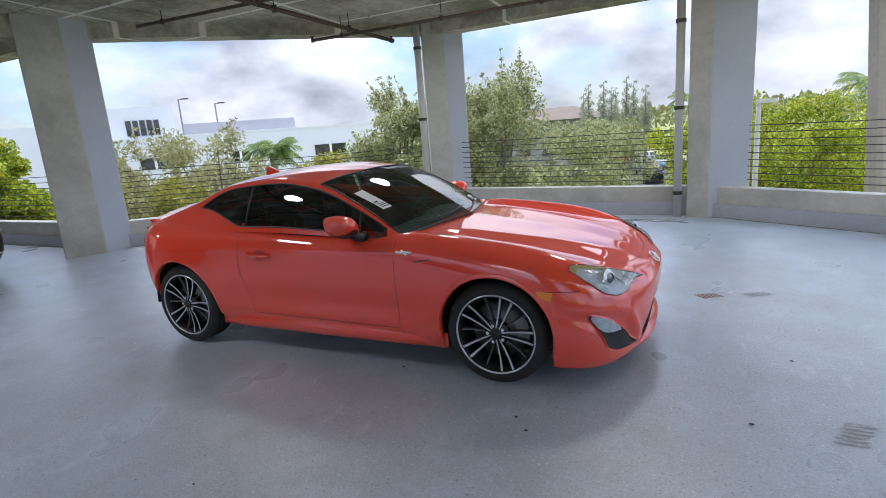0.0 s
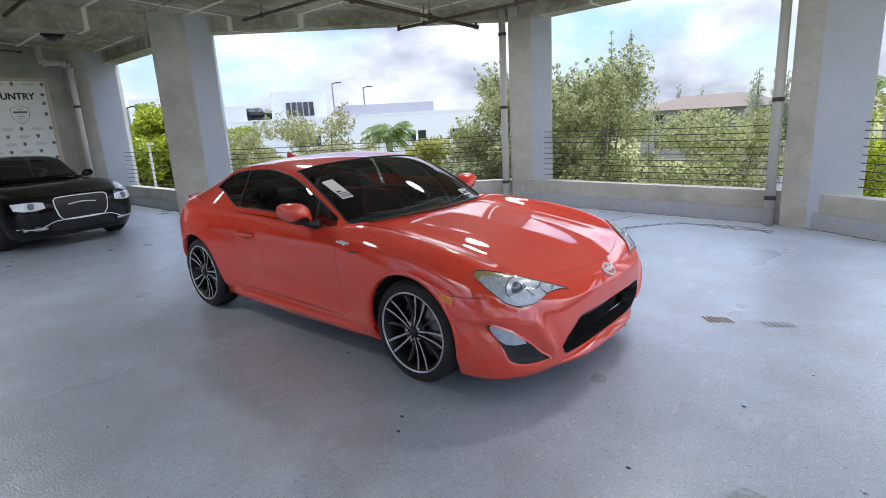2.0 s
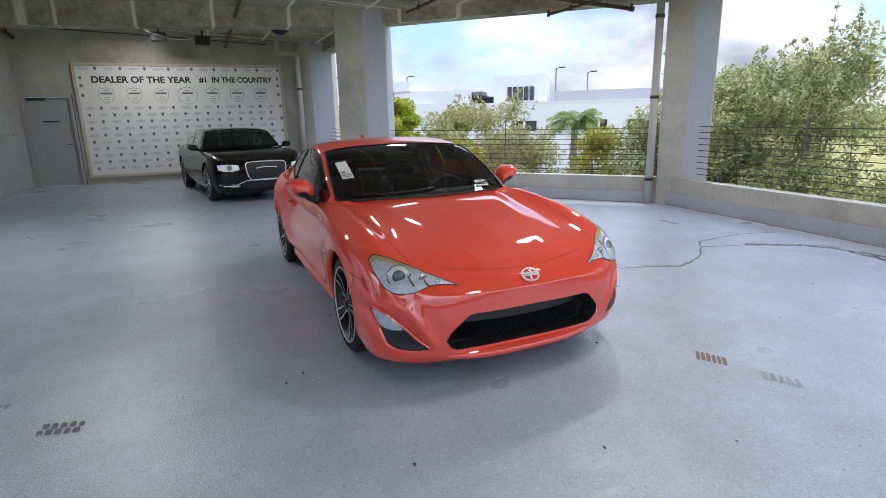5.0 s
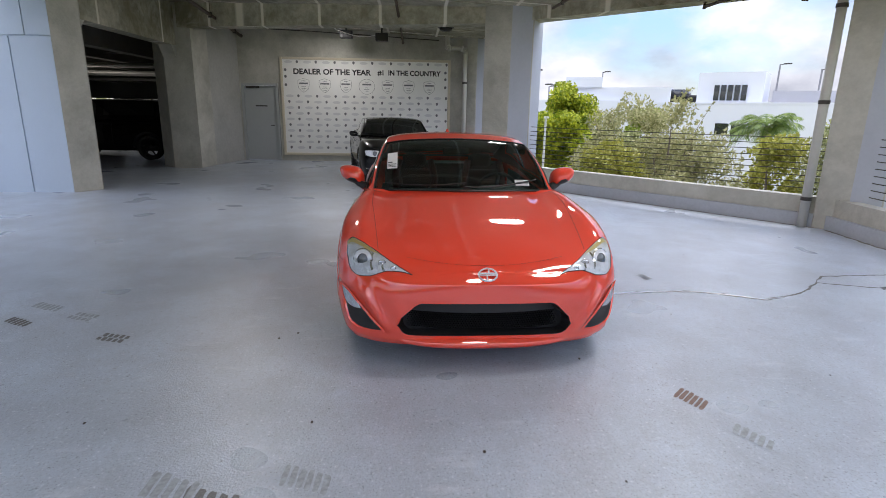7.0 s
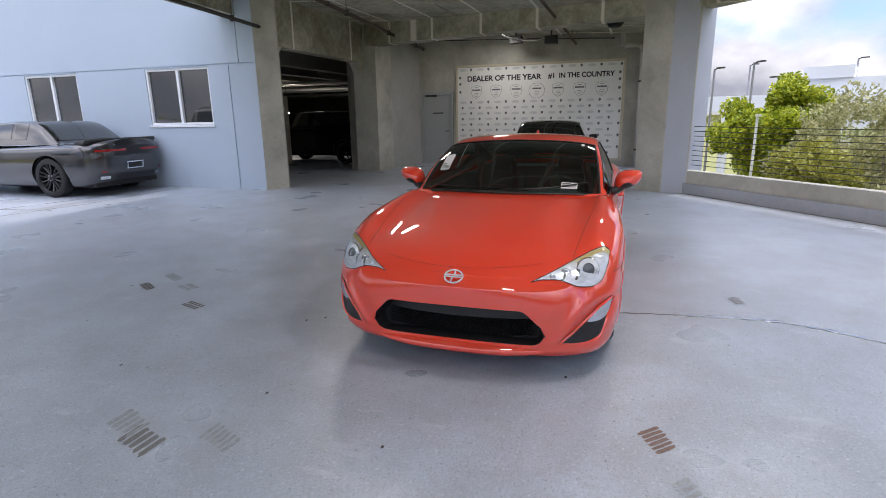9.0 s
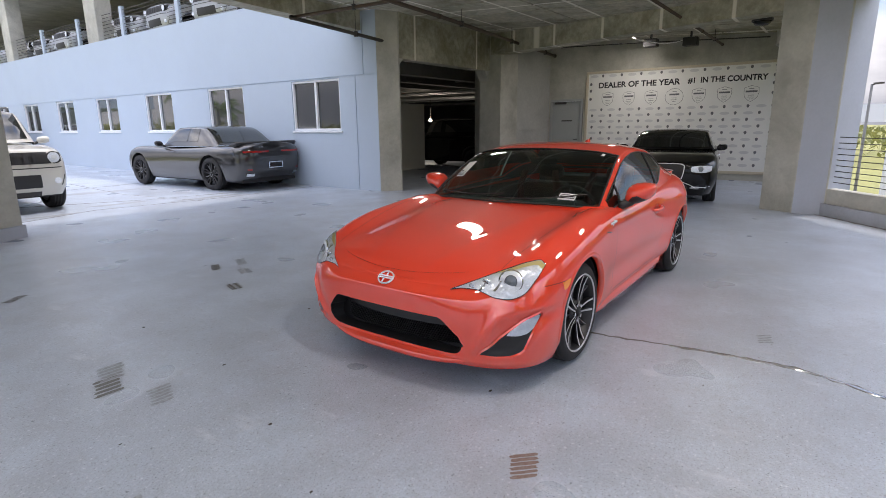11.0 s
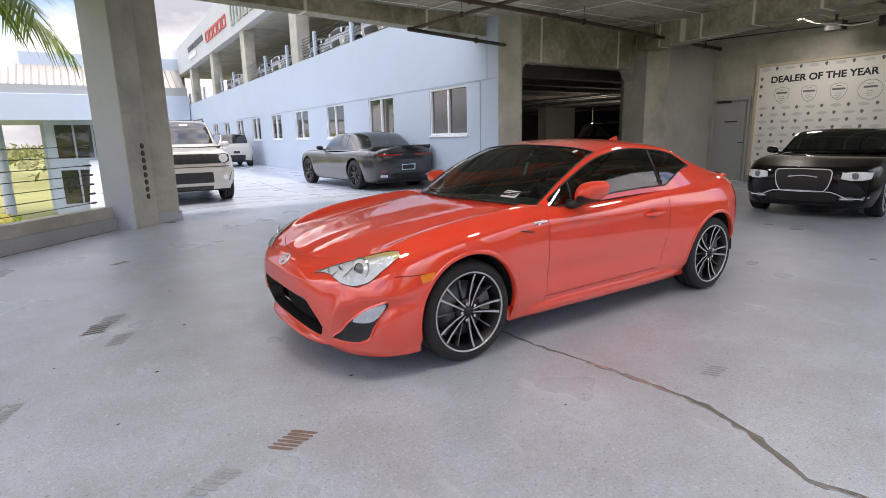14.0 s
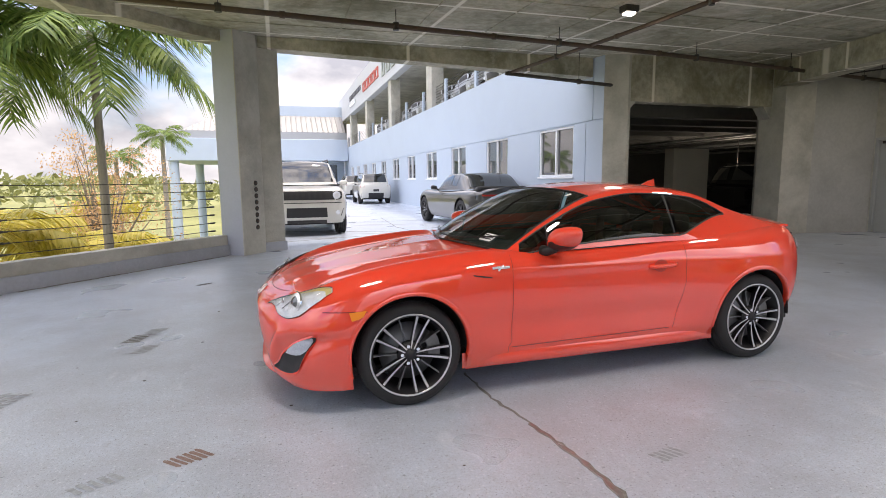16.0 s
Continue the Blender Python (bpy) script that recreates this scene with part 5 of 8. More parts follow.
    # frit bands at the foot and head of the windshield
    for u in (0.004, 0.316):
        bm = bmesh.new()
        line = [roof(u, t) for t in spread(screen_edge, 1, 14)]
        full_line = [Vector((p.x, p.y, p.z)) for p in line] + [Vector((p.x, -p.y, p.z)) for p in line[-2::-1]]
        tube(bm, [p + Vector((0.0, 0, 0.002)) for p in full_line], 0.006, 6)
        part("screen_trim", bm, BLACKTRIM, car)
    bm = bmesh.new()
    cowl = [[bm.verts.new((x, y, z)) for x, z in ((0.60 + 0.22 * (1 - (y / 0.74) ** 2), 0.850), (0.70 + 0.205 * (1 - (y / 0.74) ** 2), 0.846))] for y in spread(-0.70, 0.70, 24)]
    for p, q in zip(cowl, cowl[1:]):
        bm.faces.new((p[0], p[1], q[1], q[0]))
    part("cowl_panel", bm, BLACKTRIM, car, "black plastic cowl at the foot of the screen")
    for y0, y1 in ((-0.60, 0.02), (0.0, 0.62)):
        bm = bmesh.new()
        pts = []
        for k in spread(0, 1, 8):
            y = y0 + (y1 - y0) * k
            h, nrm, *_ = cabin_tree.ray_cast(Vector((0.80 - 0.05 * k - 0.22 * (abs(y) / 0.7) ** 2, y, 2.0)), Vector((0, 0, -1)))
            if h is not None:
                pts.append(h + Vector((0.004, 0, 0.016)))
        tube(bm, pts, 0.005, 6)
        part("wiper", bm, BLACKTRIM, car)
    # red roof fin
    bm = bmesh.new()
    fin = [[bm.verts.new((x, sgn * w, z)) for sgn in (-1, 1)] for x, w, z in ((-0.91, 0.004, 1.245), (-0.96, 0.014, 1.272), (-1.02, 0.012, 1.300), (-1.065, 0.006, 1.312), (-1.085, 0.010, 1.20))]
    foot = [[bm.verts.new((x, sgn * w, z)) for sgn in (-1, 1)] for x, w, z in ((-0.91, 0.006, 1.23), (-0.96, 0.03, 1.222), (-1.02, 0.034, 1.205), (-1.065, 0.028, 1.19), (-1.085, 0.02, 1.18))]
    for k in range(4):
        bm.faces.new((fin[k][0], fin[k][1], fin[k + 1][1], fin[k + 1][0]))
        for g in (0, 1):
            bm.faces.new((fin[k][g], fin[k + 1][g], foot[k + 1][g], foot[k][g]))
    part("roof_fin", bm, RED, car, "red roof antenna fin", True)

    for side in (1, -1):
        bm = bmesh.new()
        box(bm, -1.25, 0.66, min(side * 0.735, side * 0.75), max(side * 0.735, side * 0.75), 0.28, 0.865)
        part("door_card", bm, CABIN, car, "black inner door trim")
    # inside: floor, dash, seats, wheel, mirror, papers on the screen
    bm = bmesh.new()
    box(bm, -1.75, 0.95, -0.74, 0.74, 0.24, 0.30)
    box(bm, -1.80, -1.40, -0.70, 0.70, 0.28, 0.90)
    box(bm, 0.62, 0.95, -0.72, 0.72, 0.28, 0.80)
    part("cabin_tub", bm, CABIN, car)
    bm = bmesh.new()
    dash = [[bm.verts.new((x, y, z)) for x, z in ((0.75, 0.845), (0.55, 0.872 + 0.03 * (abs(y - 0.36) < 0.2)), (0.36, 0.85 + 0.03 * (abs(y - 0.36) < 0.2)), (0.28, 0.76), (0.33, 0.55))] for y in spread(-0.70, 0.70, 20)]
    for p, q in zip(dash, dash[1:]):
        for j in range(4):
            bm.faces.new((p[j], p[j + 1], q[j + 1], q[j]))
    part("dashboard", bm, CABIN, car, smooth=True)
    for y in (-0.36, 0.36):
        bm = bmesh.new()
        box(bm, -0.62, -0.08, y - 0.24, y + 0.24, 0.35, 0.55)
        box(bm, -0.80, -0.58, y - 0.24, y + 0.24, 0.45, 1.0, pose(0.0, 0, 0.0, 0, -8, 0))
        box(bm, -0.88, -0.76, y - 0.13, y + 0.13, 1.0, 1.14, pose(-0.02, 0, 0.03, 0, -8, 0))
        soft(bm, 0.05, 3)
        part("seat", bm, material("seat_cloth", (0.03, 0.026, 0.027), 0.85, grain=0.3, scale=70), car, "black bucket seat with red bolsters", True)
        for d in (-0.20, 0.20):
            bm = bmesh.new()
            tube(bm, [(-0.70, y + d, 0.60), (-0.655, y + d, 0.85), (-0.70, y + d * 0.8, 1.0)], 0.035, 8)
            part("seat_bolster", bm, material("red_leather", (0.07, 0.012, 0.012), 0.6), car, smooth=True)
    bm = bmesh.new()
    tilt = pose(0.18, 0.36, 0.80, 0, -68, 0)
    tube(bm, [tilt @ Vector((0.18 * math.cos(a), 0.18 * math.sin(a), 0)) for a in spread(0, 2 * math.pi, 32)], 0.015, 8)
    for a in (0, math.pi, -math.pi / 2):
        tube(bm, [tilt @ Vector((0, 0, 0.01)), tilt @ Vector((0.17 * math.cos(a + math.pi / 2), 0.17 * math.sin(a + math.pi / 2), 0))], 0.018, 8)
    part("steering_wheel", bm, CABIN, car, smooth=True)
    bm = bmesh.new()
    box(bm, -0.005, 0.02, -0.12, 0.12, 1.115, 1.175)
    soft(bm, 0.01)
    part("inner_mirror", bm, BLACKTRIM, car)
    # papers behind the screen
    def paper(name, u0, u1, y0, y1, bars, label):
        bm = bmesh.new()

        def spot(f, g):
            u, y = u0 + (u1 - u0) * f, y0 + (y1 - y0) * g
            a, b = side_edge, 1.0
            for _ in range(24):
                m = (a + b) / 2
                a, b = (m, b) if roof(u, m).y > abs(y) else (a, m)
            p = roof(u, a)
            return Vector((p.x, math.copysign(p.y, y), p.z)) + Vector((0.004, 0, 0.005))
        grid = [[bm.verts.new(spot(f, g)) for g in spread(0, 1, 4)] for f in spread(0, 1, 4)]
        for p, q in zip(grid, grid[1:]):
            for j in range(4):
                bm.faces.new((p[j], p[j + 1], q[j + 1], q[j]))
        ob = part(name, bm, PAPER, car, label)
        for f0, f1, g0, g1 in bars:
            bm = bmesh.new()
            bm.faces.new([bm.verts.new(spot(f, g) + Vector((0.002, 0, 0.003))) for f, g in ((f0, g0), (f0, g1), (f1, g1), (f1, g0))])
            part("print_bar", bm, INK, ob)
    paper("price_sheet", 0.125, 0.225, -0.615, -0.53, [(0.08, 0.11, 0.1, 0.9), (0.16, 0.19, 0.1, 0.9), (0.24, 0.27, 0.1, 0.9), (0.34, 0.40, 0.1, 0.5)], "white printed paper sheet stuck on the windshield")
    paper("small_label", 0.030, 0.062, 0.43, 0.55, [(0.2, 0.32, 0.06, 0.94), (0.45, 0.57, 0.06, 0.94), (0.7, 0.8, 0.06, 0.6)], "small white printed label low on the windshield")
    paper("round_sticker", 0.285, 0.302, 0.53, 0.555, [], "small white sticker high on the windshield")
    bm = bmesh.new()
    box(bm, -1.5, 1.6, -0.70, 0.70, 0.17, 0.22)
    part("underbody", bm, CABIN, car)
    for a in AXLES:
        for s in (1, -1):
            wheel_part(car, (a, s * 0.765, 0.3125), s, 0.3125, 0.243, 0.205, TYRE, ALLOY, GUNMETAL, 5, pair=0.16, thin=0.0062, turned_by=0.34, flare=0.75, lip=0.007)
    return car


WHITERING = material("bright_lamp_chrome", (0.86, 0.88, 0.92), 0.18, 0.35)
AGED = material("yellowed_lamp_plastic", (0.62, 0.52, 0.22), 0.3, coat=0.6)
LAMPEYE = material("projector_glass", (0.16, 0.18, 0.20), 0.03, 0.0, coat=1.0)
red_coupe()

# ---- other vehicles ----
WINDOW = material("black_car_window", (0.012, 0.014, 0.015), 0.05, coat=1.0)
SMOKEDLAMP = material("smoked_lamp_cover", (0.22, 0.24, 0.27), 0.15, 0.5, coat=1.0)
BLACKPAINT = material("black_car_paint", (0.005, 0.005, 0.006), 0.3, coat=0.75, spec=0.05)
GREYPAINT = material("dark_grey_car_paint", (0.026, 0.026, 0.029), 0.3, 0.4, coat=1.0, coat_ior=1.7)
WHITEPAINT = material("off_white_car_paint", (0.54, 0.525, 0.475), 0.3, coat=1.0)
SILVERPAINT = material("silver_car_paint", (0.42, 0.44, 0.46), 0.3, 0.5, coat=1.0)
REDPAINT = material("red_car_paint", (0.4, 0.02, 0.02), 0.3, coat=1.0)
BLUEPAINT = material("blue_car_paint", (0.04, 0.10, 0.25), 0.3, coat=1.0)


def hull_of(half, front_over, rear_over, wheelbase, sill, belt, hood, nose, tail, bulge=0.03, round_front=3.4, round_rear=4.0, deck=None, flat=0.0):
    """A body from a few sizes: half width, overhangs, wheelbase, and the heights of sill, belt, hood, nose and tail."""
    f, r = wheelbase / 2 + front_over, -wheelbase / 2 - rear_over
    a = wheelbase / 2
    deck = deck or belt
    mid = (sill + belt) / 2
    return Hull(
        nose=[f - 0.12, f - 0.03, f, f - 0.005, f - 0.05, f - 0.06, f - 0.06],
        tail=[r + 0.14, r + 0.03, r, r + 0.01, r + 0.05, r + 0.07, r + 0.07],
        wide=[
            [(r, half - 0.10), (0, half - 0.08), (f, half - 0.09)],
            [(r, half - 0.04), (-a, half - 0.005), (0, half - 0.02), (a, half - 0.005), (f, half - 0.04)],
            [(r, half - 0.02), (-a, half + 0.02), (0, half), (a, half + 0.02), (f, half - 0.02)],
            [(r, half - 0.04), (-a, half + 0.01), (0, half - 0.005), (a, half), (f, half - 0.05)],
            [(r, half - 0.13), (-a, half - 0.07), (0, half - 0.07), (a, half - 0.09), (f, half - 0.16)],
            [(r, half - 0.35), (0, half - 0.30), (f, half - 0.40)],
            [(r, 0.0), (f, 0.0)],
        ],
        high=[
            [(r, sill + 0.10), (r + 0.5, sill), (f - 0.5, sill), (f, sill + 0.02)],
            [(r, sill + 0.2), (0, sill + 0.13), (f, sill + 0.12)],
            [(r, mid + 0.05), (0, mid), (f, mid - 0.06)],
            [(r, tail - 0.10), (0, belt - 0.12), (a, hood - 0.10), (f, nose - 0.08)],
            [(r, tail), (-a, belt + bulge), (0, belt), (a, hood + bulge), (f, nose)],
            [(r, deck), (-a, belt + 0.02), (0, belt), (a, hood + 0.015), (f, nose + 0.012)],
            [(r, deck + 0.01), (-a, belt + 0.03), (0, belt), (a * 0.7, (hood + belt) / 2 + 0.01), (a, hood + 0.025), (f, nose + 0.015)],
        ],
        front=a + 0.06, rear=-a - 0.06, round_front=round_front, round_rear=round_rear,
    )


def vehicle(name, m, label, paint, hull, wheelbase, half, wheel_r, screen, roof_z, belt, pillars, wheel_mats=(None, None), spokes=10, sill=0.2, step=0.09, group="", pair=0.0, tub=None, trim=None, thin=0.02, category="car", lower=None):
    """screen: x of the windshield foot and head, the rear glass head and foot."""
    car = base(name, m, label, category, group)
    arch, hubz = wheel_r + 0.055, wheel_r
    axles = (-wheelbase / 2, wheelbase / 2)
    lo, hi = hull.tail[2], hull.nose[2]
    xs = spread(lo + 0.12, hi - 0.12, int((hi - lo) / step))
    for a in axles:
        xs += [a - arch * math.cos(math.pi * k / 16) for k in range(17)] + [a - arch * 1.01, a + arch * 1.01]
    cs = sorted({round(hull.along(x), 4) for x in xs} | {round(1 + k, 4) for k in spread(0.35, 1.0, 16)} | {round(-k, 4) for k in spread(0.35, 1.0, 16)})
    low_cols, top_cols = [], []
    for c in cs:
        v0 = 0.0
        for a in axles:
            for k in range(40, -1, -1):
                p = hull.at(c, k / 40 * 0.7)
                if math.hypot(p.x - a, p.z - hubz) < arch:
                    p0, p1 = k / 40 * 0.7, (k + 1) / 40 * 0.7
                    for _ in range(12):
                        q = (p0 + p1) / 2
                        w = hull.at(c, q)
                        p0, p1 = (q, p1) if math.hypot(w.x - a, w.z - hubz) < arch else (p0, q)
                    v0 = max(v0, p1)
                    break
        low_cols.append([hull.at(c, v) for v in spread(v0, max(0.72, v0), 14)])
        top_cols.append([hull.at(c, v) for v in spread(max(0.72, v0), 1.0, 8)])
    bm = skin([low_cols, top_cols])
    tree = tree_of(bm)
    part("body", bm, paint, car, smooth=True)
    f0, f1, r1, r0 = screen
    U = (0.0, 0.3, 0.5, 0.7, 1.0)
    inset = lambda k: half - k
    rows = (
        ((f0 - 0.14, inset(0.09), belt - 0.02), (f1, inset(0.09), belt), ((f1 + r1) / 2, inset(0.09), belt), (r1, inset(0.10), belt + 0.01), (r0 + 0.1, inset(0.13), belt)),
        ((f0 - 0.16, inset(0.11), belt + 0.02), (f1 + 0.02, inset(0.16), (belt + roof_z) / 2), ((f1 + r1) / 2, inset(0.16), (belt + roof_z) / 2), (r1 - 0.02, inset(0.17), (belt + roof_z) / 2), (r0 + 0.1, inset(0.15), belt + 0.02)),
        ((f0 - 0.16, inset(0.14), belt + 0.03), (f1, inset(0.27), roof_z - 0.05), ((f1 + r1) / 2, inset(0.26), roof_z - 0.03), (r1, inset(0.27), roof_z - 0.05), (r0 + 0.1, inset(0.19), belt + 0.03)),
        ((f0 - 0.04, inset(0.40), belt + 0.02), (f1 + 0.01, inset(0.46), roof_z - 0.01), ((f1 + r1) / 2, inset(0.45), roof_z + 0.005), (r1 - 0.01, inset(0.46), roof_z - 0.01), (r0 + 0.02, inset(0.42), belt + 0.02)),
        ((f0, 0.0, belt + 0.02), (f1 + 0.02, 0.0, roof_z), ((f1 + r1) / 2, 0.0, roof_z + 0.015), (r1 - 0.02, 0.0, roof_z), (r0, 0.0, belt + 0.02)),
    )
    rails = [[curve([(u, p[k]) for u, p in zip(U, r)]) for k in range(3)] for r in (rows[0], rows[1], rows[2], rows[2], rows[3], rows[4])]
    roof = lambda u, t: spline([tuple(f(u) for f in r) for r in rails], t)
    us = sorted(set(spread(0, 1, 26)) | {0.05, 0.28, 0.72, 0.95} | {u for p in pillars for u in p})
    patch = lambda us, a, b, n: [[roof(u, t) for t in spread(a, b, n)] for u in us]
    part("roof", skin([patch(us, 0, 1, 20)]), paint, car, smooth=True)
    lift = lambda cols, y, z, x: [[p + Vector((x, y, z)) for p in col] for col in cols]
    for nm, u0, u1, dx in (("windshield", 0.03, 0.275, 0.006), ("rear_window", 0.725, 0.96, -0.006)):
        part(nm, skin([lift(patch(spread(u0, u1, 8), 0.635, 1, 8), 0, 0.006, dx)]), WINDOW, car, smooth=True)
    for side in (1, -1):
        for u0, u1 in pillars:
            bm = bmesh.new()
            grid = [[bm.verts.new((p.x, (p.y + 0.005) * side, p.z)) for p in col] for col in patch(spread(u0, u1, 6), 0.06, 0.40, 4)]
            for a, b in zip(grid, grid[1:]):
                for j in range(4):
                    bm.faces.new((a[j], b[j], b[j + 1], a[j + 1]))
            part("side_window", bm, WINDOW, car, smooth=True)
        if trim:
            bm = bmesh.new()
            tube(bm, [(p.x, (p.y + 0.006) * side, p.z) for p in (roof(u, 0.05) for u in spread(pillars[0][0], pillars[-1][1], 12))], 0.009, 6)
            tube(bm, [(p.x, (p.y + 0.006) * side, p.z) for p in (roof(u, 0.41) for u in spread(pillars[0][0], pillars[-1][1], 12))], 0.008, 6)
            part("window_trim", bm, trim, car)
        mx = f0 - 0.22
        bm = bmesh.new()
        bmesh.ops.create_uvsphere(bm, u_segments=14, v_segments=10, radius=1.0)
        for v in bm.verts:
            c = [math.copysign(abs(k) ** 0.7, k) for k in v.co]
            v.co = Vector((mx + (0.055 if c[0] > 0 else 0.03) * c[0], side * (half + 0.045 + 0.10 * c[1]), belt + 0.06 + 0.062 * c[2] + 0.01 * c[1]))
        mirror = part("door_mirror", bm, paint, car, smooth=True)
        bm = bmesh.new()
        tube(bm, [(mx + 0.02, side * (half - 0.12), belt - 0.01), (mx, side * (half - 0.02), belt + 0.03)], [0.03, 0.02], 8)
        part("mirror_foot", bm, BLACKTRIM, mirror, smooth=True)
        for x in (wheelbase * 0.34, -0.12 * wheelbase):
            part("shut_line", ribbon(tree, [(x, 0, z) for z in spread(sill + 0.1, belt - 0.03, 12)], (0, -side, 0), 0.004, 0.002), BLACKTRIM, car)
        bm = bmesh.new()
        p = lay(tree, [(-0.02 * wheelbase, 0, belt - 0.13)], (0, -side, 0), 0.02)[0]
        tube(bm, [p + Vector((-0.09, -side * 0.02, 0)), p + Vector((-0.06, 0, 0)), p + Vector((0.06, 0, 0)), p + Vector((0.09, -side * 0.02, 0))], 0.013, 6)
        part("door_handle", bm, trim or paint, car)
        for a in axles:
            bm = bmesh.new()
            tunnel = [[bm.verts.new((a - arch * math.cos(k), side * y, hubz + arch * math.sin(k))) for y in (half - 0.03, half - 0.35)] for k in spread(-0.05, math.pi + 0.05, 14)]
            for p, q in zip(tunnel, tunnel[1:]):
                bm.faces.new((p[0], p[1], q[1], q[0]))
            bm.faces.new([t[1] for t in tunnel])
            part("arch_liner", bm, CABIN, car)
            if lower:
                bm = bmesh.new()
                ring = []
                for k in spread(-0.2, math.pi + 0.2, 20):
                    h = lay(tree, [(a - arch * 1.04 * math.cos(k), 0, hubz + arch * 1.04 * math.sin(k))], (0, -side, 0), 0.0)[0]
                    if h is not None:
                        y = h.y + side * 0.012
                        ring.append([bm.verts.new((a - arch * s * math.cos(k), y, hubz + arch * s * math.sin(k))) for s in (0.98, 1.14)])
                for p, q in zip(ring, ring[1:]):
                    bm.faces.new((p[0], p[1], q[1], q[0]))
                part("arch_cladding", bm, lower, car)
            wheel_part(car, (a, side * (half - 0.115), hubz), side, wheel_r, wheel_r * 0.74, 0.215, TYRE, wheel_mats[0] or ALLOY, wheel_mats[1] or GUNMETAL, spokes, pair=pair, thin=thin, discs=False)
    bm = bmesh.new()
    box(bm, lo + 0.25, hi - 0.25, -half + 0.2, half - 0.2, sill - 0.02, sill + 0.1)
    part("underbody", bm, CABIN, car)
    return car, tree


def front_patch(tree, low, high, mat, car, name, off=0.006, label="", dome=0.0, way=(-1, 0, 0), both=True):
    for s in (1, -1) if both else (1,):
        part(name, decal(tree, ([(s * y, z) for y, z in low], [(s * y, z) for y, z in high]), way, off, (1, 2), dome), mat, car, label, True)


def outline(tree, pts, mat, car, name, half=0.012, off=0.012, way=(-1, 0, 0), label=""):
    part(name, ribbon(tree, [(0, y, z) for y, z in pts], way, half, off), mat, car, label)


# black sedan beside the banner
sedan, tr = vehicle("sedan", pose(-8.23, -0.91, 0, 0, 0, 9.5) @ Matrix.Scale(0.95, 4), "glossy black four door sedan with a chrome framed grille", BLACKPAINT,
    hull_of(0.95, 0.93, 1.06, 3.05, 0.20, 0.98, 0.95, 0.80, 1.02, deck=1.05, round_front=4.2), 3.05, 0.95, 0.36, (0.86, 0.16, -1.05, -1.75), 1.40, 0.97, ((0.06, 0.46), (0.49, 0.76), (0.79, 0.90)), (CHROME, GUNMETAL), 10, trim=CHROME)
front_patch(tr, [(0.0, 0.445), (0.2, 0.445), (0.30, 0.455), (0.35, 0.53), (0.37, 0.64)], [(0.0, 0.775), (0.2, 0.775), (0.30, 0.77), (0.35, 0.76), (0.378, 0.745)], BLACKTRIM, sedan, "grille", 0.006, "black mesh grille")
g = [(0.0, 0.44), (0.2, 0.44), (0.30, 0.45), (0.35, 0.52), (0.38, 0.64), (0.385, 0.74), (0.35, 0.775), (0.25, 0.782), (0.0, 0.785)]
outline(tr, g + [(-y, z) for y, z in g[::-1]], WHITERING, sedan, "grille_frame", 0.008, 0.016)
outline(tr, [(y, 0.665 + 0.02 * math.cos(y * 8)) for y in spread(-0.2, 0.2, 10)], WHITERING, sedan, "wing_badge", 0.008, 0.022)
front_patch(tr, [(0.50, 0.65), (0.62, 0.625), (0.75, 0.625), (0.84, 0.65)], [(0.51, 0.735), (0.62, 0.75), (0.75, 0.75), (0.85, 0.74)], SILVER, sedan, "headlight", 0.008, "clear headlight")
for s in (1, -1):
    p = lay(tr, [(0, s * 0.66, 0.69)], (-1, 0, 0), 0.012)[0]
    bm = bmesh.new()
    bmesh.ops.create_uvsphere(bm, u_segments=14, v_segments=8, radius=0.05)
    for v in bm.verts:
        v.co = p + Vector((v.co.x * 0.3, v.co.y, v.co.z))
    part("projector", bm, LAMPEYE, sedan, smooth=True)
    outline(tr, [(s * 0.66 + 0.062 * math.cos(k), 0.69 + 0.05 * math.sin(k)) for k in spread(0, 2 * math.pi, 16)], WHITERING, sedan, "lamp_ring", 0.007, 0.014)
    outline(tr, [(s * y, z) for y, z in ((0.515, 0.66), (0.62, 0.637), (0.75, 0.637), (0.83, 0.655))], WHITERING, sedan, "lamp_strip", 0.007, 0.014)
    outline(tr, [(s * y, z) for y, z in ((0.52, 0.345), (0.62, 0.35), (0.77, 0.352))], WHITERING, sedan, "fog_lamp_strip", 0.007, 0.014)
front_patch(tr, [(0.50, 0.325), (0.62, 0.315), (0.78, 0.32)], [(0.50, 0.36), (0.62, 0.385), (0.80, 0.385)], SMOKEDLAMP, sedan, "fog_lamp", 0.008, "chrome framed fog lamps")
front_patch(tr, [(0.0, 0.28), (0.3, 0.28), (0.46, 0.30)], [(0.0, 0.42), (0.3, 0.42), (0.46, 0.38)], BLACKTRIM, sedan, "lower_grille", 0.005)
outline(tr, [(-0.84, 0.37), (-0.6, 0.345), (-0.5, 0.40), (-0.4, 0.44), (-0.2, 0.45), (0.0, 0.452), (0.2, 0.45), (0.4, 0.44), (0.5, 0.40), (0.6, 0.345), (0.84, 0.37)], WHITERING, sedan, "chrome_strip", 0.006, 0.012)

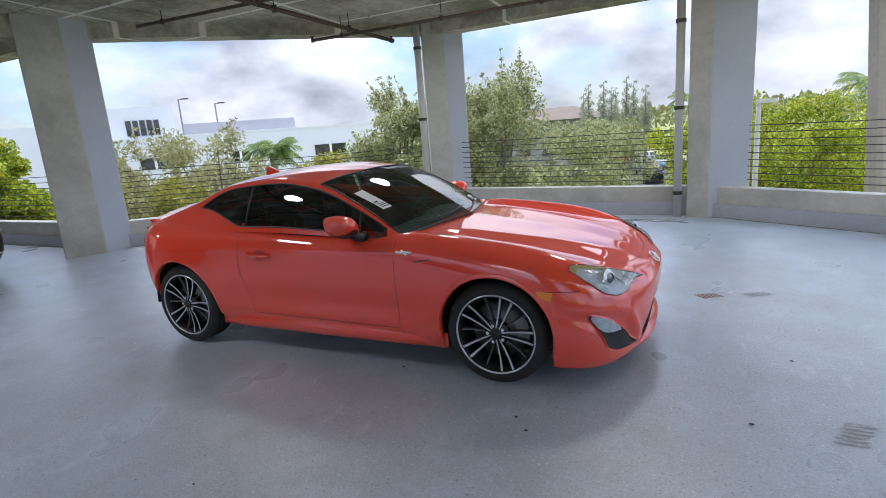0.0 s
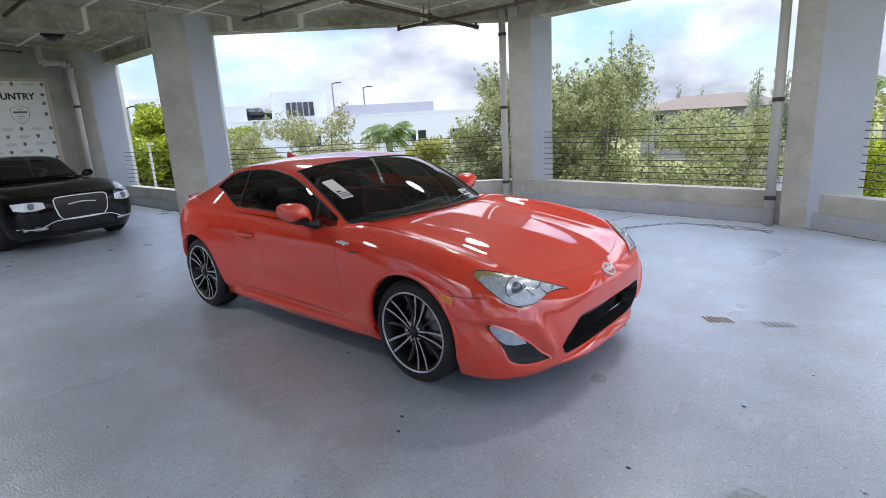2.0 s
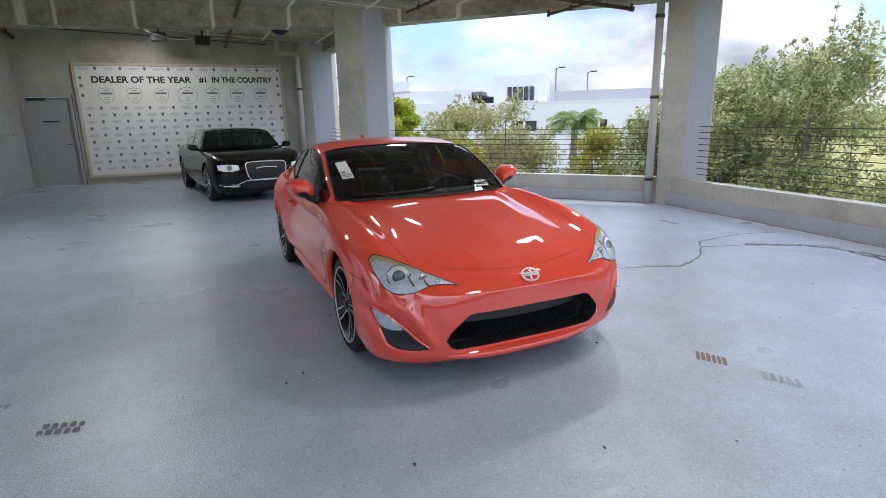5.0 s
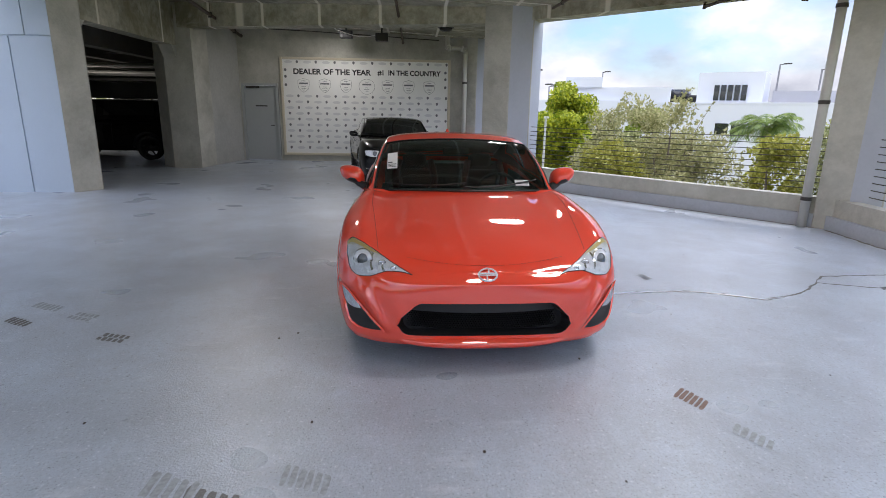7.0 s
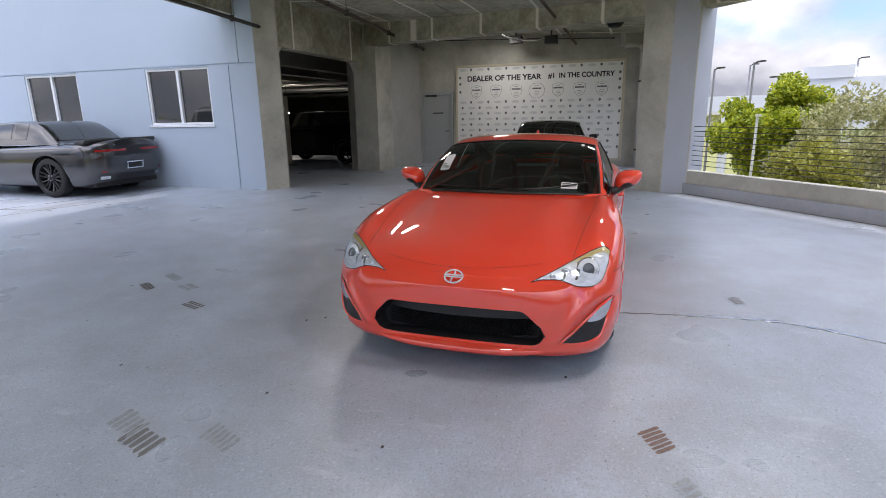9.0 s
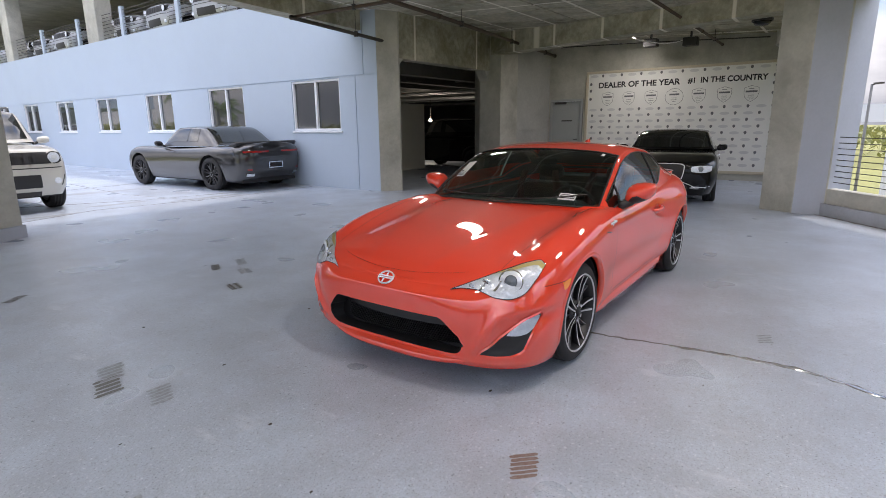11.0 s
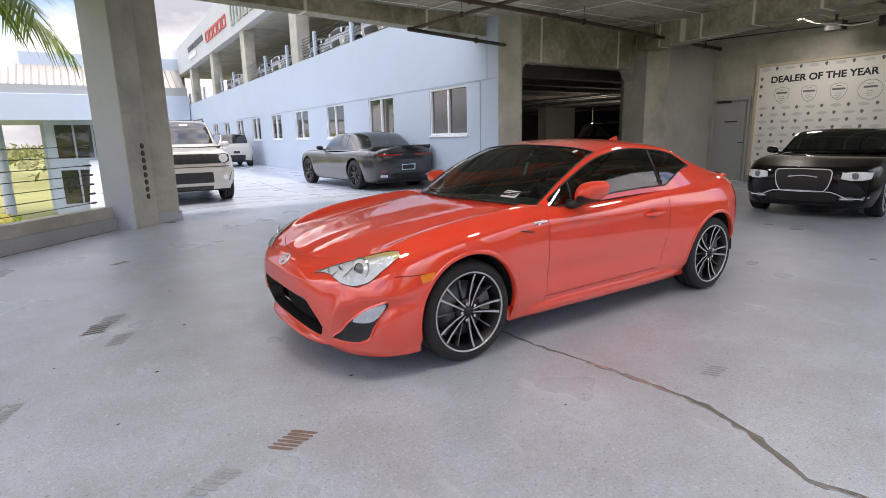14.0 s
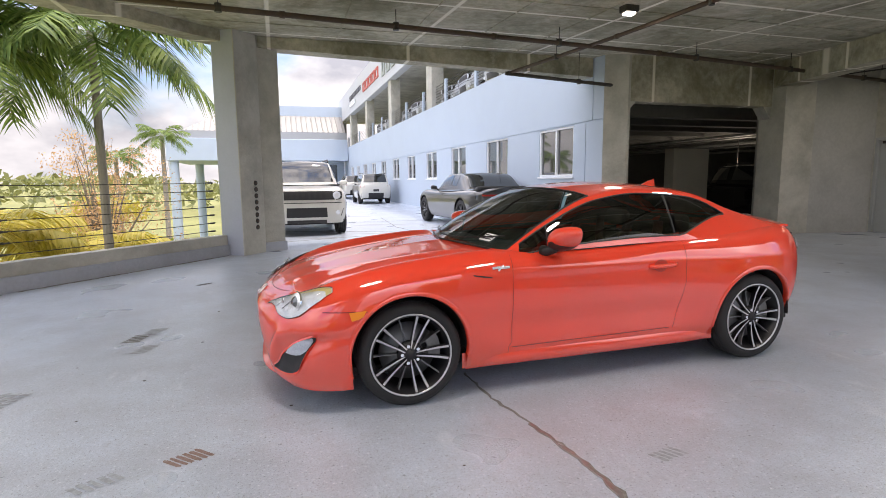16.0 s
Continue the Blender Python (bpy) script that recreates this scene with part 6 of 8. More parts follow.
# dark grey muscle coupe by the office wall
muscle, tr = vehicle("muscle_coupe", pose(-3.66, -11.6, 0, 0, 0, -86.5) @ Matrix.Scale(1.045, 4), "dark grey two door muscle coupe with a black tail spoiler", GREYPAINT,
    hull_of(0.955, 0.95, 1.12, 2.95, 0.22, 0.96, 0.95, 0.80, 1.02, deck=1.08, bulge=0.05, round_rear=5.0), 2.95, 0.955, 0.372, (0.62, -0.05, -1.0, -1.72), 1.44, 0.98, ((0.08, 0.50), (0.53, 0.66)), (GUNMETAL, GUNMETAL), 5, pair=0.16, thin=0.02)
rear = (1, 0, 0)
front_patch(tr, [(0.10, 0.765), (0.4, 0.765), (0.7, 0.765), (0.89, 0.79)], [(0.10, 0.945), (0.4, 0.95), (0.7, 0.95), (0.88, 0.935)], BLACKTRIM, muscle, "tail_lamp", 0.008, "smoked black wide tail lamp", way=rear)
front_patch(tr, [(-0.10, 0.765), (0.10, 0.765)], [(-0.10, 0.945), (0.10, 0.945)], BLACKTRIM, muscle, "tail_panel", 0.006, way=rear, both=False)
outline(tr, [(y, 0.87) for y in spread(0.18, 0.78, 8)], REDLENS, muscle, "lamp_line", 0.02, 0.012, rear)
outline(tr, [(y, 0.87) for y in spread(-0.78, -0.18, 8)], REDLENS, muscle, "lamp_line", 0.02, 0.012, rear)
front_patch(tr, [(-0.2, 0.50), (0.2, 0.50)], [(-0.2, 0.64), (0.2, 0.64)], CHROME, muscle, "plate_frame", 0.012, "chrome number plate frame", way=rear, both=False)
front_patch(tr, [(-0.17, 0.52), (0.17, 0.52)], [(-0.17, 0.62), (0.17, 0.62)], BLACKTRIM, muscle, "plate_bar", 0.018, way=rear, both=False)
front_patch(tr, [(0.0, 0.30), (0.4, 0.30), (0.72, 0.33)], [(0.0, 0.42), (0.4, 0.42), (0.72, 0.40)], BLACKTRIM, muscle, "diffuser", 0.006, way=rear)
front_patch(tr, [(0.55, 0.335), (0.72, 0.34)], [(0.55, 0.395), (0.72, 0.395)], CHROME, muscle, "exhaust_tip", 0.016, "chrome exhaust tip", way=rear)
front_patch(tr, [(0.62, 0.465), (0.72, 0.47)], [(0.62, 0.495), (0.72, 0.495)], REDLENS, muscle, "rear_reflector", 0.008, way=rear)
bm = bmesh.new()
wing = []
for y in spread(-0.84, 0.84, 16):
    x0 = -2.37 + 0.14 * (y / 0.84) ** 2
    wing.append([bm.verts.new((x0 + dx, y, 1.01 + dz)) for dx, dz in ((0.20, -0.02), (0.04, 0.045), (-0.11, 0.085), (-0.13, 0.04), (-0.04, -0.06))])
for p, q in zip(wing, wing[1:]):
    for j in range(5):
        bm.faces.new((p[j], p[(j + 1) % 5], q[(j + 1) % 5], q[j]))
bm.faces.new(wing[0])
bm.faces.new(wing[-1])
part("spoiler", bm, BLACKTRIM, muscle, "black tail spoiler", True)


def boxy_suv(name, m, label, paint, group="", detail=True, category="car"):
    car, tr = vehicle(name, m, label, paint, hull_of(0.90, 0.80, 0.84, 2.57, 0.27, 1.10, 1.08, 1.02, 1.12, bulge=0.02, round_front=5.0, round_rear=6.0, deck=1.15), 2.57, 0.90, 0.345, (0.98, 0.55, -1.55, -1.86), 1.68, 1.10,
        ((0.09, 0.40), (0.43, 0.66), (0.68, 0.80)), (GUNMETAL, GUNMETAL), 5, sill=0.27, group=group, lower=BLACKTRIM, step=0.12, category=category)
    front_patch(tr, [(0.0, 0.80), (0.3, 0.80), (0.52, 0.80), (0.70, 0.80), (0.76, 0.83)], [(0.0, 0.985), (0.3, 0.985), (0.52, 0.985), (0.70, 0.98), (0.77, 0.965)], BLACKTRIM, car, "grille", 0.008, "black seven slot grille")
    if detail:
        for k in range(-3, 4):
            front_patch(tr, [(k * 0.125 - 0.022, 0.825), (k * 0.125 + 0.022, 0.825)], [(k * 0.125 - 0.022, 0.96), (k * 0.125 + 0.022, 0.96)], CABIN, car, "grille_slot", 0.012, both=False)
            outline(tr, [(k * 0.125 - 0.032, z) for z in (0.815, 0.89, 0.97)], GUNMETAL, car, "grille_bar", 0.008, 0.018)
    for s in (1, -1):
        for r, d, mat, nm in ((0.10, 0.012, GUNMETAL, "lamp_ring"), (0.085, 0.024, SILVER, "headlight"), (0.04, 0.036, WHITERING, "bulb_shield")):
            p = lay(tr, [(0, s * 0.635, 0.893)], (-1, 0, 0), d)[0]
            bm = bmesh.new()
            tube(bm, [p - Vector((0.03, 0, 0)), p], r, 20)
            part(nm, bm, mat, car)
        p = lay(tr, [(0, s * 0.66, 0.52)], (-1, 0, 0), 0.01)[0]
        if p is not None:
            bm = bmesh.new()
            tube(bm, [p - Vector((0.03, 0, 0)), p + Vector((0.012, 0, 0))], 0.05, 14)
            part("fog_lamp", bm, SILVER, car)
    front_patch(tr, [(0.0, 0.42), (0.4, 0.42), (0.74, 0.44)], [(0.0, 0.63), (0.4, 0.63), (0.80, 0.61)], BLACKTRIM, car, "lower_bumper", 0.007, "black plastic lower bumper")
    outline(tr, [(y, 0.735) for y in spread(-0.75, 0.75, 12)], BLACKTRIM, car, "bumper_gap", 0.008, 0.008)
    front_patch(tr, [(0.0, 0.275), (0.4, 0.275), (0.78, 0.285)], [(0.0, 0.36), (0.4, 0.36), (0.80, 0.36)], BLACKTRIM, car, "skid_plate", 0.007, "black plastic skid panel")
    front_patch(tr, [(0.0, 0.34), (0.4, 0.34), (0.80, 0.34)], [(0.0, 0.62), (0.4, 0.62), (0.80, 0.62)], BLACKTRIM, car, "rear_bumper", 0.007, way=(1, 0, 0))
    front_patch(tr, [(0.66, 0.92), (0.84, 0.92)], [(0.66, 1.10), (0.82, 1.10)], REDLENS, car, "tail_lamp", 0.012, "square red tail lamp", way=(1, 0, 0))
    front_patch(tr, [(-0.16, 0.70), (0.16, 0.70)], [(-0.16, 0.82), (0.16, 0.82)], INK, car, "plate_bar", 0.012, way=(1, 0, 0), both=False)
    for s in (1, -1):
        bm = bmesh.new()
        tube(bm, [(0.35, s * 0.62, 1.665), (0.28, s * 0.62, 1.72), (-1.35, s * 0.62, 1.72), (-1.42, s * 0.62, 1.665)], 0.018, 8)
        part("roof_rail", bm, BLACKTRIM, car)
    return car


boxy_suv("compact_suv", pose(1.32, -11.5, 0, 0, 0, 90) @ Matrix.Scale(1.09, 4), "off-white boxy compact suv with a black slotted grille", WHITEPAINT)
other = boxy_suv("compact_suv", pose(-3.35, -28.2, 0, 0, 0, -91), "off-white boxy compact suv parked facing away by the office wall", WHITEPAINT, detail=False)
tagged(copy_thing(other, pose(-3.5, -37.5, 0, 0, 0, -90)), "off-white boxy compact suv parked far down the yard")
dark = boxy_suv("suv", pose(-11.85, -9.2, 0, 0, 0, -90), "black suv parked in the dark hall", BLACKPAINT, detail=False)
copy_thing(dark, pose(-19.5, -15.5, 0, 0, 0, 90))
copy_thing(dark, pose(-10.0, -18.5, 0, 0, 0, 0))

# ---- upper parking deck over the office ----
SIGNGREY = material("light_grey_sign_band", (0.55, 0.57, 0.60), 0.6, stain=0.1)
bm = bmesh.new()
box(bm, -22, -5.0, -56, -6.9, 4.0, 4.2)
tagged(mesh_object("floor_upper", bm, CONCRETE), "concrete floor of the upper parking deck", "floor", kind="structure")
bm = bmesh.new()
box(bm, -22, -4.7, -56, -6.9, 7.4, 7.7)
tagged(mesh_object("ceiling_upper", bm, CONCRETE), "concrete slab over the upper parking deck", "ceiling", kind="structure")
bm = bmesh.new()
box(bm, -5.1, -4.65, -56, -6.9, 7.25, 9.6)
soft(bm, 0.02, 1)
tagged(mesh_object("wall_sign_band", bm, SIGNGREY), "pale grey sign band over the upper deck", "wall", kind="structure")
wall_block("wall_upper_back", -22.2, -22.0, -56, -6.9, 4.0, 7.5, CONCRETE, "plain concrete back wall of the upper deck")
for k, y in enumerate((-20.2, -29.0, -38.0, -47.0, -55.0)):
    bm = bmesh.new()
    box(bm, -5.35, -4.78, y - 0.45, y + 0.45, 4.2, 7.4)
    soft(bm, 0.02, 1)
    tagged(mesh_object(f"column_upper_{k + 1}", bm, CONCRETE), "square concrete column on the upper deck", "column", "upper deck columns", "structure")
rail = base("deck_railing", None, "steel cable railing with white posts on the upper deck", "railing")
for y in (-11.0, -14.6, -18.2, -21.8, -25.4, -32.6, -36.2, -43.0, -50.0):
    bm = bmesh.new()
    box(bm, -5.02, -4.92, y - 0.09, y + 0.09, 4.5, 5.5)
    part("post", bm, WHITEWALL, rail)
for k in range(8):
    bm = bmesh.new()
    tube(bm, [(-4.98, -52, 4.62 + 0.11 * k), (-4.98, -7.2, 4.62 + 0.11 * k)], 0.010, 5)
    part("cable", bm, STEEL, rail)
# sign shapes on the band: plain marks in the colours of the letters
sign = base("sign_marks", None, "raised dealer sign marks in grey and red on the band", "sign")
def sign_bar(y0, y1, z0, z1, mat):
    bm = bmesh.new()
    box(bm, -4.65, -4.58, y0, y1, z0, z1)
    soft(bm, 0.03, 1)
    part("mark", bm, mat, sign)
SIGNRED = material("sign_red", (0.55, 0.12, 0.09), 0.5)
SIGNBLACK = material("sign_dark", (0.08, 0.08, 0.09), 0.5)
SIGNOLIVE = material("sign_grey_green", (0.30, 0.33, 0.29), 0.5)
for k in range(8):
    sign_bar(-46.0 + k * 0.85, -45.45 + k * 0.85, 8.35, 8.75, SIGNBLACK)
sign_bar(-46.0, -42.5, 7.75, 8.15, SILVER)
def sign_ring(y0, y1, z0, z1, wide, mat):
    """An open raised mark: four strokes round a gap."""
    bm = bmesh.new()
    for a, b, c, d in ((y0, y1, z0, z0 + wide), (y0, y1, z1 - wide, z1), (y0, y0 + wide, z0 + wide, z1 - wide), (y1 - wide, y1, z0 + wide, z1 - wide)):
        box(bm, -4.65, -4.58, a, b, c, d)
    part("mark", bm, mat, sign)


for k in range(5):
    sign_ring(-38.2 + k * 1.35, -37.15 + k * 1.35, 7.98, 8.66, 0.13, SIGNRED)
for k, (w, h) in enumerate(((0.9, 1.3), (1.0, 1.0), (1.0, 1.0), (1.0, 1.25))):
    sign_ring(-30.4 + k * 1.4, -30.4 + k * 1.4 + w, 7.75, 7.75 + h, 0.22, SIGNOLIVE)
bm = bmesh.new()
tube(bm, [(-4.66, -23.6, 8.35), (-4.56, -23.6, 8.35)], 0.75, 24)
part("mark", bm, SIGNBLACK, sign)
bm = bmesh.new()
tube(bm, [(-4.60, -23.6, 8.35), (-4.54, -23.6, 8.35)], 0.55, 24)
part("mark", bm, SILVER, sign)
# suvs on the upper deck
tall = boxy_suv("large_suv", pose(-7.0, -13.2, 4.2, 0, 0, 4), "silver suv parked at the edge of the upper deck", SILVERPAINT, "suvs on the upper deck", category="car")
for k, (y, a) in enumerate(((-15.9, -3), (-18.6, 2), (-23.6, 0), (-26.4, 3), (-31.8, -2), (-34.6, 1))):
    copy_thing(tall, pose(-7.0 - 0.15 * (k % 2), y, 4.2, 0, 0, a))

# ---- showroom at the end of the yard ----
show = base("showroom", None, "white showroom building with a ribbed metal roof", "building")
bm = bmesh.new()
box(bm, -4.7, 11.2, -62, -49, 3.2, 5.2)
soft(bm, 0.03, 1)
part("fascia", bm, WHITEWALL, show)
bm = bmesh.new()
ROOFMETAL = material("pale_ribbed_metal", (0.36, 0.34, 0.31), 0.5, 0.3, stain=0.15)
a = [bm.verts.new(p) for p in ((-4.6, -49.6, 5.9), (9.9, -49.6, 5.9), (9.9, -61.5, 5.9), (-4.6, -61.5, 5.9))]
b = [bm.verts.new(p) for p in ((-4.6, -52.6, 7.7), (7.1, -52.6, 7.7), (7.1, -60, 7.7), (-4.6, -60, 7.7))]
for i in range(4):
    j = (i + 1) % 4
    bm.faces.new((a[i], a[j], b[j], b[i]))
bm.faces.new(b)
roofo = part("roof", bm, ROOFMETAL, show)
for k in range(30):
    x = -4.4 + k * 0.48
    top = min(1.0, (9.9 - x) / 2.8)
    bm = bmesh.new()
    tube(bm, [(x, -49.58, 5.93), (x, -49.6 - 3.0 * top, 5.93 + 1.8 * top)], 0.05, 4)
    part("seam_rib", bm, ROOFMETAL, roofo)
bm = bmesh.new()
box(bm, -4.7, 9.95, -62, -49.5, 5.2, 5.9)
part("roof_skirt", bm, material("dull_zinc", (0.34, 0.35, 0.36), 0.6), show)
bm = bmesh.new()
box(bm, -4.7, 6.9, -60, -52.7, 7.7, 8.7)
part("roof_parapet", bm, WHITEWALL, show)
for x, y in ((10.72, -49.6), (9.9, -60.0), (6.3, -60.0)):
    bm = bmesh.new()
    tube(bm, [(x, y, -5), (x, y, 3.2)], 0.42, 20)
    part("pillar", bm, WHITEWALL, show)
bm = bmesh.new()
box(bm, -4.7, 6.0, -61.5, -52.0, -5, 3.2)
part("wall", bm, WHITEWALL, show)
for x0 in spread(-4.0, 5.4, 7)[:-1]:
    for z0, z1 in ((0.2, 2.9), (-3.6, -0.8)):
        bm = bmesh.new()
        box(bm, x0 + 0.06, x0 + 1.25, -52.03, -51.96, z0, z1)
        part("window", bm, PANE, show)

# ---- far white garage building with its roof block ----
FARWHITE = material("far_white_stucco", (0.66, 0.68, 0.74), 0.8, stain=0.1, stain_scale=0.1)
FARGREY = material("far_grey_roof", (0.36, 0.36, 0.38), 0.8, stain=0.2, stain_scale=0.2)
far = base("garage_building", None, "long white flat roofed building across the lot", "building")


def far_at(x, y):
    """Plan of the far building, drawn in towards the deck."""
    return Vector((2.8 + (x - 3.5) * 0.56, -1.7 + (y + 0.5) * 0.56))


def far_z(z):
    return z if z <= -5 else 1.48 + (z - 1.48) * 0.56


def far_block(name, a, b, deep, z0, z1, mat):
    a, b, deep, z0, z1 = far_at(*a), far_at(*b), deep * 0.56, far_z(z0), far_z(z1)
    d = (b - a).normalized()
    n = Vector((-d.y, d.x))
    n = n if n.dot(a) > 0 else -n
    bm = bmesh.new()
    prism(bm, [a, b, b + n * deep, a + n * deep], z0, z1)
    return part(name, bm, mat, far)


far_block("wing", (-70.5, 3.0), (-64.5, 30.0), 20, 1.4, 3.3, FARWHITE)
far_block("wing", (-69.0, 22.0), (-62.0, 34.5), 14, -5, 5.0, FARWHITE)
far_block("wing", (-66.0, 29.5), (-38.0, 59.5), 16, -5, 2.9, FARWHITE)
far_block("roof_block", (-60.6, 37.3), (-56.2, 43.0), 8, 2.9, 6.7, FARWHITE)
far_block("roof_deck", (-56.3, 44.2), (-47.0, 54.2), 10, 2.9, 4.5, FARGREY)
far_block("roof_house", (-67.6, 22.5), (-66.0, 27.0), 6, 5.0, 6.3, FARWHITE)
far_block("wall_cap", (-66.05, 29.4), (-37.9, 59.55), 0.5, 2.9, 3.15, FARWHITE)
for a, b in ((0.30, 0.38), (0.55, 0.60), (0.66, 0.72), (0.80, 0.90)):
    p, q = far_at(-66.0, 29.5), far_at(-38.0, 59.5)
    d = (q - p).normalized()
    n = Vector((d.y, -d.x))
    n = n if n.dot(p) < 0 else -n
    s, e = p + (q - p) * a + n * 0.05, p + (q - p) * b + n * 0.05
    bm = bmesh.new()
    prism(bm, [s, e, e - n * 0.3, s - n * 0.3], far_z(-0.6), far_z(0.7))
    part("window", bm, PANE, far)
    m = (s + e) / 2
    bm = bmesh.new()
    prism(bm, [m - d * 0.08 + n * 0.04, m + d * 0.08 + n * 0.04, m + d * 0.08, m - d * 0.08], far_z(-0.6), far_z(0.7))
    part("mullion", bm, WINFRAME, far)
for k in range(5):
    p = far_at(-59.2, 39.0) + Vector((4.4, 5.7)).normalized() * (0.42 * k)
    n = Vector((0.79, -0.61)) * 0.06
    d = Vector((4.4, 5.7)).normalized() * 0.16
    bm = bmesh.new()
    prism(bm, [p - d + n, p + d + n, p + d - n, p - d - n], far_z(3.4), far_z(5.2))
    part("window", bm, PANE, far)
for k in range(5):
    x, y = far_at(-70 + 1.2 * k, 6.0 + 4.5 * k)
    bm = bmesh.new()
    tube(bm, [(x, y, -5), (x, y, far_z(1.4))], 0.28, 8)
    part("pillar", bm, FARWHITE, far)
# cars on its roof
boxy_suv("far_suv", pose(*far_at(-63.4, 36.8), far_z(2.9), 0, 0, 52) @ Matrix.Scale(0.62, 4), "dark suv parked on a far roof", BLACKPAINT, "far parked cars", detail=False)


def lamp_post(x, y, z0, z1, two=False):
    post = base("lamp_post", pose(x, y, z0, 0, 0, 30), "slim grey parking lot lamp post", "lamp post", "parking lot lamps")
    h = z1 - z0
    bm = bmesh.new()
    tube(bm, [(0, 0, 0), (0, 0, h)], [0.08, 0.055], 8)
    part("pole", bm, material("grey_pole", (0.25, 0.25, 0.26), 0.5, 0.3), post)
    for s in (1, -1) if two else (1,):
        bm = bmesh.new()
        tube(bm, [(0, 0, h - 0.05), (s * 0.28, 0, h)], 0.03, 6)
        box(bm, min(s * 0.25, s * 0.72), max(s * 0.25, s * 0.72), -0.10, 0.10, h - 0.03, h + 0.05)
        part("lamp_head", bm, STEEL, post)
    return post


for x, y, z in ((-54.8, 7.6, 4.6), (-54.4, 10.2, 5.1), (-54.2, 11.6, 5.6), (-53.5, 14.9, 6.0), (-52.9, 17.2, 4.6), (-73.4, 18.0, 7.2), (-72.4, 21.4, 5.3), (-59.3, 46.6, 7.8), (-56.6, 50.0, 7.1), (-75, 30, 7.6)):
    lamp_post(*far_at(x, y), -5, far_z(z), abs(y - 17.2) < 0.1)
for x, y, z in ((3.3, 9.0, 1.55), (-19.5, 5.55, 1.3), (-5.5, 62, 0.6), (-7.0, 60, 0.7), (-8.3, 57, 0.6), (0.4, 50, 1.0)):
    post = base("slim_post", pose(x, y, -5.0), "slim white lamp post among the trees", "lamp post", "white lamp posts")
    bm = bmesh.new()
    tube(bm, [(0, 0, 0), (0, 0, z + 5)], [0.07, 0.045], 8)
    part("pole", bm, WHITEPIPE, post)
    bm = bmesh.new()
    box(bm, -0.05, 0.32, -0.07, 0.07, z + 4.98, z + 5.06)
    part("lamp_head", bm, WHITEPIPE, post)

# far house with a tiled roof
TILE = material("brown_roof_tiles", (0.17, 0.13, 0.10), 0.85, grain=0.3, scale=2.0, stain=0.2)
house = base("tiled_house", None, "far grey-brown apartment house with a brown hip roof", "building")
bm = bmesh.new()
box(bm, -27, -11.5, 74, 86, -5, 1.5)
part("wall", bm, material("tan_stucco", (0.24, 0.25, 0.25), 0.85, stain=0.15, stain_scale=0.2), house)
bm = bmesh.new()
a = [bm.verts.new(p) for p in ((-28, 73, 1.5), (-10.7, 73, 1.5), (-10.7, 87, 1.5), (-28, 87, 1.5))]
b = [bm.verts.new(p) for p in ((-23, 79, 3.3), (-15.5, 79, 3.3), (-15.5, 81, 3.3), (-23, 81, 3.3))]
for i in range(4):
    j = (i + 1) % 4
    bm.faces.new((a[i], a[j], b[j], b[i]))
bm.faces.new(b)
part("roof", bm, TILE, house)
for x in (-25, -22, -19, -16, -13):
    for z in (-3.5, -0.6):
        bm = bmesh.new()
        box(bm, x, x + 1.2, 73.9, 74.05, z, z + 1.5)
        part("window", bm, PANE, house)

# parking lot in the distance
bm = bmesh.new()
prism(bm, [(-14, 44), (6, 40), (10, 72), (-12, 80)], -5.0, -4.99)
tagged(mesh_object("road", bm, material("asphalt", (0.10, 0.10, 0.105), 0.9, grain=0.3, scale=3)), "grey asphalt parking lot", "road", kind="structure")
for k, (x, y, a, mat, word) in enumerate(((-6.5, 68, 20, REDPAINT, "red"), (-3.6, 60, 15, BLUEPAINT, "blue"), (-1.6, 64, 15, SILVERPAINT, "silver"), (-8.8, 62, 20, WHITEPAINT, "white"), (-4.4, 71, 20, SILVERPAINT, "silver"), (-2.2, 51.5, 100, BLACKPAINT, "black"))):
    sample2 = boxy_suv("far_car", pose(x, y, -4.99, 0, 0, a), word + " car parked on the distant lot", mat, "far parked cars", detail=False) if k < 1 else copy_thing(sample2, pose(x, y, -4.99, 0, 0, a))
    if k:
        for o in sample2.children_recursive:
            if o.name.startswith(("body", "roof")) and not o.name.startswith("roof_rail"):
                o.data = o.data.copy()
                o.data.materials[0] = mat
        tagged(sample2, word + " car parked on the distant lot")

# ---- plants ----
def leaf_material(name, colour, other, through=0.25):
    m = bpy.data.materials.new(name)
    m.use_nodes = True
    nd, ln = m.node_tree.nodes, m.node_tree.links
    b = nd["Principled BSDF"]
    info = nd.new("ShaderNodeNewGeometry")
    ramp = nd.new("ShaderNodeValToRGB")
    ramp.color_ramp.elements[0].color, ramp.color_ramp.elements[1].color = (*colour, 1), (*other, 1)
    ln.new(info.outputs["Random Per Island"], ramp.inputs["Fac"])
    ln.new(ramp.outputs["Color"], b.inputs["Base Color"])
    b.inputs["Roughness"].default_value = 0.55
    glowthrough = nd.new("ShaderNodeBsdfTranslucent")
    mix = nd.new("ShaderNodeMixShader")
    mix.inputs["Fac"].default_value = through
    ln.new(ramp.outputs["Color"], glowthrough.inputs["Color"])
    ln.new(b.outputs["BSDF"], mix.inputs[1])
    ln.new(glowthrough.outputs["BSDF"], mix.inputs[2])
    ln.new(mix.outputs["Shader"], nd["Material Output"].inputs["Surface"])
    return m


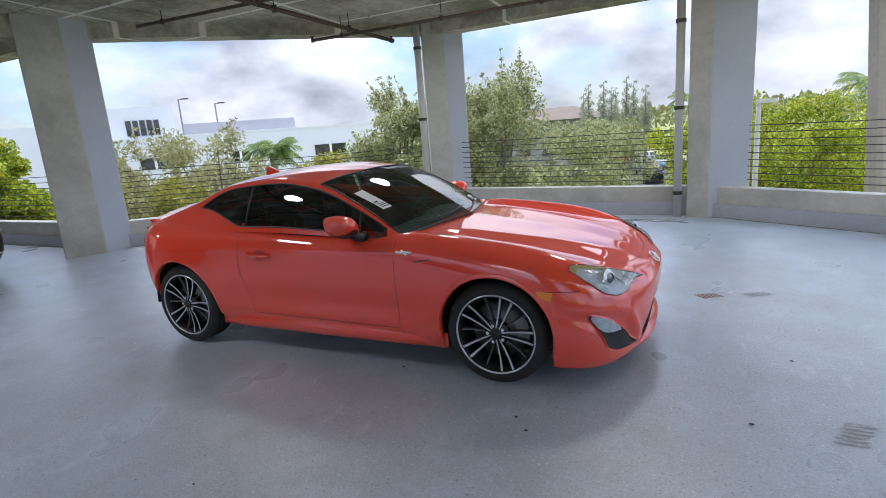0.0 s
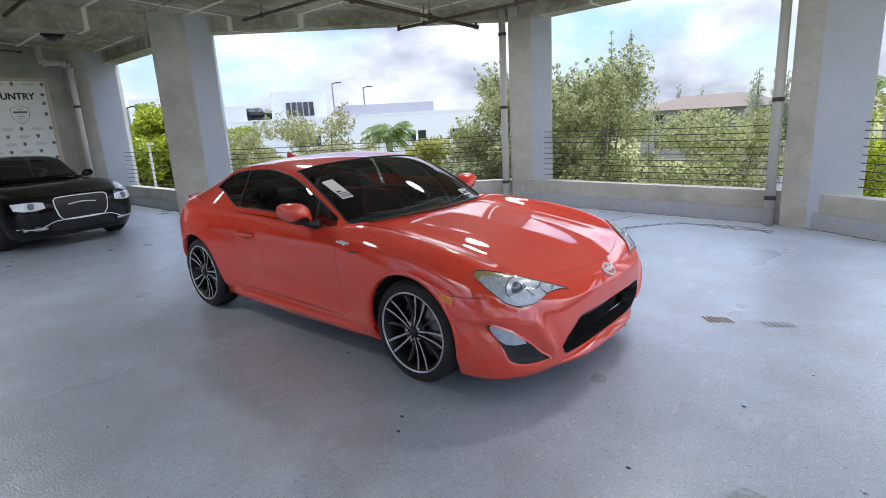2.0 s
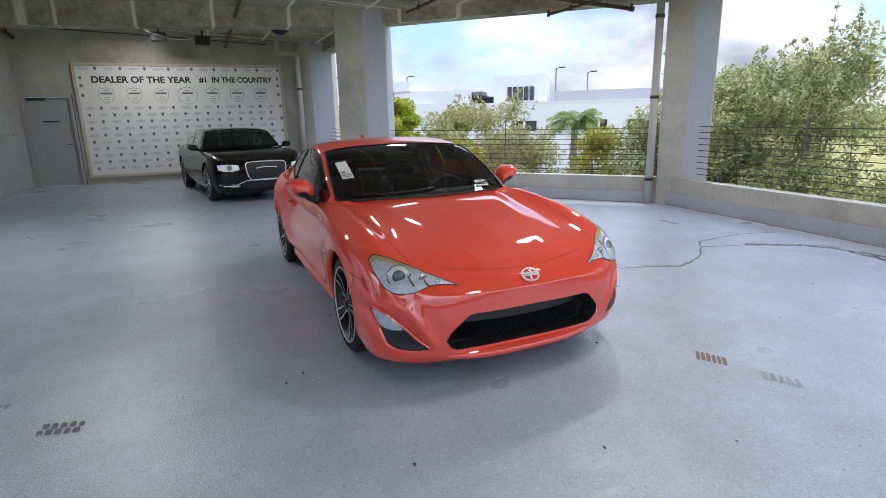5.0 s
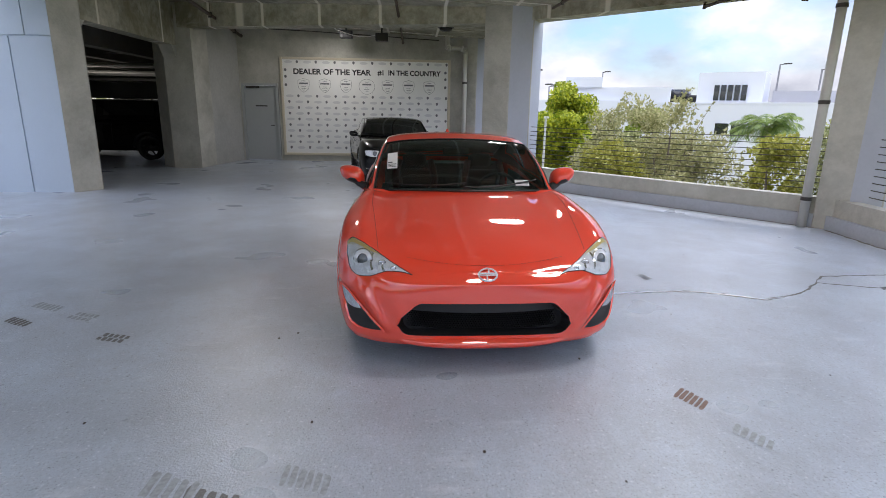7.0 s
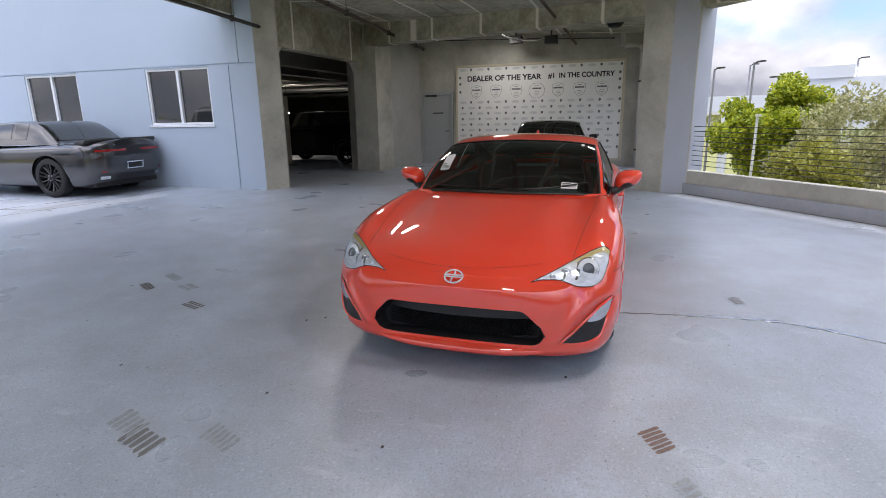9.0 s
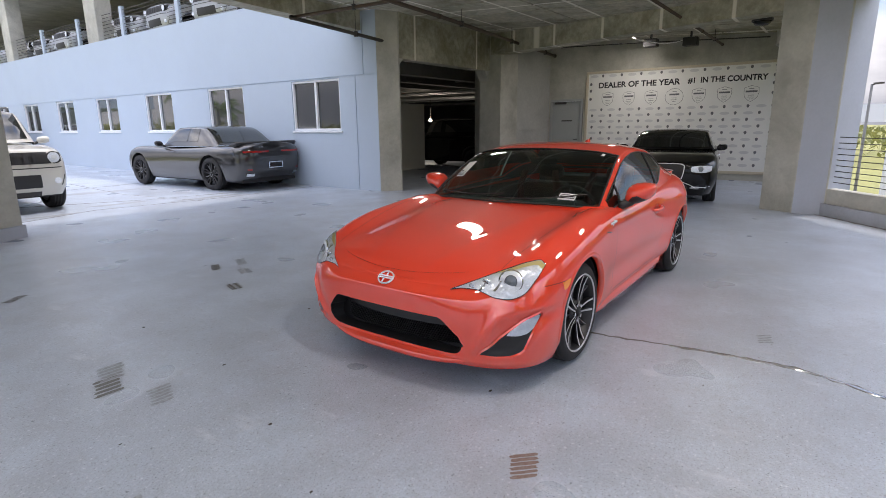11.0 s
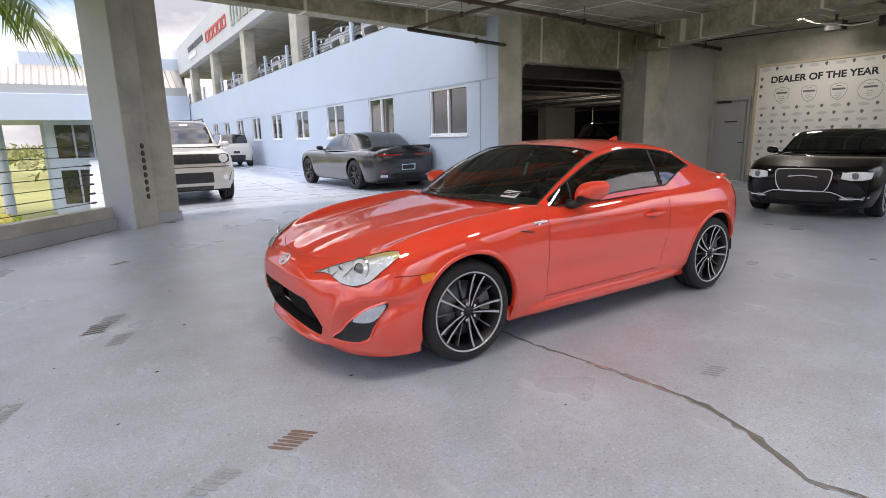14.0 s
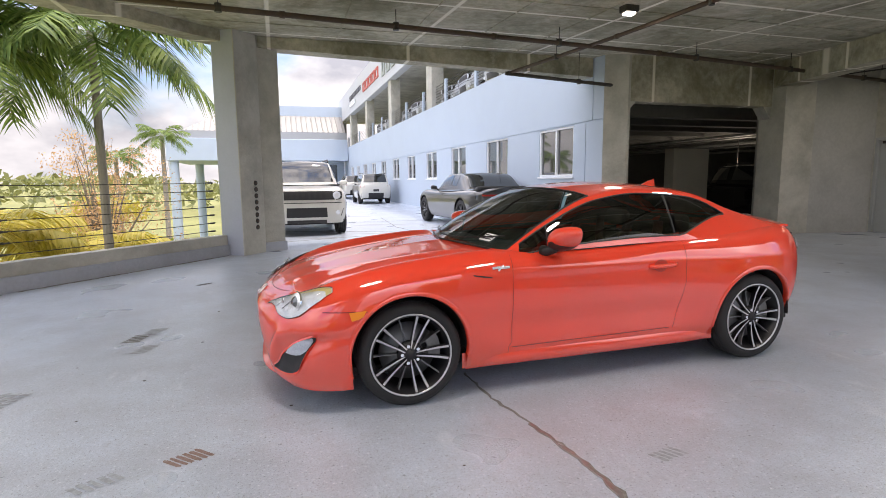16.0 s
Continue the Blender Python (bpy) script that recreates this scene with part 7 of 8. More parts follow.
BARK = material("grey_bark", (0.20, 0.17, 0.13), 0.9, grain=0.5, scale=20, stain=0.3)
OLIVE = leaf_material("olive_leaves", (0.15, 0.185, 0.055), (0.50, 0.50, 0.25), 0.45)
GREEN = leaf_material("bright_green_leaves", (0.13, 0.21, 0.02), (0.36, 0.42, 0.05), 0.4)
LIME = leaf_material("lime_green_leaves", (0.10, 0.17, 0.008), (0.52, 0.54, 0.03), 0.35)
YELLOW = leaf_material("yellow_green_leaves", (0.22, 0.24, 0.03), (0.42, 0.40, 0.08), 0.35)
DRY = leaf_material("dry_twigs_and_leaves", (0.20, 0.21, 0.08), (0.46, 0.44, 0.22), 0.4)
FROND = leaf_material("palm_leaflets", (0.07, 0.13, 0.025), (0.25, 0.33, 0.085), 0.42)
GOLD = leaf_material("sunlit_gold_leaves", (0.38, 0.32, 0.03), (0.60, 0.50, 0.10), 0.4)
RUSTLEAF = leaf_material("rust_blossom", (0.45, 0.24, 0.10), (0.60, 0.42, 0.22), 0.3)


def leaves(rng, clumps, count, size, mat, name, parent, long=1.8):
    """A crown of many small leaves, scattered in uneven clumps (centre, radius)."""
    pts, faces = [], []
    weights = np.array([c[3] ** 2 for c in clumps])
    pick = rng.choice(len(clumps), count, p=weights / weights.sum())
    for i in range(count):
        cx, cy, cz, r = clumps[pick[i]]
        d = rng.normal(size=3)
        d /= np.linalg.norm(d) + 1e-9
        q = np.array([cx, cy, cz]) + d * r * rng.random() ** 0.45 * np.array([1, 1, 0.85])
        u = rng.normal(size=3)
        u /= np.linalg.norm(u)
        v = np.cross(u, rng.normal(size=3))
        v /= np.linalg.norm(v) + 1e-9
        s = size * (0.6 + 0.8 * rng.random())
        k = len(pts)
        pts += [q - u * s * long / 2, q + v * s * 0.42, q + u * s * long / 2, q - v * s * 0.42]
        faces.append((k, k + 1, k + 2, k + 3))
    me = bpy.data.meshes.new(name)
    me.from_pydata([tuple(p) for p in pts], [], faces)
    me.materials.append(mat)
    ob = new(name, me)
    ob.parent = parent
    return ob


def leafy_tree(name, x, y, foot, top, wide, mat, seed, count, size, label, spread_low=0.25, group="", trunks=1, airy=1.0):
    rng = np.random.default_rng(seed)
    tree = base(name, pose(x, y, foot), label, "tree" if "tree" in name else "shrub", group)
    h = top - foot
    bm = bmesh.new()
    clumps = []
    for t in range(trunks):
        ox = (rng.random() - 0.5) * wide * 0.3 * (trunks > 1)
        fork = h * (0.30 + 0.1 * rng.random())
        tube(bm, [(ox, 0, -0.2), (ox * 1.2 + 0.1, 0.06, fork * 0.5), (ox * 1.5, 0.0, fork)], [0.05 + 0.014 * h, 0.04 + 0.011 * h, 0.03 + 0.009 * h], 8)
        for k in range((15 if airy > 1.2 else 9) if trunks == 1 else 5):
            a = 2 * math.pi * (k + rng.random()) / (9 if trunks == 1 else 5)
            reach = wide * (0.22 + 0.30 * rng.random())
            rise = h * (spread_low + (0.97 - spread_low) * rng.random() ** 0.8)
            narrow = 1.45 - rise / h * 1.2 if airy > 1.2 and trunks == 1 else 1.25 - rise / h * 0.75
            tip = (ox + math.cos(a) * reach * narrow, math.sin(a) * reach * narrow, rise)
            mid = (ox * 1.3 + (tip[0] - ox) * 0.45, tip[1] * 0.45, fork + (rise - fork) * 0.55)
            tube(bm, [(ox * 1.5, 0, fork * 0.95), mid, tip], [0.02 + 0.007 * h, 0.012 + 0.004 * h, 0.008], 6)
            clumps.append((*tip, wide * (0.13 + 0.09 * rng.random()) * min(1.0, narrow)))
            clumps.append((*mid, wide * (0.12 + 0.08 * rng.random())))
            for _ in range(3):
                p = [tip[i] + (rng.random() - 0.5) * wide * 0.36 * airy * min(1.0, narrow + 0.15) for i in range(3)]
                p[2] = min(p[2], h * 0.98)
                clumps.append((*p, wide * (0.06 + 0.07 * rng.random())))
    if airy < 1:
        # a closed dome of many overlapping clumps
        for k in range(70):
            d = rng.normal(size=3)
            d /= np.linalg.norm(d)
            d[2] = abs(d[2]) if rng.random() < 0.7 else d[2]
            f = 0.55 + 0.40 * rng.random()
            clumps.append((d[0] * wide * 0.44 * f, d[1] * wide * 0.44 * f, h * 0.60 + d[2] * h * 0.36 * f, wide * (0.06 + 0.06 * rng.random())))
    if airy > 1.2:
        high = [c for c in clumps if c[2] > h * 0.6]
        for k in range(22):
            c = high[int(rng.integers(len(high)))]
            lean = rng.normal(size=2) * 0.25
            long = 0.3 + 0.5 * rng.random()
            for j in range(5):
                f = j / 4
                clumps.append((c[0] + lean[0] * f, c[1] + lean[1] * f, min(c[2] + c[3] * 0.6 + long * f, h * 1.05), 0.10 - 0.05 * f))
            tube(bm, [c[:3], (c[0] + lean[0], c[1] + lean[1], min(c[2] + c[3] * 0.6 + long, h * 1.05))], [0.010, 0.003], 5)
    part("trunk", bm, BARK, tree)
    leaves(rng, clumps, count, size, mat, "crown", tree)
    return tree


def palm(name, x, y, foot, crown, length, seed, label, mat=None, fronds=16, lean=0.0, thick=0.14, droop=1.0, group="palms"):
    rng = np.random.default_rng(seed)
    tree = base(name, pose(x, y, foot), label, "palm tree", group)
    h = crown - foot
    bm = bmesh.new()
    tube(bm, [(lean * (k / 6) ** 2, 0, h * k / 6) for k in range(7)], [thick * (1.25 - 0.4 * k / 6) for k in range(7)], 10)
    part("trunk", bm, material("ringed_palm_bark", (0.30, 0.27, 0.23), 0.9, grain=0.4, scale=12, stain=0.3), tree)
    top = Vector((lean, 0, h))
    for k in range(fronds):
        a = 2 * math.pi * (k * 0.381966) + 0.3 * rng.random()
        up = 0.95 - 1.15 * (k / fronds)
        out = Vector((math.cos(a), math.sin(a), 0))
        pts = []
        for s in spread(0, 1, 9):
            pts.append(top + out * length * (s - 0.18 * s * s * (1 - up)) * math.cos(up * 0.9) + Vector((0, 0, length * (math.sin(up * 0.9) * s - droop * 0.42 * s * s))))
        verts, faces = [], []
        side = out.cross(Vector((0, 0, 1)))
        n = 34
        for j in range(n):
            s = 0.14 + 0.86 * j / n
            i = min(int(s * 9), 8)
            p = pts[i].lerp(pts[i + 1], s * 9 - i)
            d = (pts[i + 1] - pts[i]).normalized()
            size = length * 0.30 * (0.35 + math.sin(math.pi * min(1, s * 0.92 + 0.06)) * 0.75)
            for g in (1, -1):
                tip = p + side * g * size * 0.80 + d * size * 0.55 + Vector((0, 0, -size * (0.30 + 0.5 * rng.random())))
                w = d * 0.016 * length / 1.5
                b = len(verts)
                m = p.lerp(tip, 0.5) + Vector((0, 0, size * 0.10))
                verts += [p - w, m - w, tip, m + w, p + w]
                faces.append((b, b + 1, b + 2, b + 3, b + 4))
        b = len(verts)
        for i, p in enumerate(pts):
            verts += [p - side * 0.012, p + side * 0.012]
        for i in range(9):
            faces.append((b + 2 * i, b + 2 * i + 1, b + 2 * i + 3, b + 2 * i + 2))
        me = bpy.data.meshes.new("frond")
        me.from_pydata([tuple(v) for v in verts], [], faces)
        me.materials.append(mat or FROND)
        ob = new("frond", me)
        ob.parent = tree
    return tree


leafy_tree("broad_tree", -2.2, 8.8, -5, 2.85, 4.7, OLIVE, 3, 52000, 0.048, "dense grey-green tree close outside the parapet", 0.42, airy=1.3)
leafy_tree("broad_tree", -5.0, 8.7, -5, 2.5, 4.2, OLIVE, 8, 36000, 0.05, "airy olive-green tree behind the column", 0.42, airy=1.4)
leafy_tree("broad_tree", -3.5, 9.0, -5, 2.35, 4.2, OLIVE, 9, 40000, 0.05, "dense grey-green tree beside the taller one", 0.42, airy=1.3)
leafy_tree("green_shrub", -0.5, 10.4, -5, 1.1, 5.2, OLIVE, 12, 46000, 0.052, "wide olive leafy shrub beside the taller tree", 0.45, trunks=2, airy=1.3)
leafy_tree("shade_tree", -24.0, 7.3, -5, 3.0, 6.0, LIME, 5, 60000, 0.11, "rounded bright green shade tree", 0.38, airy=0.8)
leafy_tree("shade_tree", -27.0, 13.6, -5, 1.6, 4.6, GREEN, 6, 9000, 0.15, "bright green tree beside the far lot", 0.4)
leafy_tree("dry_shrub", -9.6, 6.2, -5, 1.75, 4.4, DRY, 21, 34000, 0.055, "dry half bare brownish shrub", 0.35, trunks=3, airy=1.4)
leafy_tree("dry_shrub", -12.2, 7.2, -5, 1.5, 4.4, DRY, 22, 32000, 0.06, "dry half bare brownish shrub", 0.35, trunks=3, airy=1.4)
leafy_tree("green_shrub", -8.4, 4.6, -5, 0.9, 3.0, YELLOW, 23, 18000, 0.06, "yellow-green leafy shrub below the rail", 0.4, trunks=2)
leafy_tree("green_shrub", -7.0, 7.6, -5, 1.2, 3.4, YELLOW, 24, 18000, 0.06, "yellow-green leafy shrub below the rail", 0.4, trunks=2)
leafy_tree("green_shrub", -11.0, 6.1, -5, 0.7, 3.0, YELLOW, 25, 16000, 0.06, "yellow-green leafy shrub below the rail", 0.4, trunks=2)
leafy_tree("green_shrub", -4.2, 8.2, -5, 0.9, 3.0, OLIVE, 26, 11000, 0.07, "olive leafy shrub below the rail", 0.4, trunks=2)
leafy_tree("green_shrub", -14.4, 7.0, -5, 0.9, 3.4, OLIVE, 27, 9000, 0.09, "olive leafy shrub below the rail", 0.4, trunks=2)
leafy_tree("shade_tree", 4.6, 13.2, -5, 1.85, 4.4, LIME, 31, 30000, 0.05, "dense yellow-green shade tree past the parapet", 0.35, airy=0.8)
leafy_tree("shade_tree", 7.2, 15.0, -5, 1.6, 4.6, LIME, 32, 22000, 0.058, "dense yellow-green shade tree past the parapet", 0.35, airy=0.8)
leafy_tree("shade_tree", 2.0, 19.5, -5, 1.3, 4.0, LIME, 33, 10000, 0.08, "dense yellow-green shade tree past the parapet", 0.35)
leafy_tree("shade_tree", 10.5, 12.5, -5, 1.2, 4.6, LIME, 34, 12000, 0.065, "dense green shade tree past the parapet", 0.35)
palm("fan_palm", -9.8, 9.4, -5, 1.25, 1.1, 41, "small palm with a ragged crown among the shrubs", fronds=22, thick=0.12)
palm("royal_palm", 9.0, 27.0, -5, 2.1, 1.9, 42, "tall palm with a pale trunk beyond the trees", fronds=14, thick=0.22)
palm("royal_palm", 10.4, 27.6, -5, 2.0, 1.7, 43, "tall palm with a pale trunk beyond the trees", fronds=14, thick=0.22)
palm("royal_palm", 1.0, 52.0, -5, 2.6, 2.4, 44, "tall palm beyond the parking lot", fronds=14, thick=0.2)
palm("royal_palm", 5.5, 9.5, -5, 5.1, 2.3, 51, "tall palm with a pale trunk close by", fronds=14, thick=0.16, lean=-0.5)
palm("feather_palm", 5.15, -8.0, -5, 4.1, 2.6, 45, "tall slender palm with long drooping fronds", fronds=20, thick=0.08, droop=1.15)
palm("feather_palm", 7.2, -7.6, -5, 3.9, 2.6, 46, "slender palm with long drooping fronds", fronds=18, thick=0.08, droop=1.2)
palm("feather_palm", 8.2, -10.5, -5, 0.1, 2.4, 47, "low golden palm below the rail", GOLD, fronds=22, thick=0.12, droop=1.1)
palm("feather_palm", 6.4, -11.5, -5, -0.5, 2.2, 48, "low golden palm below the rail", GOLD, fronds=22, thick=0.12, droop=1.1)
palm("feather_palm", 9.9, -40.5, -5, 4.7, 2.4, 49, "slender palm beside the showroom", fronds=14, thick=0.16)
palm("feather_palm", 13.5, -42.5, -5, 3.2, 2.4, 50, "slender palm beside the showroom", fronds=14, thick=0.16)
leafy_tree("blossom_tree", 7.6, -16.5, -5, 2.9, 5.0, RUSTLEAF, 52, 7000, 0.045, "half bare tree with rust coloured blossom", 0.5, airy=1.5)
leafy_tree("gold_shrub", 9.0, -14.0, -5, -0.4, 4.2, GOLD, 53, 5000, 0.10, "sunlit golden shrub below the rail", 0.3, trunks=2)
leafy_tree("gold_shrub", 11.5, -24.0, -5, 0.2, 6.0, GOLD, 54, 5000, 0.14, "sunlit golden shrub below the rail", 0.3, trunks=2)
leafy_tree("green_shrub", 5.6, -20.0, -5, -0.6, 4.0, GREEN, 55, 5000, 0.10, "bright green clipped shrub below the deck", 0.3, trunks=2)
leafy_tree("green_shrub", 5.2, -13.0, -5, -0.2, 3.4, GREEN, 56, 4000, 0.09, "bright green clipped shrub below the deck", 0.3, trunks=2)

# far woods round the horizon, uneven in height
def far_woods(name, rng, ring, count, mat, label):
    pts, faces = [], []
    for i in range(count):
        a = rng.random() * 2 * math.pi
        r = ring[0] + (ring[1] - ring[0]) * rng.random()
        top = 0.4 + 1.9 * (0.5 + 0.5 * math.sin(a * 9 + 1.3 * math.sin(a * 23))) + 1.2 * rng.random() ** 3
        if 1.75 < a < 3.3:
            top *= 0.25
        z = -5 + (top + 5) * rng.random() ** 0.35
        q = np.array([r * math.cos(a), r * math.sin(a), z])
        u, v = rng.normal(size=3), rng.normal(size=3)
        s = 0.55 * r / 100
        k = len(pts)
        pts += [q + u * s * 0.6, q + v * s * 0.6, q - u * s * 0.6, q - v * s * 0.6]
        faces.append((k, k + 1, k + 2, k + 3))
    me = bpy.data.meshes.new(name)
    me.from_pydata([tuple(p) for p in pts], [], faces)
    me.materials.append(mat)
    tagged(new(name, me), label, "woods", kind="stuff")


far_woods("far_woods", np.random.default_rng(60), (95, 150), 26000, leaf_material("far_leaves", (0.15, 0.17, 0.06), (0.28, 0.28, 0.10)), "hazy green woods along the horizon")
for k, (x, y, h) in enumerate(((-10.6, 62, 4.2), (-9.3, 58, 4.9), (-8.0, 60, 5.2), (-6.9, 58, 4.4), (-5.7, 61, 5.5), (-4.6, 58, 4.8), (-3.6, 60, 4.3), (-28, 92, 5.4), (-25, 94, 5.0), (-11, 90, 5.8), (-14, 92, 5.0))):
    rng = np.random.default_rng(70 + k)
    tree = base("feathery_pine", pose(x, y, -5), "far thin grey-green feathery pine", "tree", "feathery pines")
    bm = bmesh.new()
    tube(bm, [(0, 0, 0), (0, 0, h + 5)], [0.16, 0.03], 6)
    part("trunk", bm, BARK, tree)
    leaves(rng, [(0.25 * math.sin(i * 2.4), 0.25 * math.cos(i * 2.4), (h + 5) * (0.35 + 0.65 * i / 16), 1.0 - 0.8 * i / 16) for i in range(17)], 3400, 0.07, leaf_material("pine_needles", (0.24, 0.27, 0.17), (0.42, 0.44, 0.32), 0.5) if k == 0 else bpy.data.materials["pine_needles"], "crown", tree, 5.0)

# ---- printed banner on the back wall ----
VINYL = material("white_vinyl", (0.82, 0.82, 0.79), 0.5, grain=0.05, scale=6, stain=0.06)
PALEWOOD = material("pale_wood_batten", (0.58, 0.52, 0.40), 0.6, grain=0.25, scale=30)
PRINT = material("black_banner_print", (0.025, 0.025, 0.028), 0.6)
PALEPRINT = material("pale_grey_banner_print", (0.64, 0.64, 0.64), 0.6)
LINEPRINT = material("dark_grey_line_print", (0.16, 0.16, 0.17), 0.6)


def flat_ring(bm, pts, wide, x):
    """A closed outline of even width, drawn flat at x; pts are (y, z)."""
    cy, cz = sum(p[0] for p in pts) / len(pts), sum(p[1] for p in pts) / len(pts)
    out, inn = [], []
    for y, z in pts:
        d = Vector((y - cy, z - cz))
        k = 1 - wide / max(d.length, 0.01)
        out.append(bm.verts.new((x, y, z)))
        inn.append(bm.verts.new((x, cy + d.x * k, cz + d.y * k)))
    for i in range(len(pts)):
        j = (i + 1) % len(pts)
        bm.faces.new((out[i], out[j], inn[j], inn[i]))


def shield(cy, cz, r):
    pts = [(-0.86, 0.72), (-0.45, 0.86), (0, 1.0), (0.45, 0.86), (0.86, 0.72), (0.90, 0.1), (0.78, -0.45), (0.42, -0.85), (0, -1.08), (-0.42, -0.85), (-0.78, -0.45), (-0.90, 0.1)]
    return [(cy + r * a, cz + r * b) for a, b in pts]


def words(name, text, y0, y1, z, high, x, mat, parent, bold=0.012):
    """A line of black letters laid flat on a wall that faces +x, from y0 to y1."""
    cu = bpy.data.curves.new(name, "FONT")
    cu.body, cu.size, cu.offset, cu.fill_mode = text, 1.0, bold, "FRONT"
    tmp = bpy.data.objects.new(name, cu)
    scene.collection.objects.link(tmp)
    bpy.context.view_layer.update()
    me = bpy.data.meshes.new_from_object(tmp.evaluated_get(bpy.context.evaluated_depsgraph_get()))
    bpy.data.objects.remove(tmp)
    xs, ys = [v.co.x for v in me.vertices], [v.co.y for v in me.vertices]
    for v in me.vertices:
        a, b = (v.co.x - min(xs)) / (max(xs) - min(xs)), (v.co.y - min(ys)) / (max(ys) - min(ys))
        v.co = Vector((x, y0 + (y1 - y0) * a, z + high * b))
    bm = bmesh.new()
    bm.from_mesh(me)
    bpy.data.meshes.remove(me)
    left = set(bm.verts)
    while left:
        todo, island = [left.pop()], set()
        while todo:
            v = todo.pop()
            island.add(v)
            for e in v.link_edges:
                o = e.other_vert(v)
                if o in left:
                    left.discard(o)
                    todo.append(o)
        one, twin = bmesh.new(), {}
        for f in {f for v in island for f in v.link_faces}:
            for v in f.verts:
                if v not in twin:
                    twin[v] = one.verts.new(v.co)
            one.faces.new([twin[v] for v in f.verts])
        part(name, one, mat, parent)
    bm.free()


def banner():
    b = base("banner", pose(-11.43, 0.085, 0.10) @ Matrix.Diagonal((1.0, 0.918, 0.92, 1.0)) @ pose(12.8, 0, 0), "white vinyl banner in a pale wooden frame with black lettering", "banner")
    y0, y1, z0, z1 = -4.66, 0.62, 0.10, 3.05
    bm = bmesh.new()
    box(bm, -12.795, -12.770, y0, y1, z0, z1)
    part("vinyl_panel", bm, VINYL, b)
    for name, q in (("frame_batten", (y0 - 0.03, y0 + 0.05, z0 - 0.03, z1 + 0.03)), ("frame_batten", (y1 - 0.05, y1 + 0.03, z0 - 0.03, z1 + 0.03)), ("frame_batten", (y0 + 0.05, y1 - 0.05, z0 - 0.03, z0 + 0.05)), ("frame_batten", (y0 + 0.05, y1 - 0.05, z1 - 0.04, z1 + 0.03))):
        bm = bmesh.new()
        box(bm, -12.79, -12.745, *q)
        soft(bm, 0.006, 1)
        part(name, bm, PALEWOOD, b, "pale wooden batten")
    x = -12.768
    bm = bmesh.new()
    box(bm, -12.771, -12.7665, -4.42, 0.40, 2.00, 2.86)
    part("title_panel", bm, VINYL, b)
    words("letter", "DEALER OF THE YEAR", -4.28, -1.86, 2.57, 0.175, x + 0.004, PRINT, b, 0.032)
    words("letter", "#1  IN THE COUNTRY", -1.66, 0.34, 2.57, 0.175, x + 0.004, PRINT, b, 0.032)
    for k in range(7):
        cy = -3.98 + k * 0.66
        bm = bmesh.new()
        if k == 3:
            ring = [(cy + 0.255 * math.cos(2 * math.pi * i / 28), 2.235 + 0.235 * math.sin(2 * math.pi * i / 28)) for i in range(28)]
            flat_ring(bm, ring, 0.010, x + 0.004)
        else:
            flat_ring(bm, shield(cy, 2.25, 0.205), 0.009, x + 0.004)
        e = part("emblem", bm, LINEPRINT, b, "printed outline of a round emblem" if k == 3 else "printed outline of a shield emblem")
        bm = bmesh.new()
        for z, w, h in ((2.375, 0.06, 0.014), (2.30, 0.14, 0.045), (2.20, 0.07, 0.010), (2.15, 0.08, 0.010), (2.10, 0.05, 0.010)):
            box(bm, x + 0.001, x + 0.004, cy - w, cy + w, z - h / 2, z + h / 2)
        part("emblem_print", bm, LINEPRINT, e)
    rng = random.Random(4)
    dots, ovals = bmesh.new(), bmesh.new()
    rows = [(2.945, 0)] + [(1.925 - 0.178 * k, k % 2) for k in range(10)]
    for z, odd in rows:
        for i in range(-1, 10):
            cy = -4.30 + (i + 0.5 * odd) * 0.585 + 0.14
            if y0 + 0.10 < cy < y1 - 0.08:
                r = 0.038
                ring = [dots.verts.new((x + 0.002, cy + r * math.cos(2 * math.pi * q / 10), z + r * 1.05 * math.sin(2 * math.pi * q / 10) - (0.012 if q in (7, 8) else 0))) for q in range(10)]
                dots.faces.new(ring)
            cy -= 0.27
            if y0 + 0.20 < cy < y1 - 0.2:
                ring = [ovals.verts.new((x + 0.002, cy + 0.125 * math.cos(2 * math.pi * q / 14), z - 0.01 + 0.042 * math.sin(2 * math.pi * q / 14))) for q in range(14)]
                ovals.faces.new(ring)
    for z in (2.25, 2.5, 2.7):
        for cy in (-4.53, 0.49):
            ring = [dots.verts.new((x + 0.002, cy + 0.04 * math.cos(2 * math.pi * q / 10), z + 0.045 * math.sin(2 * math.pi * q / 10))) for q in range(10)]
            dots.faces.new(ring)
    tagged(part("emblem_dots", dots, LINEPRINT, b, "rows of small dark printed emblems"), kind="stuff")
    tagged(part("oval_print", ovals, PALEPRINT, b, "rows of pale grey printed marks"), kind="stuff")


banner()


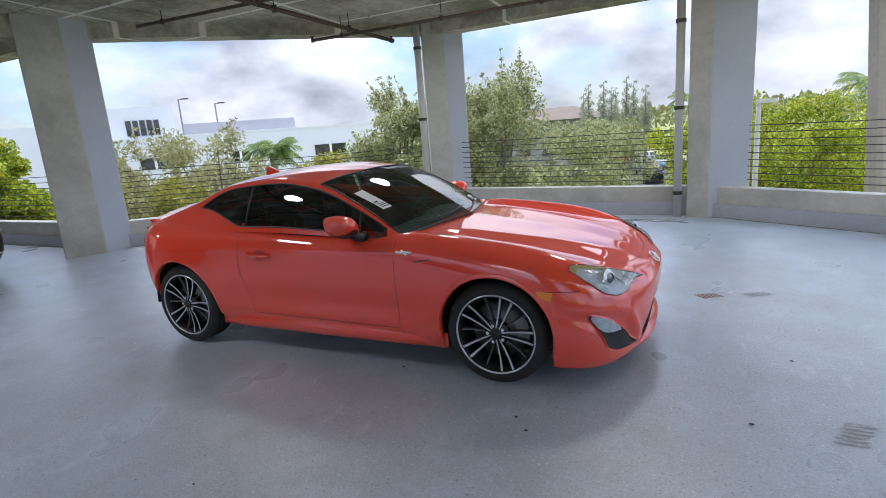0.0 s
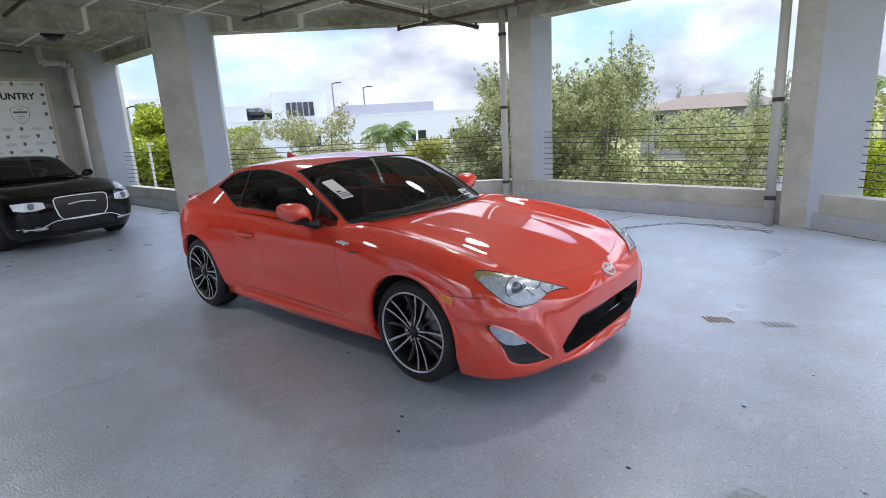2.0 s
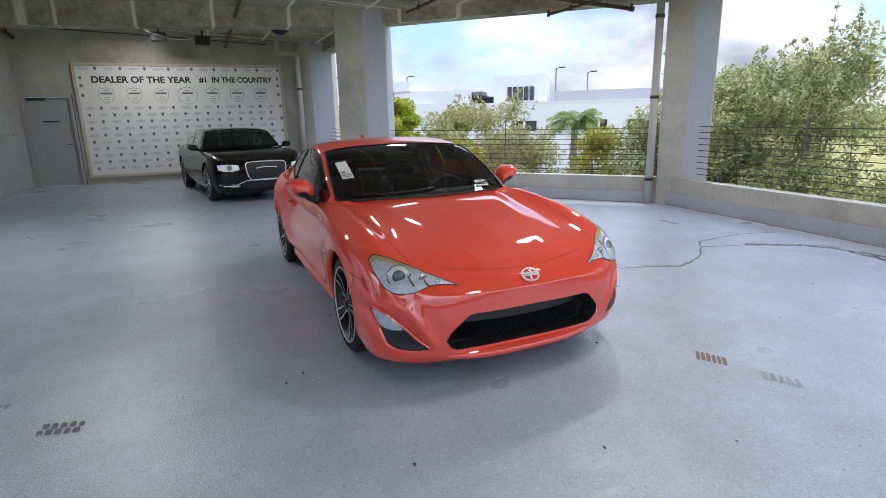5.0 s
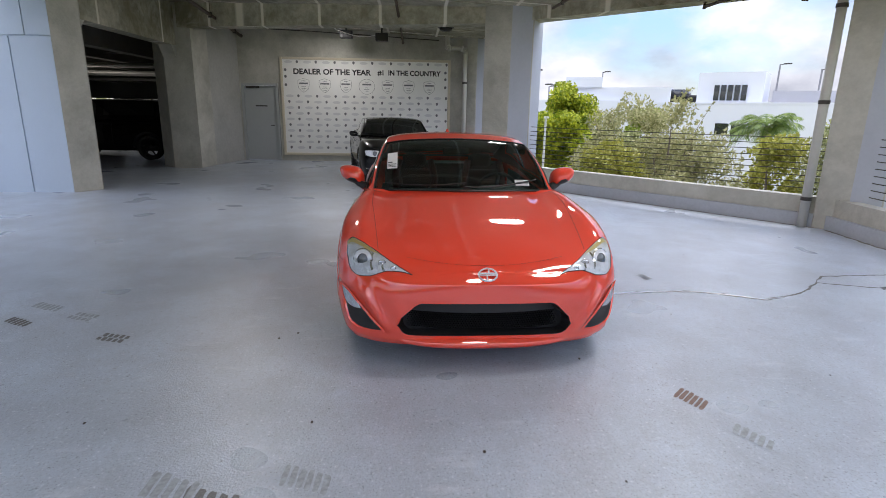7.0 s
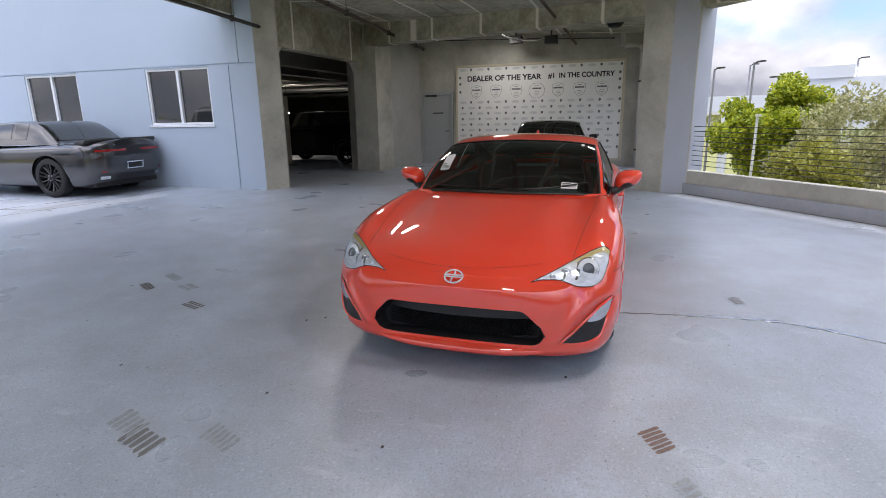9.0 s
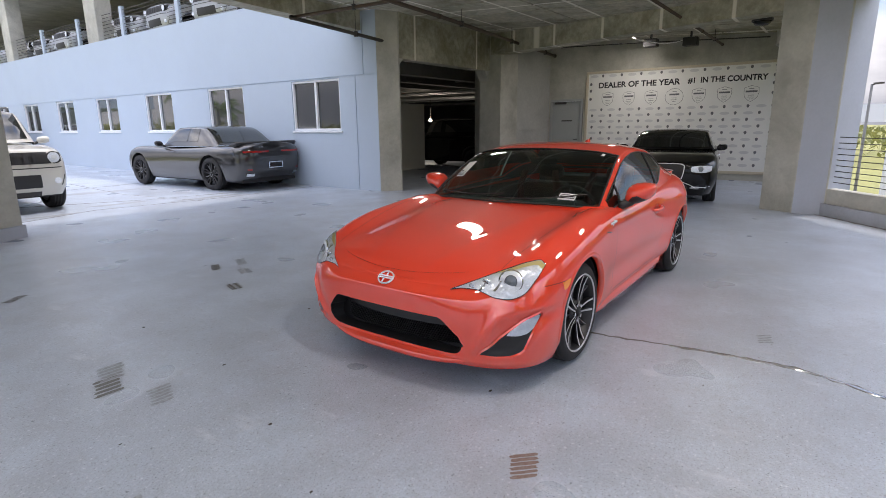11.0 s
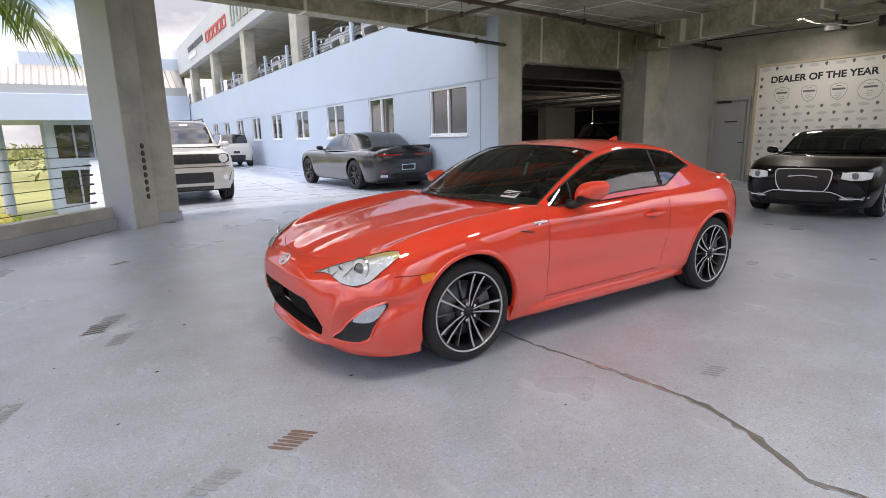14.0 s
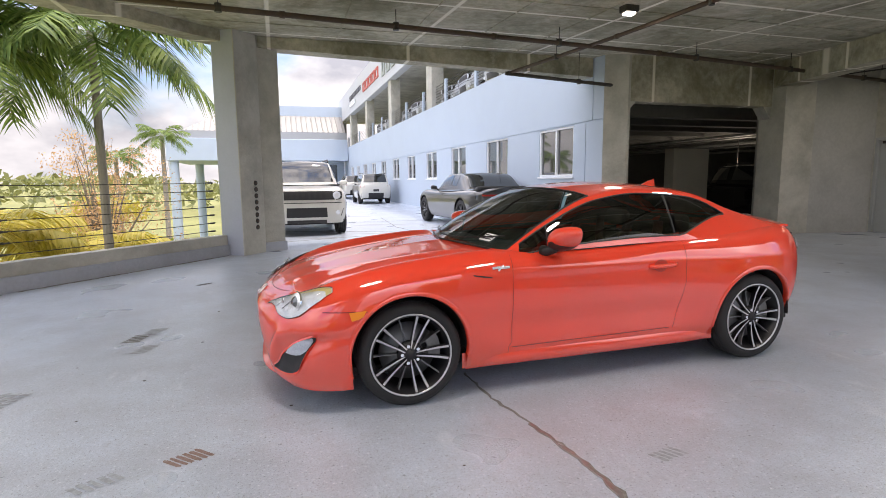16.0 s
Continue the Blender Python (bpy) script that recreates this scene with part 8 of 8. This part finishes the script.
# ---- pipes under the ceiling ----
def pipe(name, pts, r, mat, label, hangers=(), clamps=()):
    p = base(name, None, label, "pipe", "pipes of the deck")
    bm = bmesh.new()
    tube(bm, pts, r, 12)
    part("pipe_run", bm, mat, p, smooth=True)
    for a, b in zip(pts, pts[1:]):
        d = (Vector(b) - Vector(a)).normalized()
        bm = bmesh.new()
        tube(bm, [Vector(b) - d * 0.035, Vector(b) + d * 0.035], r * 1.28, 12)
        part("coupling", bm, mat, p, smooth=True)
    for x, y, z in hangers:
        bm = bmesh.new()
        tube(bm, [(x, y, z), (x, y, ceiling_z(x, y) + 0.02)], 0.006, 6)
        rod = part("hanger_rod", bm, STEEL, p)
        bm = bmesh.new()
        tube(bm, [(x, y, z - r * 1.35), (x, y, z + r * 1.5)], r * 1.2, 10)
        part("hanger_ring", bm, STEEL, rod)
    for x, y, z in clamps:
        bm = bmesh.new()
        tube(bm, [(x, y, z - 0.025), (x, y, z + 0.025)], r * 1.18, 12)
        part("clamp", bm, STEEL, p)
    return p


pipe("sprinkler_main", [(4.0, -3.9, 3.56), (1.8, -4.1, 3.56), (-1.4, -4.35, 3.55), (-4.7, -4.6, 3.54), (-8.7, -5.0, 3.50), (-11.42, -5.26, 3.47)], 0.038, RUST, "long brown painted sprinkler main hung from the ceiling", [(2.6, -4.02, 3.56), (0.2, -4.22, 3.55), (-2.6, -4.44, 3.55), (-5.6, -4.69, 3.53), (-8.2, -4.95, 3.50), (-10.6, -5.18, 3.48)])
pipe("sprinkler_branch", [(-3.4, -0.9, 3.50), (-3.4, -4.0, 3.60), (-2.55, -6.38, 3.42)], 0.032, RUST, "brown cross pipe hung from the ceiling", [(-3.4, -2.0, 3.53), (-2.97, -5.2, 3.51)])
pipe("sprinkler_branch", [(-5.0, -0.72, 3.42), (-9.0, -0.7, 3.40), (-11.42, -0.7, 3.385)], 0.028, RUST, "brown thin pipe hung near the back wall", [(-7.4, -0.71, 3.41), (-10.4, -0.7, 3.39)])
pipe("drain_pipe", [(-2.45, -6.30, 3.40), (-5.70, -6.30, 3.23), (-5.84, -6.31, 3.22), (-5.90, -6.32, 3.15)], 0.036, STEEL, "black drain pipe with an elbow along the beam", [(-4.1, -6.30, 3.31)])
branch = pipe("sprinkler_branch", [(-3.15, 1.84, 3.36), (-2.52, 4.84, 3.05)], 0.032, RUST, "brown branch pipe running down to the edge beam", [(-3.0, 2.56, 3.28), (-2.72, 3.9, 3.15)])
crossing = pipe("edge_pipe", [(-3.52, 3.98, 3.09), (-2.0, 4.06, 3.10), (1.3, 4.18, 3.12)], 0.024, RUST, "thin brown pipe crossing below the branch pipe", [(-2.95, 4.01, 3.095), (-1.2, 4.09, 3.105), (0.3, 4.14, 3.11)])
pipe("edge_pipe", [(-5.2, 2.08, 3.31), (-3.0, 2.24, 3.32), (-0.6, 2.36, 3.33)], 0.024, RUST, "thin brown pipe along the ceiling beside the edge beam", [(-4.7, 2.12, 3.31), (-2.2, 2.28, 3.32)])
for owner, x, y, z in ((crossing, -3.52, 3.98, 3.09), (branch, -2.52, 4.84, 3.05)):
    bm = bmesh.new()
    tube(bm, [(x, y, z - 0.03), (x, y, z + 0.055), (x, y, z + 0.06), (x, y, z + 0.066)], [0.026, 0.018, 0.032, 0.030], 10)
    part("sprinkler_head", bm, RUST, owner)
pipe("downpipe", [(2.03, 4.86, 0.0), (2.03, 4.86, 3.45)], 0.058, WHITEPIPE, "cream painted downpipe beside a column", (), [(2.03, 4.86, 0.35), (2.03, 4.86, 1.55), (2.03, 4.86, 2.7)])
pipe("downpipe", [(-2.17, 5.10, 0.0), (-2.17, 5.10, 3.40)], 0.06, WHITEPIPE, "cream painted downpipe beside a column", (), [(-2.17, 5.10, 0.4), (-2.17, 5.10, 1.7), (-2.17, 5.10, 2.9)])
pipe("downpipe", [(-11.1, 1.08, 0.0), (-11.1, 1.08, 3.12), (-11.1, 1.04, 3.20), (-11.1, 0.97, 3.23), (-11.1, 0.62, 3.23), (-11.1, 0.57, 3.27), (-11.1, 0.55, 3.62)], 0.062, WHITEPIPE, "cream downpipe with an elbow below the ceiling", (), [(-11.1, 1.08, 0.5), (-11.1, 1.08, 2.3)])

# ---- ceiling fixtures ----
BULB = glow("lit_lamp_glass", (1.0, 0.93, 0.80), 9.0)
# fixtures for all of them, the added one at the back too
for x, y, power in LAMPS:
    z = ceiling_z(x, y)
    lamp = base("ceiling_lamp", pose(x, y, z), "square metal ceiling lamp, switched on; the one at the back is added", "ceiling lamp", "ceiling lamps")
    bm = bmesh.new()
    box(bm, -0.11, 0.11, -0.09, 0.09, -0.09, 0.02)
    soft(bm, 0.02, 2)
    part("housing", bm, STEEL, lamp)
    bm = bmesh.new()
    box(bm, -0.075, 0.075, -0.06, 0.06, -0.12, -0.085)
    soft(bm, 0.015, 2)
    part("diffuser", bm, BULB, lamp, "glowing diffuser")
DOME = material("smoked_dome", (0.03, 0.03, 0.032), 0.2)
for x, y in ((-10.5, -4.85), (-9.2, 0.4)):
    lamp = base("dome_light", pose(x, y, ceiling_z(x, y)), "dark dome light on the ceiling, switched off", "ceiling lamp", "dome lights")
    bm = bmesh.new()
    tube(bm, [(0, 0, 0.02), (0, 0, -0.06)], 0.20, 20)
    part("canopy", bm, STEEL, lamp)
    bm = bmesh.new()
    tube(bm, [(0, 0, -0.06), (0, 0, -0.11), (0, 0, -0.14), (0, 0, -0.155)], [0.17, 0.15, 0.10, 0.03], 20)
    part("dome", bm, DOME, lamp, smooth=True)
for x, y in ((-10.5, -2.2), (-10.5, -1.25)):
    z = ceiling_z(x, y)
    s = base("ceiling_speaker", pose(x, y, z), "small black speaker box on a bracket under the ceiling", "speaker", "ceiling speakers")
    bm = bmesh.new()
    box(bm, -0.12, 0.12, -0.17, 0.17, -0.34, -0.14)
    soft(bm, 0.02, 2)
    part("speaker_box", bm, BLACKTRIM, s)
    bm = bmesh.new()
    box(bm, -0.03, 0.03, -0.02, 0.02, -0.15, 0.02)
    part("bracket", bm, STEEL, s)
cord = base("loose_cable", None, "white cable looping between ceiling speakers", "cable")
bm = bmesh.new()
tube(bm, [(-9.0, -2.35, 3.68), (-9.5, -2.5, 3.58), (-10.0, -2.4, 3.50), (-10.35, -2.12, 3.45), (-10.45, -1.85, 3.40), (-10.5, -1.6, 3.42), (-10.5, -1.35, 3.47)], 0.011, 6)
part("cord", bm, VINYL, cord)
pipe("conduit", [(-9.3, -6.0, 3.46), (-10.6, -3.0, 3.52), (-11.0, -1.6, 3.51), (-11.4, 0.3, 3.47)], 0.014, STEEL, "thin black conduit under the ceiling", [(-10.0, -4.4, 3.49)])

# ---- cracks, prints and litter on the floor ----
CRACK = material("dark_crack", (0.13, 0.125, 0.115), 0.85, grain=0.5, scale=60, dark=(0.3, 0.3, 0.3))
SEALANT = material("glossy_sealant", (0.17, 0.17, 0.168), 0.22, grain=0.5, scale=50, dark=(0.3, 0.3, 0.3), coat=1.0, spec=1.0, coat_ior=1.9)
PRINTS = material("muddy_tyre_print", (0.14, 0.135, 0.13), 0.8, grain=0.5, scale=120, dark=(0.34, 0.36, 0.38))
BROWNPRINT = material("rusty_tyre_print", (0.20, 0.125, 0.10), 0.8, grain=0.6, scale=60, dark=(0.34, 0.30, 0.28))
FAINTPRINT = material("worn_tyre_print", (0.27, 0.285, 0.30), 0.6, grain=0.9, scale=35, dark=(0.45, 0.50, 0.56))
MOIST = material("damp_coating", (0.20, 0.21, 0.22), 0.22, grain=0.5, scale=14, stain=0.5, stain_scale=2.0)
# one dark colour for yard stains and for shadows painted on the floor
STAIN_SHADE = material("stained_and_shaded_coating", (0.30, 0.31, 0.33), 0.4, grain=0.6, scale=16, stain=0.6, stain_scale=2.5, dark=(0.44, 0.46, 0.50))
GRIME = material("brown_grime", (0.16, 0.14, 0.11), 0.95, grain=0.7, scale=45, dark=(0.36, 0.36, 0.36))
LITTER = material("dark_litter", (0.06, 0.05, 0.045), 0.8)


def streak(name, pts, wide, mat, label, seed, high=0.003, jitter=0.009, category="crack"):
    """A thin uneven line laid on the floor."""
    rng = random.Random(seed)
    line = []
    for a, b in zip(pts, pts[1:]):
        n = max(2, int((Vector(b) - Vector(a)).length / 0.05))
        for i in range(n):
            f = i / n
            line.append(Vector((a[0] + (b[0] - a[0]) * f + rng.uniform(-jitter, jitter), a[1] + (b[1] - a[1]) * f + rng.uniform(-jitter, jitter), high)))
    line.append(Vector((*pts[-1], high)))
    bm = bmesh.new()
    prev = None
    for i, p in enumerate(line):
        d = (line[min(i + 1, len(line) - 1)] - line[max(i - 1, 0)]).normalized()
        s = Vector((-d.y, d.x, 0)) * wide * rng.uniform(0.35, 1.15) / 2
        now = [bm.verts.new(p - s - Vector((0, 0, high))), bm.verts.new(p - s * 0.7), bm.verts.new(p + s * 0.7), bm.verts.new(p + s - Vector((0, 0, high)))]
        if prev:
            for k in range(3):
                bm.faces.new((prev[k], prev[k + 1], now[k + 1], now[k]))
        prev = now
    return tagged(mesh_object(name, bm, mat), label, category)


streak("floor_crack", [(0.8, 0.45), (0.78, 0.92), (0.72, 1.25), (0.65, 1.65), (0.63, 2.0), (0.72, 2.3), (0.86, 2.56), (0.71, 2.99), (0.59, 3.16), (0.21, 3.58), (0.16, 4.28), (0.3, 4.75)], 0.022, CRACK, "long dark crack across the coated floor", 1)
streak("floor_crack", [(0.40, 3.36), (0.6, 3.96), (1.0, 4.57), (1.6, 4.56), (2.05, 4.6)], 0.02, CRACK, "dark branching crack near the parapet", 2)
streak("sealant_line", [(0.72, 1.30), (0.66, 1.65), (0.645, 2.0), (0.73, 2.3), (0.87, 2.56), (0.79, 2.8)], 0.034, SEALANT, "glossy dark sealant run along the crack", 3, 0.0055, 0.010, "sealant")


def blotch(name, x, y, rx, ry, mat, label, seed, high=0.0025, category="stain"):
    rng = random.Random(seed)
    bm = bmesh.new()
    ph = [rng.uniform(0, 6.28) for _ in range(6)]
    ring = []
    for k in range(48):
        a = 2 * math.pi * k / 48
        w = 1 + sum(0.16 / (1 + 0.4 * j) * math.sin((j + 2) * a + ph[j]) for j in range(6))
        ring.append(bm.verts.new((x + rx * w * math.cos(a), y + ry * w * math.sin(a), high)))
    bm.faces.new(ring)
    return tagged(mesh_object(name, bm, mat), label, category)


streak("damp_streak", [(0.55, 3.85), (0.8, 4.3), (1.05, 4.5), (1.5, 4.52), (1.9, 4.42), (2.15, 4.5)], 0.10, MOIST, "dark damp streak on the floor beside the downpipe", 6, 0.002, 0.035, "stain")
streak("damp_streak", [(1.35, 4.62), (1.8, 4.58), (2.2, 4.36)], 0.07, MOIST, "dark damp streak on the floor near the column", 7, 0.002, 0.03, "stain")
# grime gathered along the foot of the kerb
for i, (a, b) in enumerate(zip(RIM, RIM[1:])):
    d, n = inward(a, b)
    a, b = Vector(a) + n * 0.075 + d * 0.1, Vector(b) + n * 0.075 - d * 0.1
    streak("grime_line", [tuple(a), tuple((a + b) / 2), tuple(b)], 0.055, GRIME, "dark line of grime along the foot of the kerb", 90 + i, 0.002, 0.014, "grime")


def tread_print(x, y, turn, bars, pitch, long, rows, mat, label, seed=0):
    """A tread print: rows of parallel slanted bars with ragged ends."""
    rng, high = random.Random(seed), 0.0018 + 0.0002 * seed
    t = base("tread_print", pose(x, y, 0, 0, 0, turn), label, "tread print", "tread prints")
    for row in range(rows):
        for k in range(bars):
            u, v = (k - (bars - 1) / 2) * pitch, (row - (rows - 1) / 2) * long * 1.08
            w, h = pitch * rng.uniform(0.32, 0.42), long * rng.uniform(0.42, 0.52)
            lean = -0.30 * h
            bm = bmesh.new()
            ring = []
            for i in range(18):
                a = 2 * math.pi * i / 18
                c, d = math.cos(a), math.sin(a)
                p, q = math.copysign(abs(c) ** 0.45, c), math.copysign(abs(d) ** 0.35, d)
                ring.append(bm.verts.new((u + p * w * rng.uniform(0.85, 1.1) + q * lean, v + q * h * rng.uniform(0.88, 1.08), high)))
            bm.faces.new(ring)
            part("tread_bar", bm, mat, t)


DARK_MUD, BROWN_MUD, FAINT = "dark muddy tread print of slanted bars on the floor", "rust-brown tread print of parallel bars on the floor", "faint worn tread print on the floor"
for i, (x, y, turn, bars, pitch, long, rows, mat, label) in enumerate((
        (2.44, 1.12, 28, 6, 0.030, 0.125, 1, BROWNPRINT, BROWN_MUD), (3.17, -1.19, 72, 5, 0.050, 0.150, 1, PRINTS, DARK_MUD), (3.08, -1.37, 72, 5, 0.048, 0.150, 1, FAINTPRINT, FAINT),
        (3.04, -0.84, 70, 6, 0.038, 0.135, 1, FAINTPRINT, FAINT), (1.58, -2.38, 74, 5, 0.042, 0.055, 2, PRINTS, DARK_MUD), (1.29, -3.18, 62, 6, 0.040, 0.09, 1, PRINTS, DARK_MUD),
        (0.99, -3.17, 66, 6, 0.046, 0.11, 1, FAINTPRINT, FAINT), (1.20, -2.79, 70, 5, 0.042, 0.06, 2, FAINTPRINT, FAINT), (0.23, 1.80, 12, 5, 0.034, 0.09, 1, FAINTPRINT, FAINT),
        (2.92, -3.64, 40, 6, 0.036, 0.09, 1, PRINTS, DARK_MUD), (3.64, 0.03, 70, 5, 0.050, 0.06, 3, FAINTPRINT, FAINT), (2.80, 1.24, 30, 5, 0.040, 0.10, 1, FAINTPRINT, FAINT))):
    tread_print(x, y, turn, bars, pitch, long, rows, mat, label, i)
for i, (x, y) in enumerate(((0.63, -0.82), (1.95, 0.65), (2.62, -0.89), (2.88, -0.07), (2.6, -1.98), (1.61, -1.29), (1.52, -1.18), (-1.73, -0.83 - 0.25), (-4.04, -0.15), (1.2, 1.6), (3.1, 0.5), (0.3, -2.2), (2.2, 2.1), (-0.6, 2.6), (1.8, 3.1), (3.4, -0.5), (2.1, -2.9))):
    rng = random.Random(i + 40)
    bm = bmesh.new()
    bmesh.ops.create_icosphere(bm, subdivisions=1, radius=0.011 if i < 9 else 0.007)
    for v in bm.verts:
        v.co = Vector((x + v.co.x * rng.uniform(0.7, 1.6), y + v.co.y * rng.uniform(0.5, 1.1), 0.005 + v.co.z * 0.35 * rng.uniform(0.6, 1.0)))
    pale = i in (7, 8)
    tagged(mesh_object("paper_scrap" if pale else "litter_crumb", bm, PAPER if pale else LITTER), "small white paper scrap lying on the floor" if pale else "small dark crumb of litter on the floor", "litter", "litter on the floor")

# lamp in the hall, and joints and dark stain and shadow patches in the yard
hall = base("hall_lamp", pose(-14.92, -12.72, 3.3), "small bright lamp hanging low in the hall", "lamp")
bm = bmesh.new()
tube(bm, [(0, 0, 0.0), (0, 0, -1.55)], 0.012, 8)
part("stem", bm, STEEL, hall)
bm = bmesh.new()
bmesh.ops.create_uvsphere(bm, u_segments=12, v_segments=8, radius=0.07)
for v in bm.verts:
    v.co.z -= 1.6
part("bulb", bm, BULB, hall, "glowing bulb", True)
light = new("hall_lamp_light", bpy.data.lights.new("hall_lamp_light", "POINT"))
light.data.energy, light.data.color, light.data.shadow_soft_size = 40.0, (1.0, 0.93, 0.78), 0.08
light.location = (-14.70, -12.60, 1.70)
for i, (pts, wide) in enumerate((([(-4.6, -8.6), (-2.2, -8.5), (0.2, -8.9), (1.9, -8.3)], 0.035), ([(-3.4, -9.0), (-1.0, -9.6), (1.0, -10.6), (2.6, -11.0)], 0.05), ([(-1.6, -8.4), (-1.2, -11.0), (-1.5, -15.0)], 0.03), ([(-4.5, -13.6), (-1.0, -13.2), (2.8, -13.9)], 0.04), ([(0.4, -12.6), (-0.6, -16.5), (0.2, -21.0)], 0.04))):
    streak("floor_crack", pts, wide, CRACK, "dark sealed joint in the yard floor", 60 + i)
# flat dark patches draw both the stains and the shadows of the yard
for i, (x, y, rx, ry) in enumerate(((-0.4, -9.4, 0.5, 0.14), (-2.0, -8.8, 0.7, 0.12), (0.9, -8.8, 0.4, 0.10), (-1.0, -12.0, 0.9, 0.2), (-0.6, -16.0, 0.8, 0.4))):
    blotch("stain_shade_patch", x, y, rx, ry, STAIN_SHADE, "dark patch on the yard floor, stain and painted shadow in one", 80 + i)
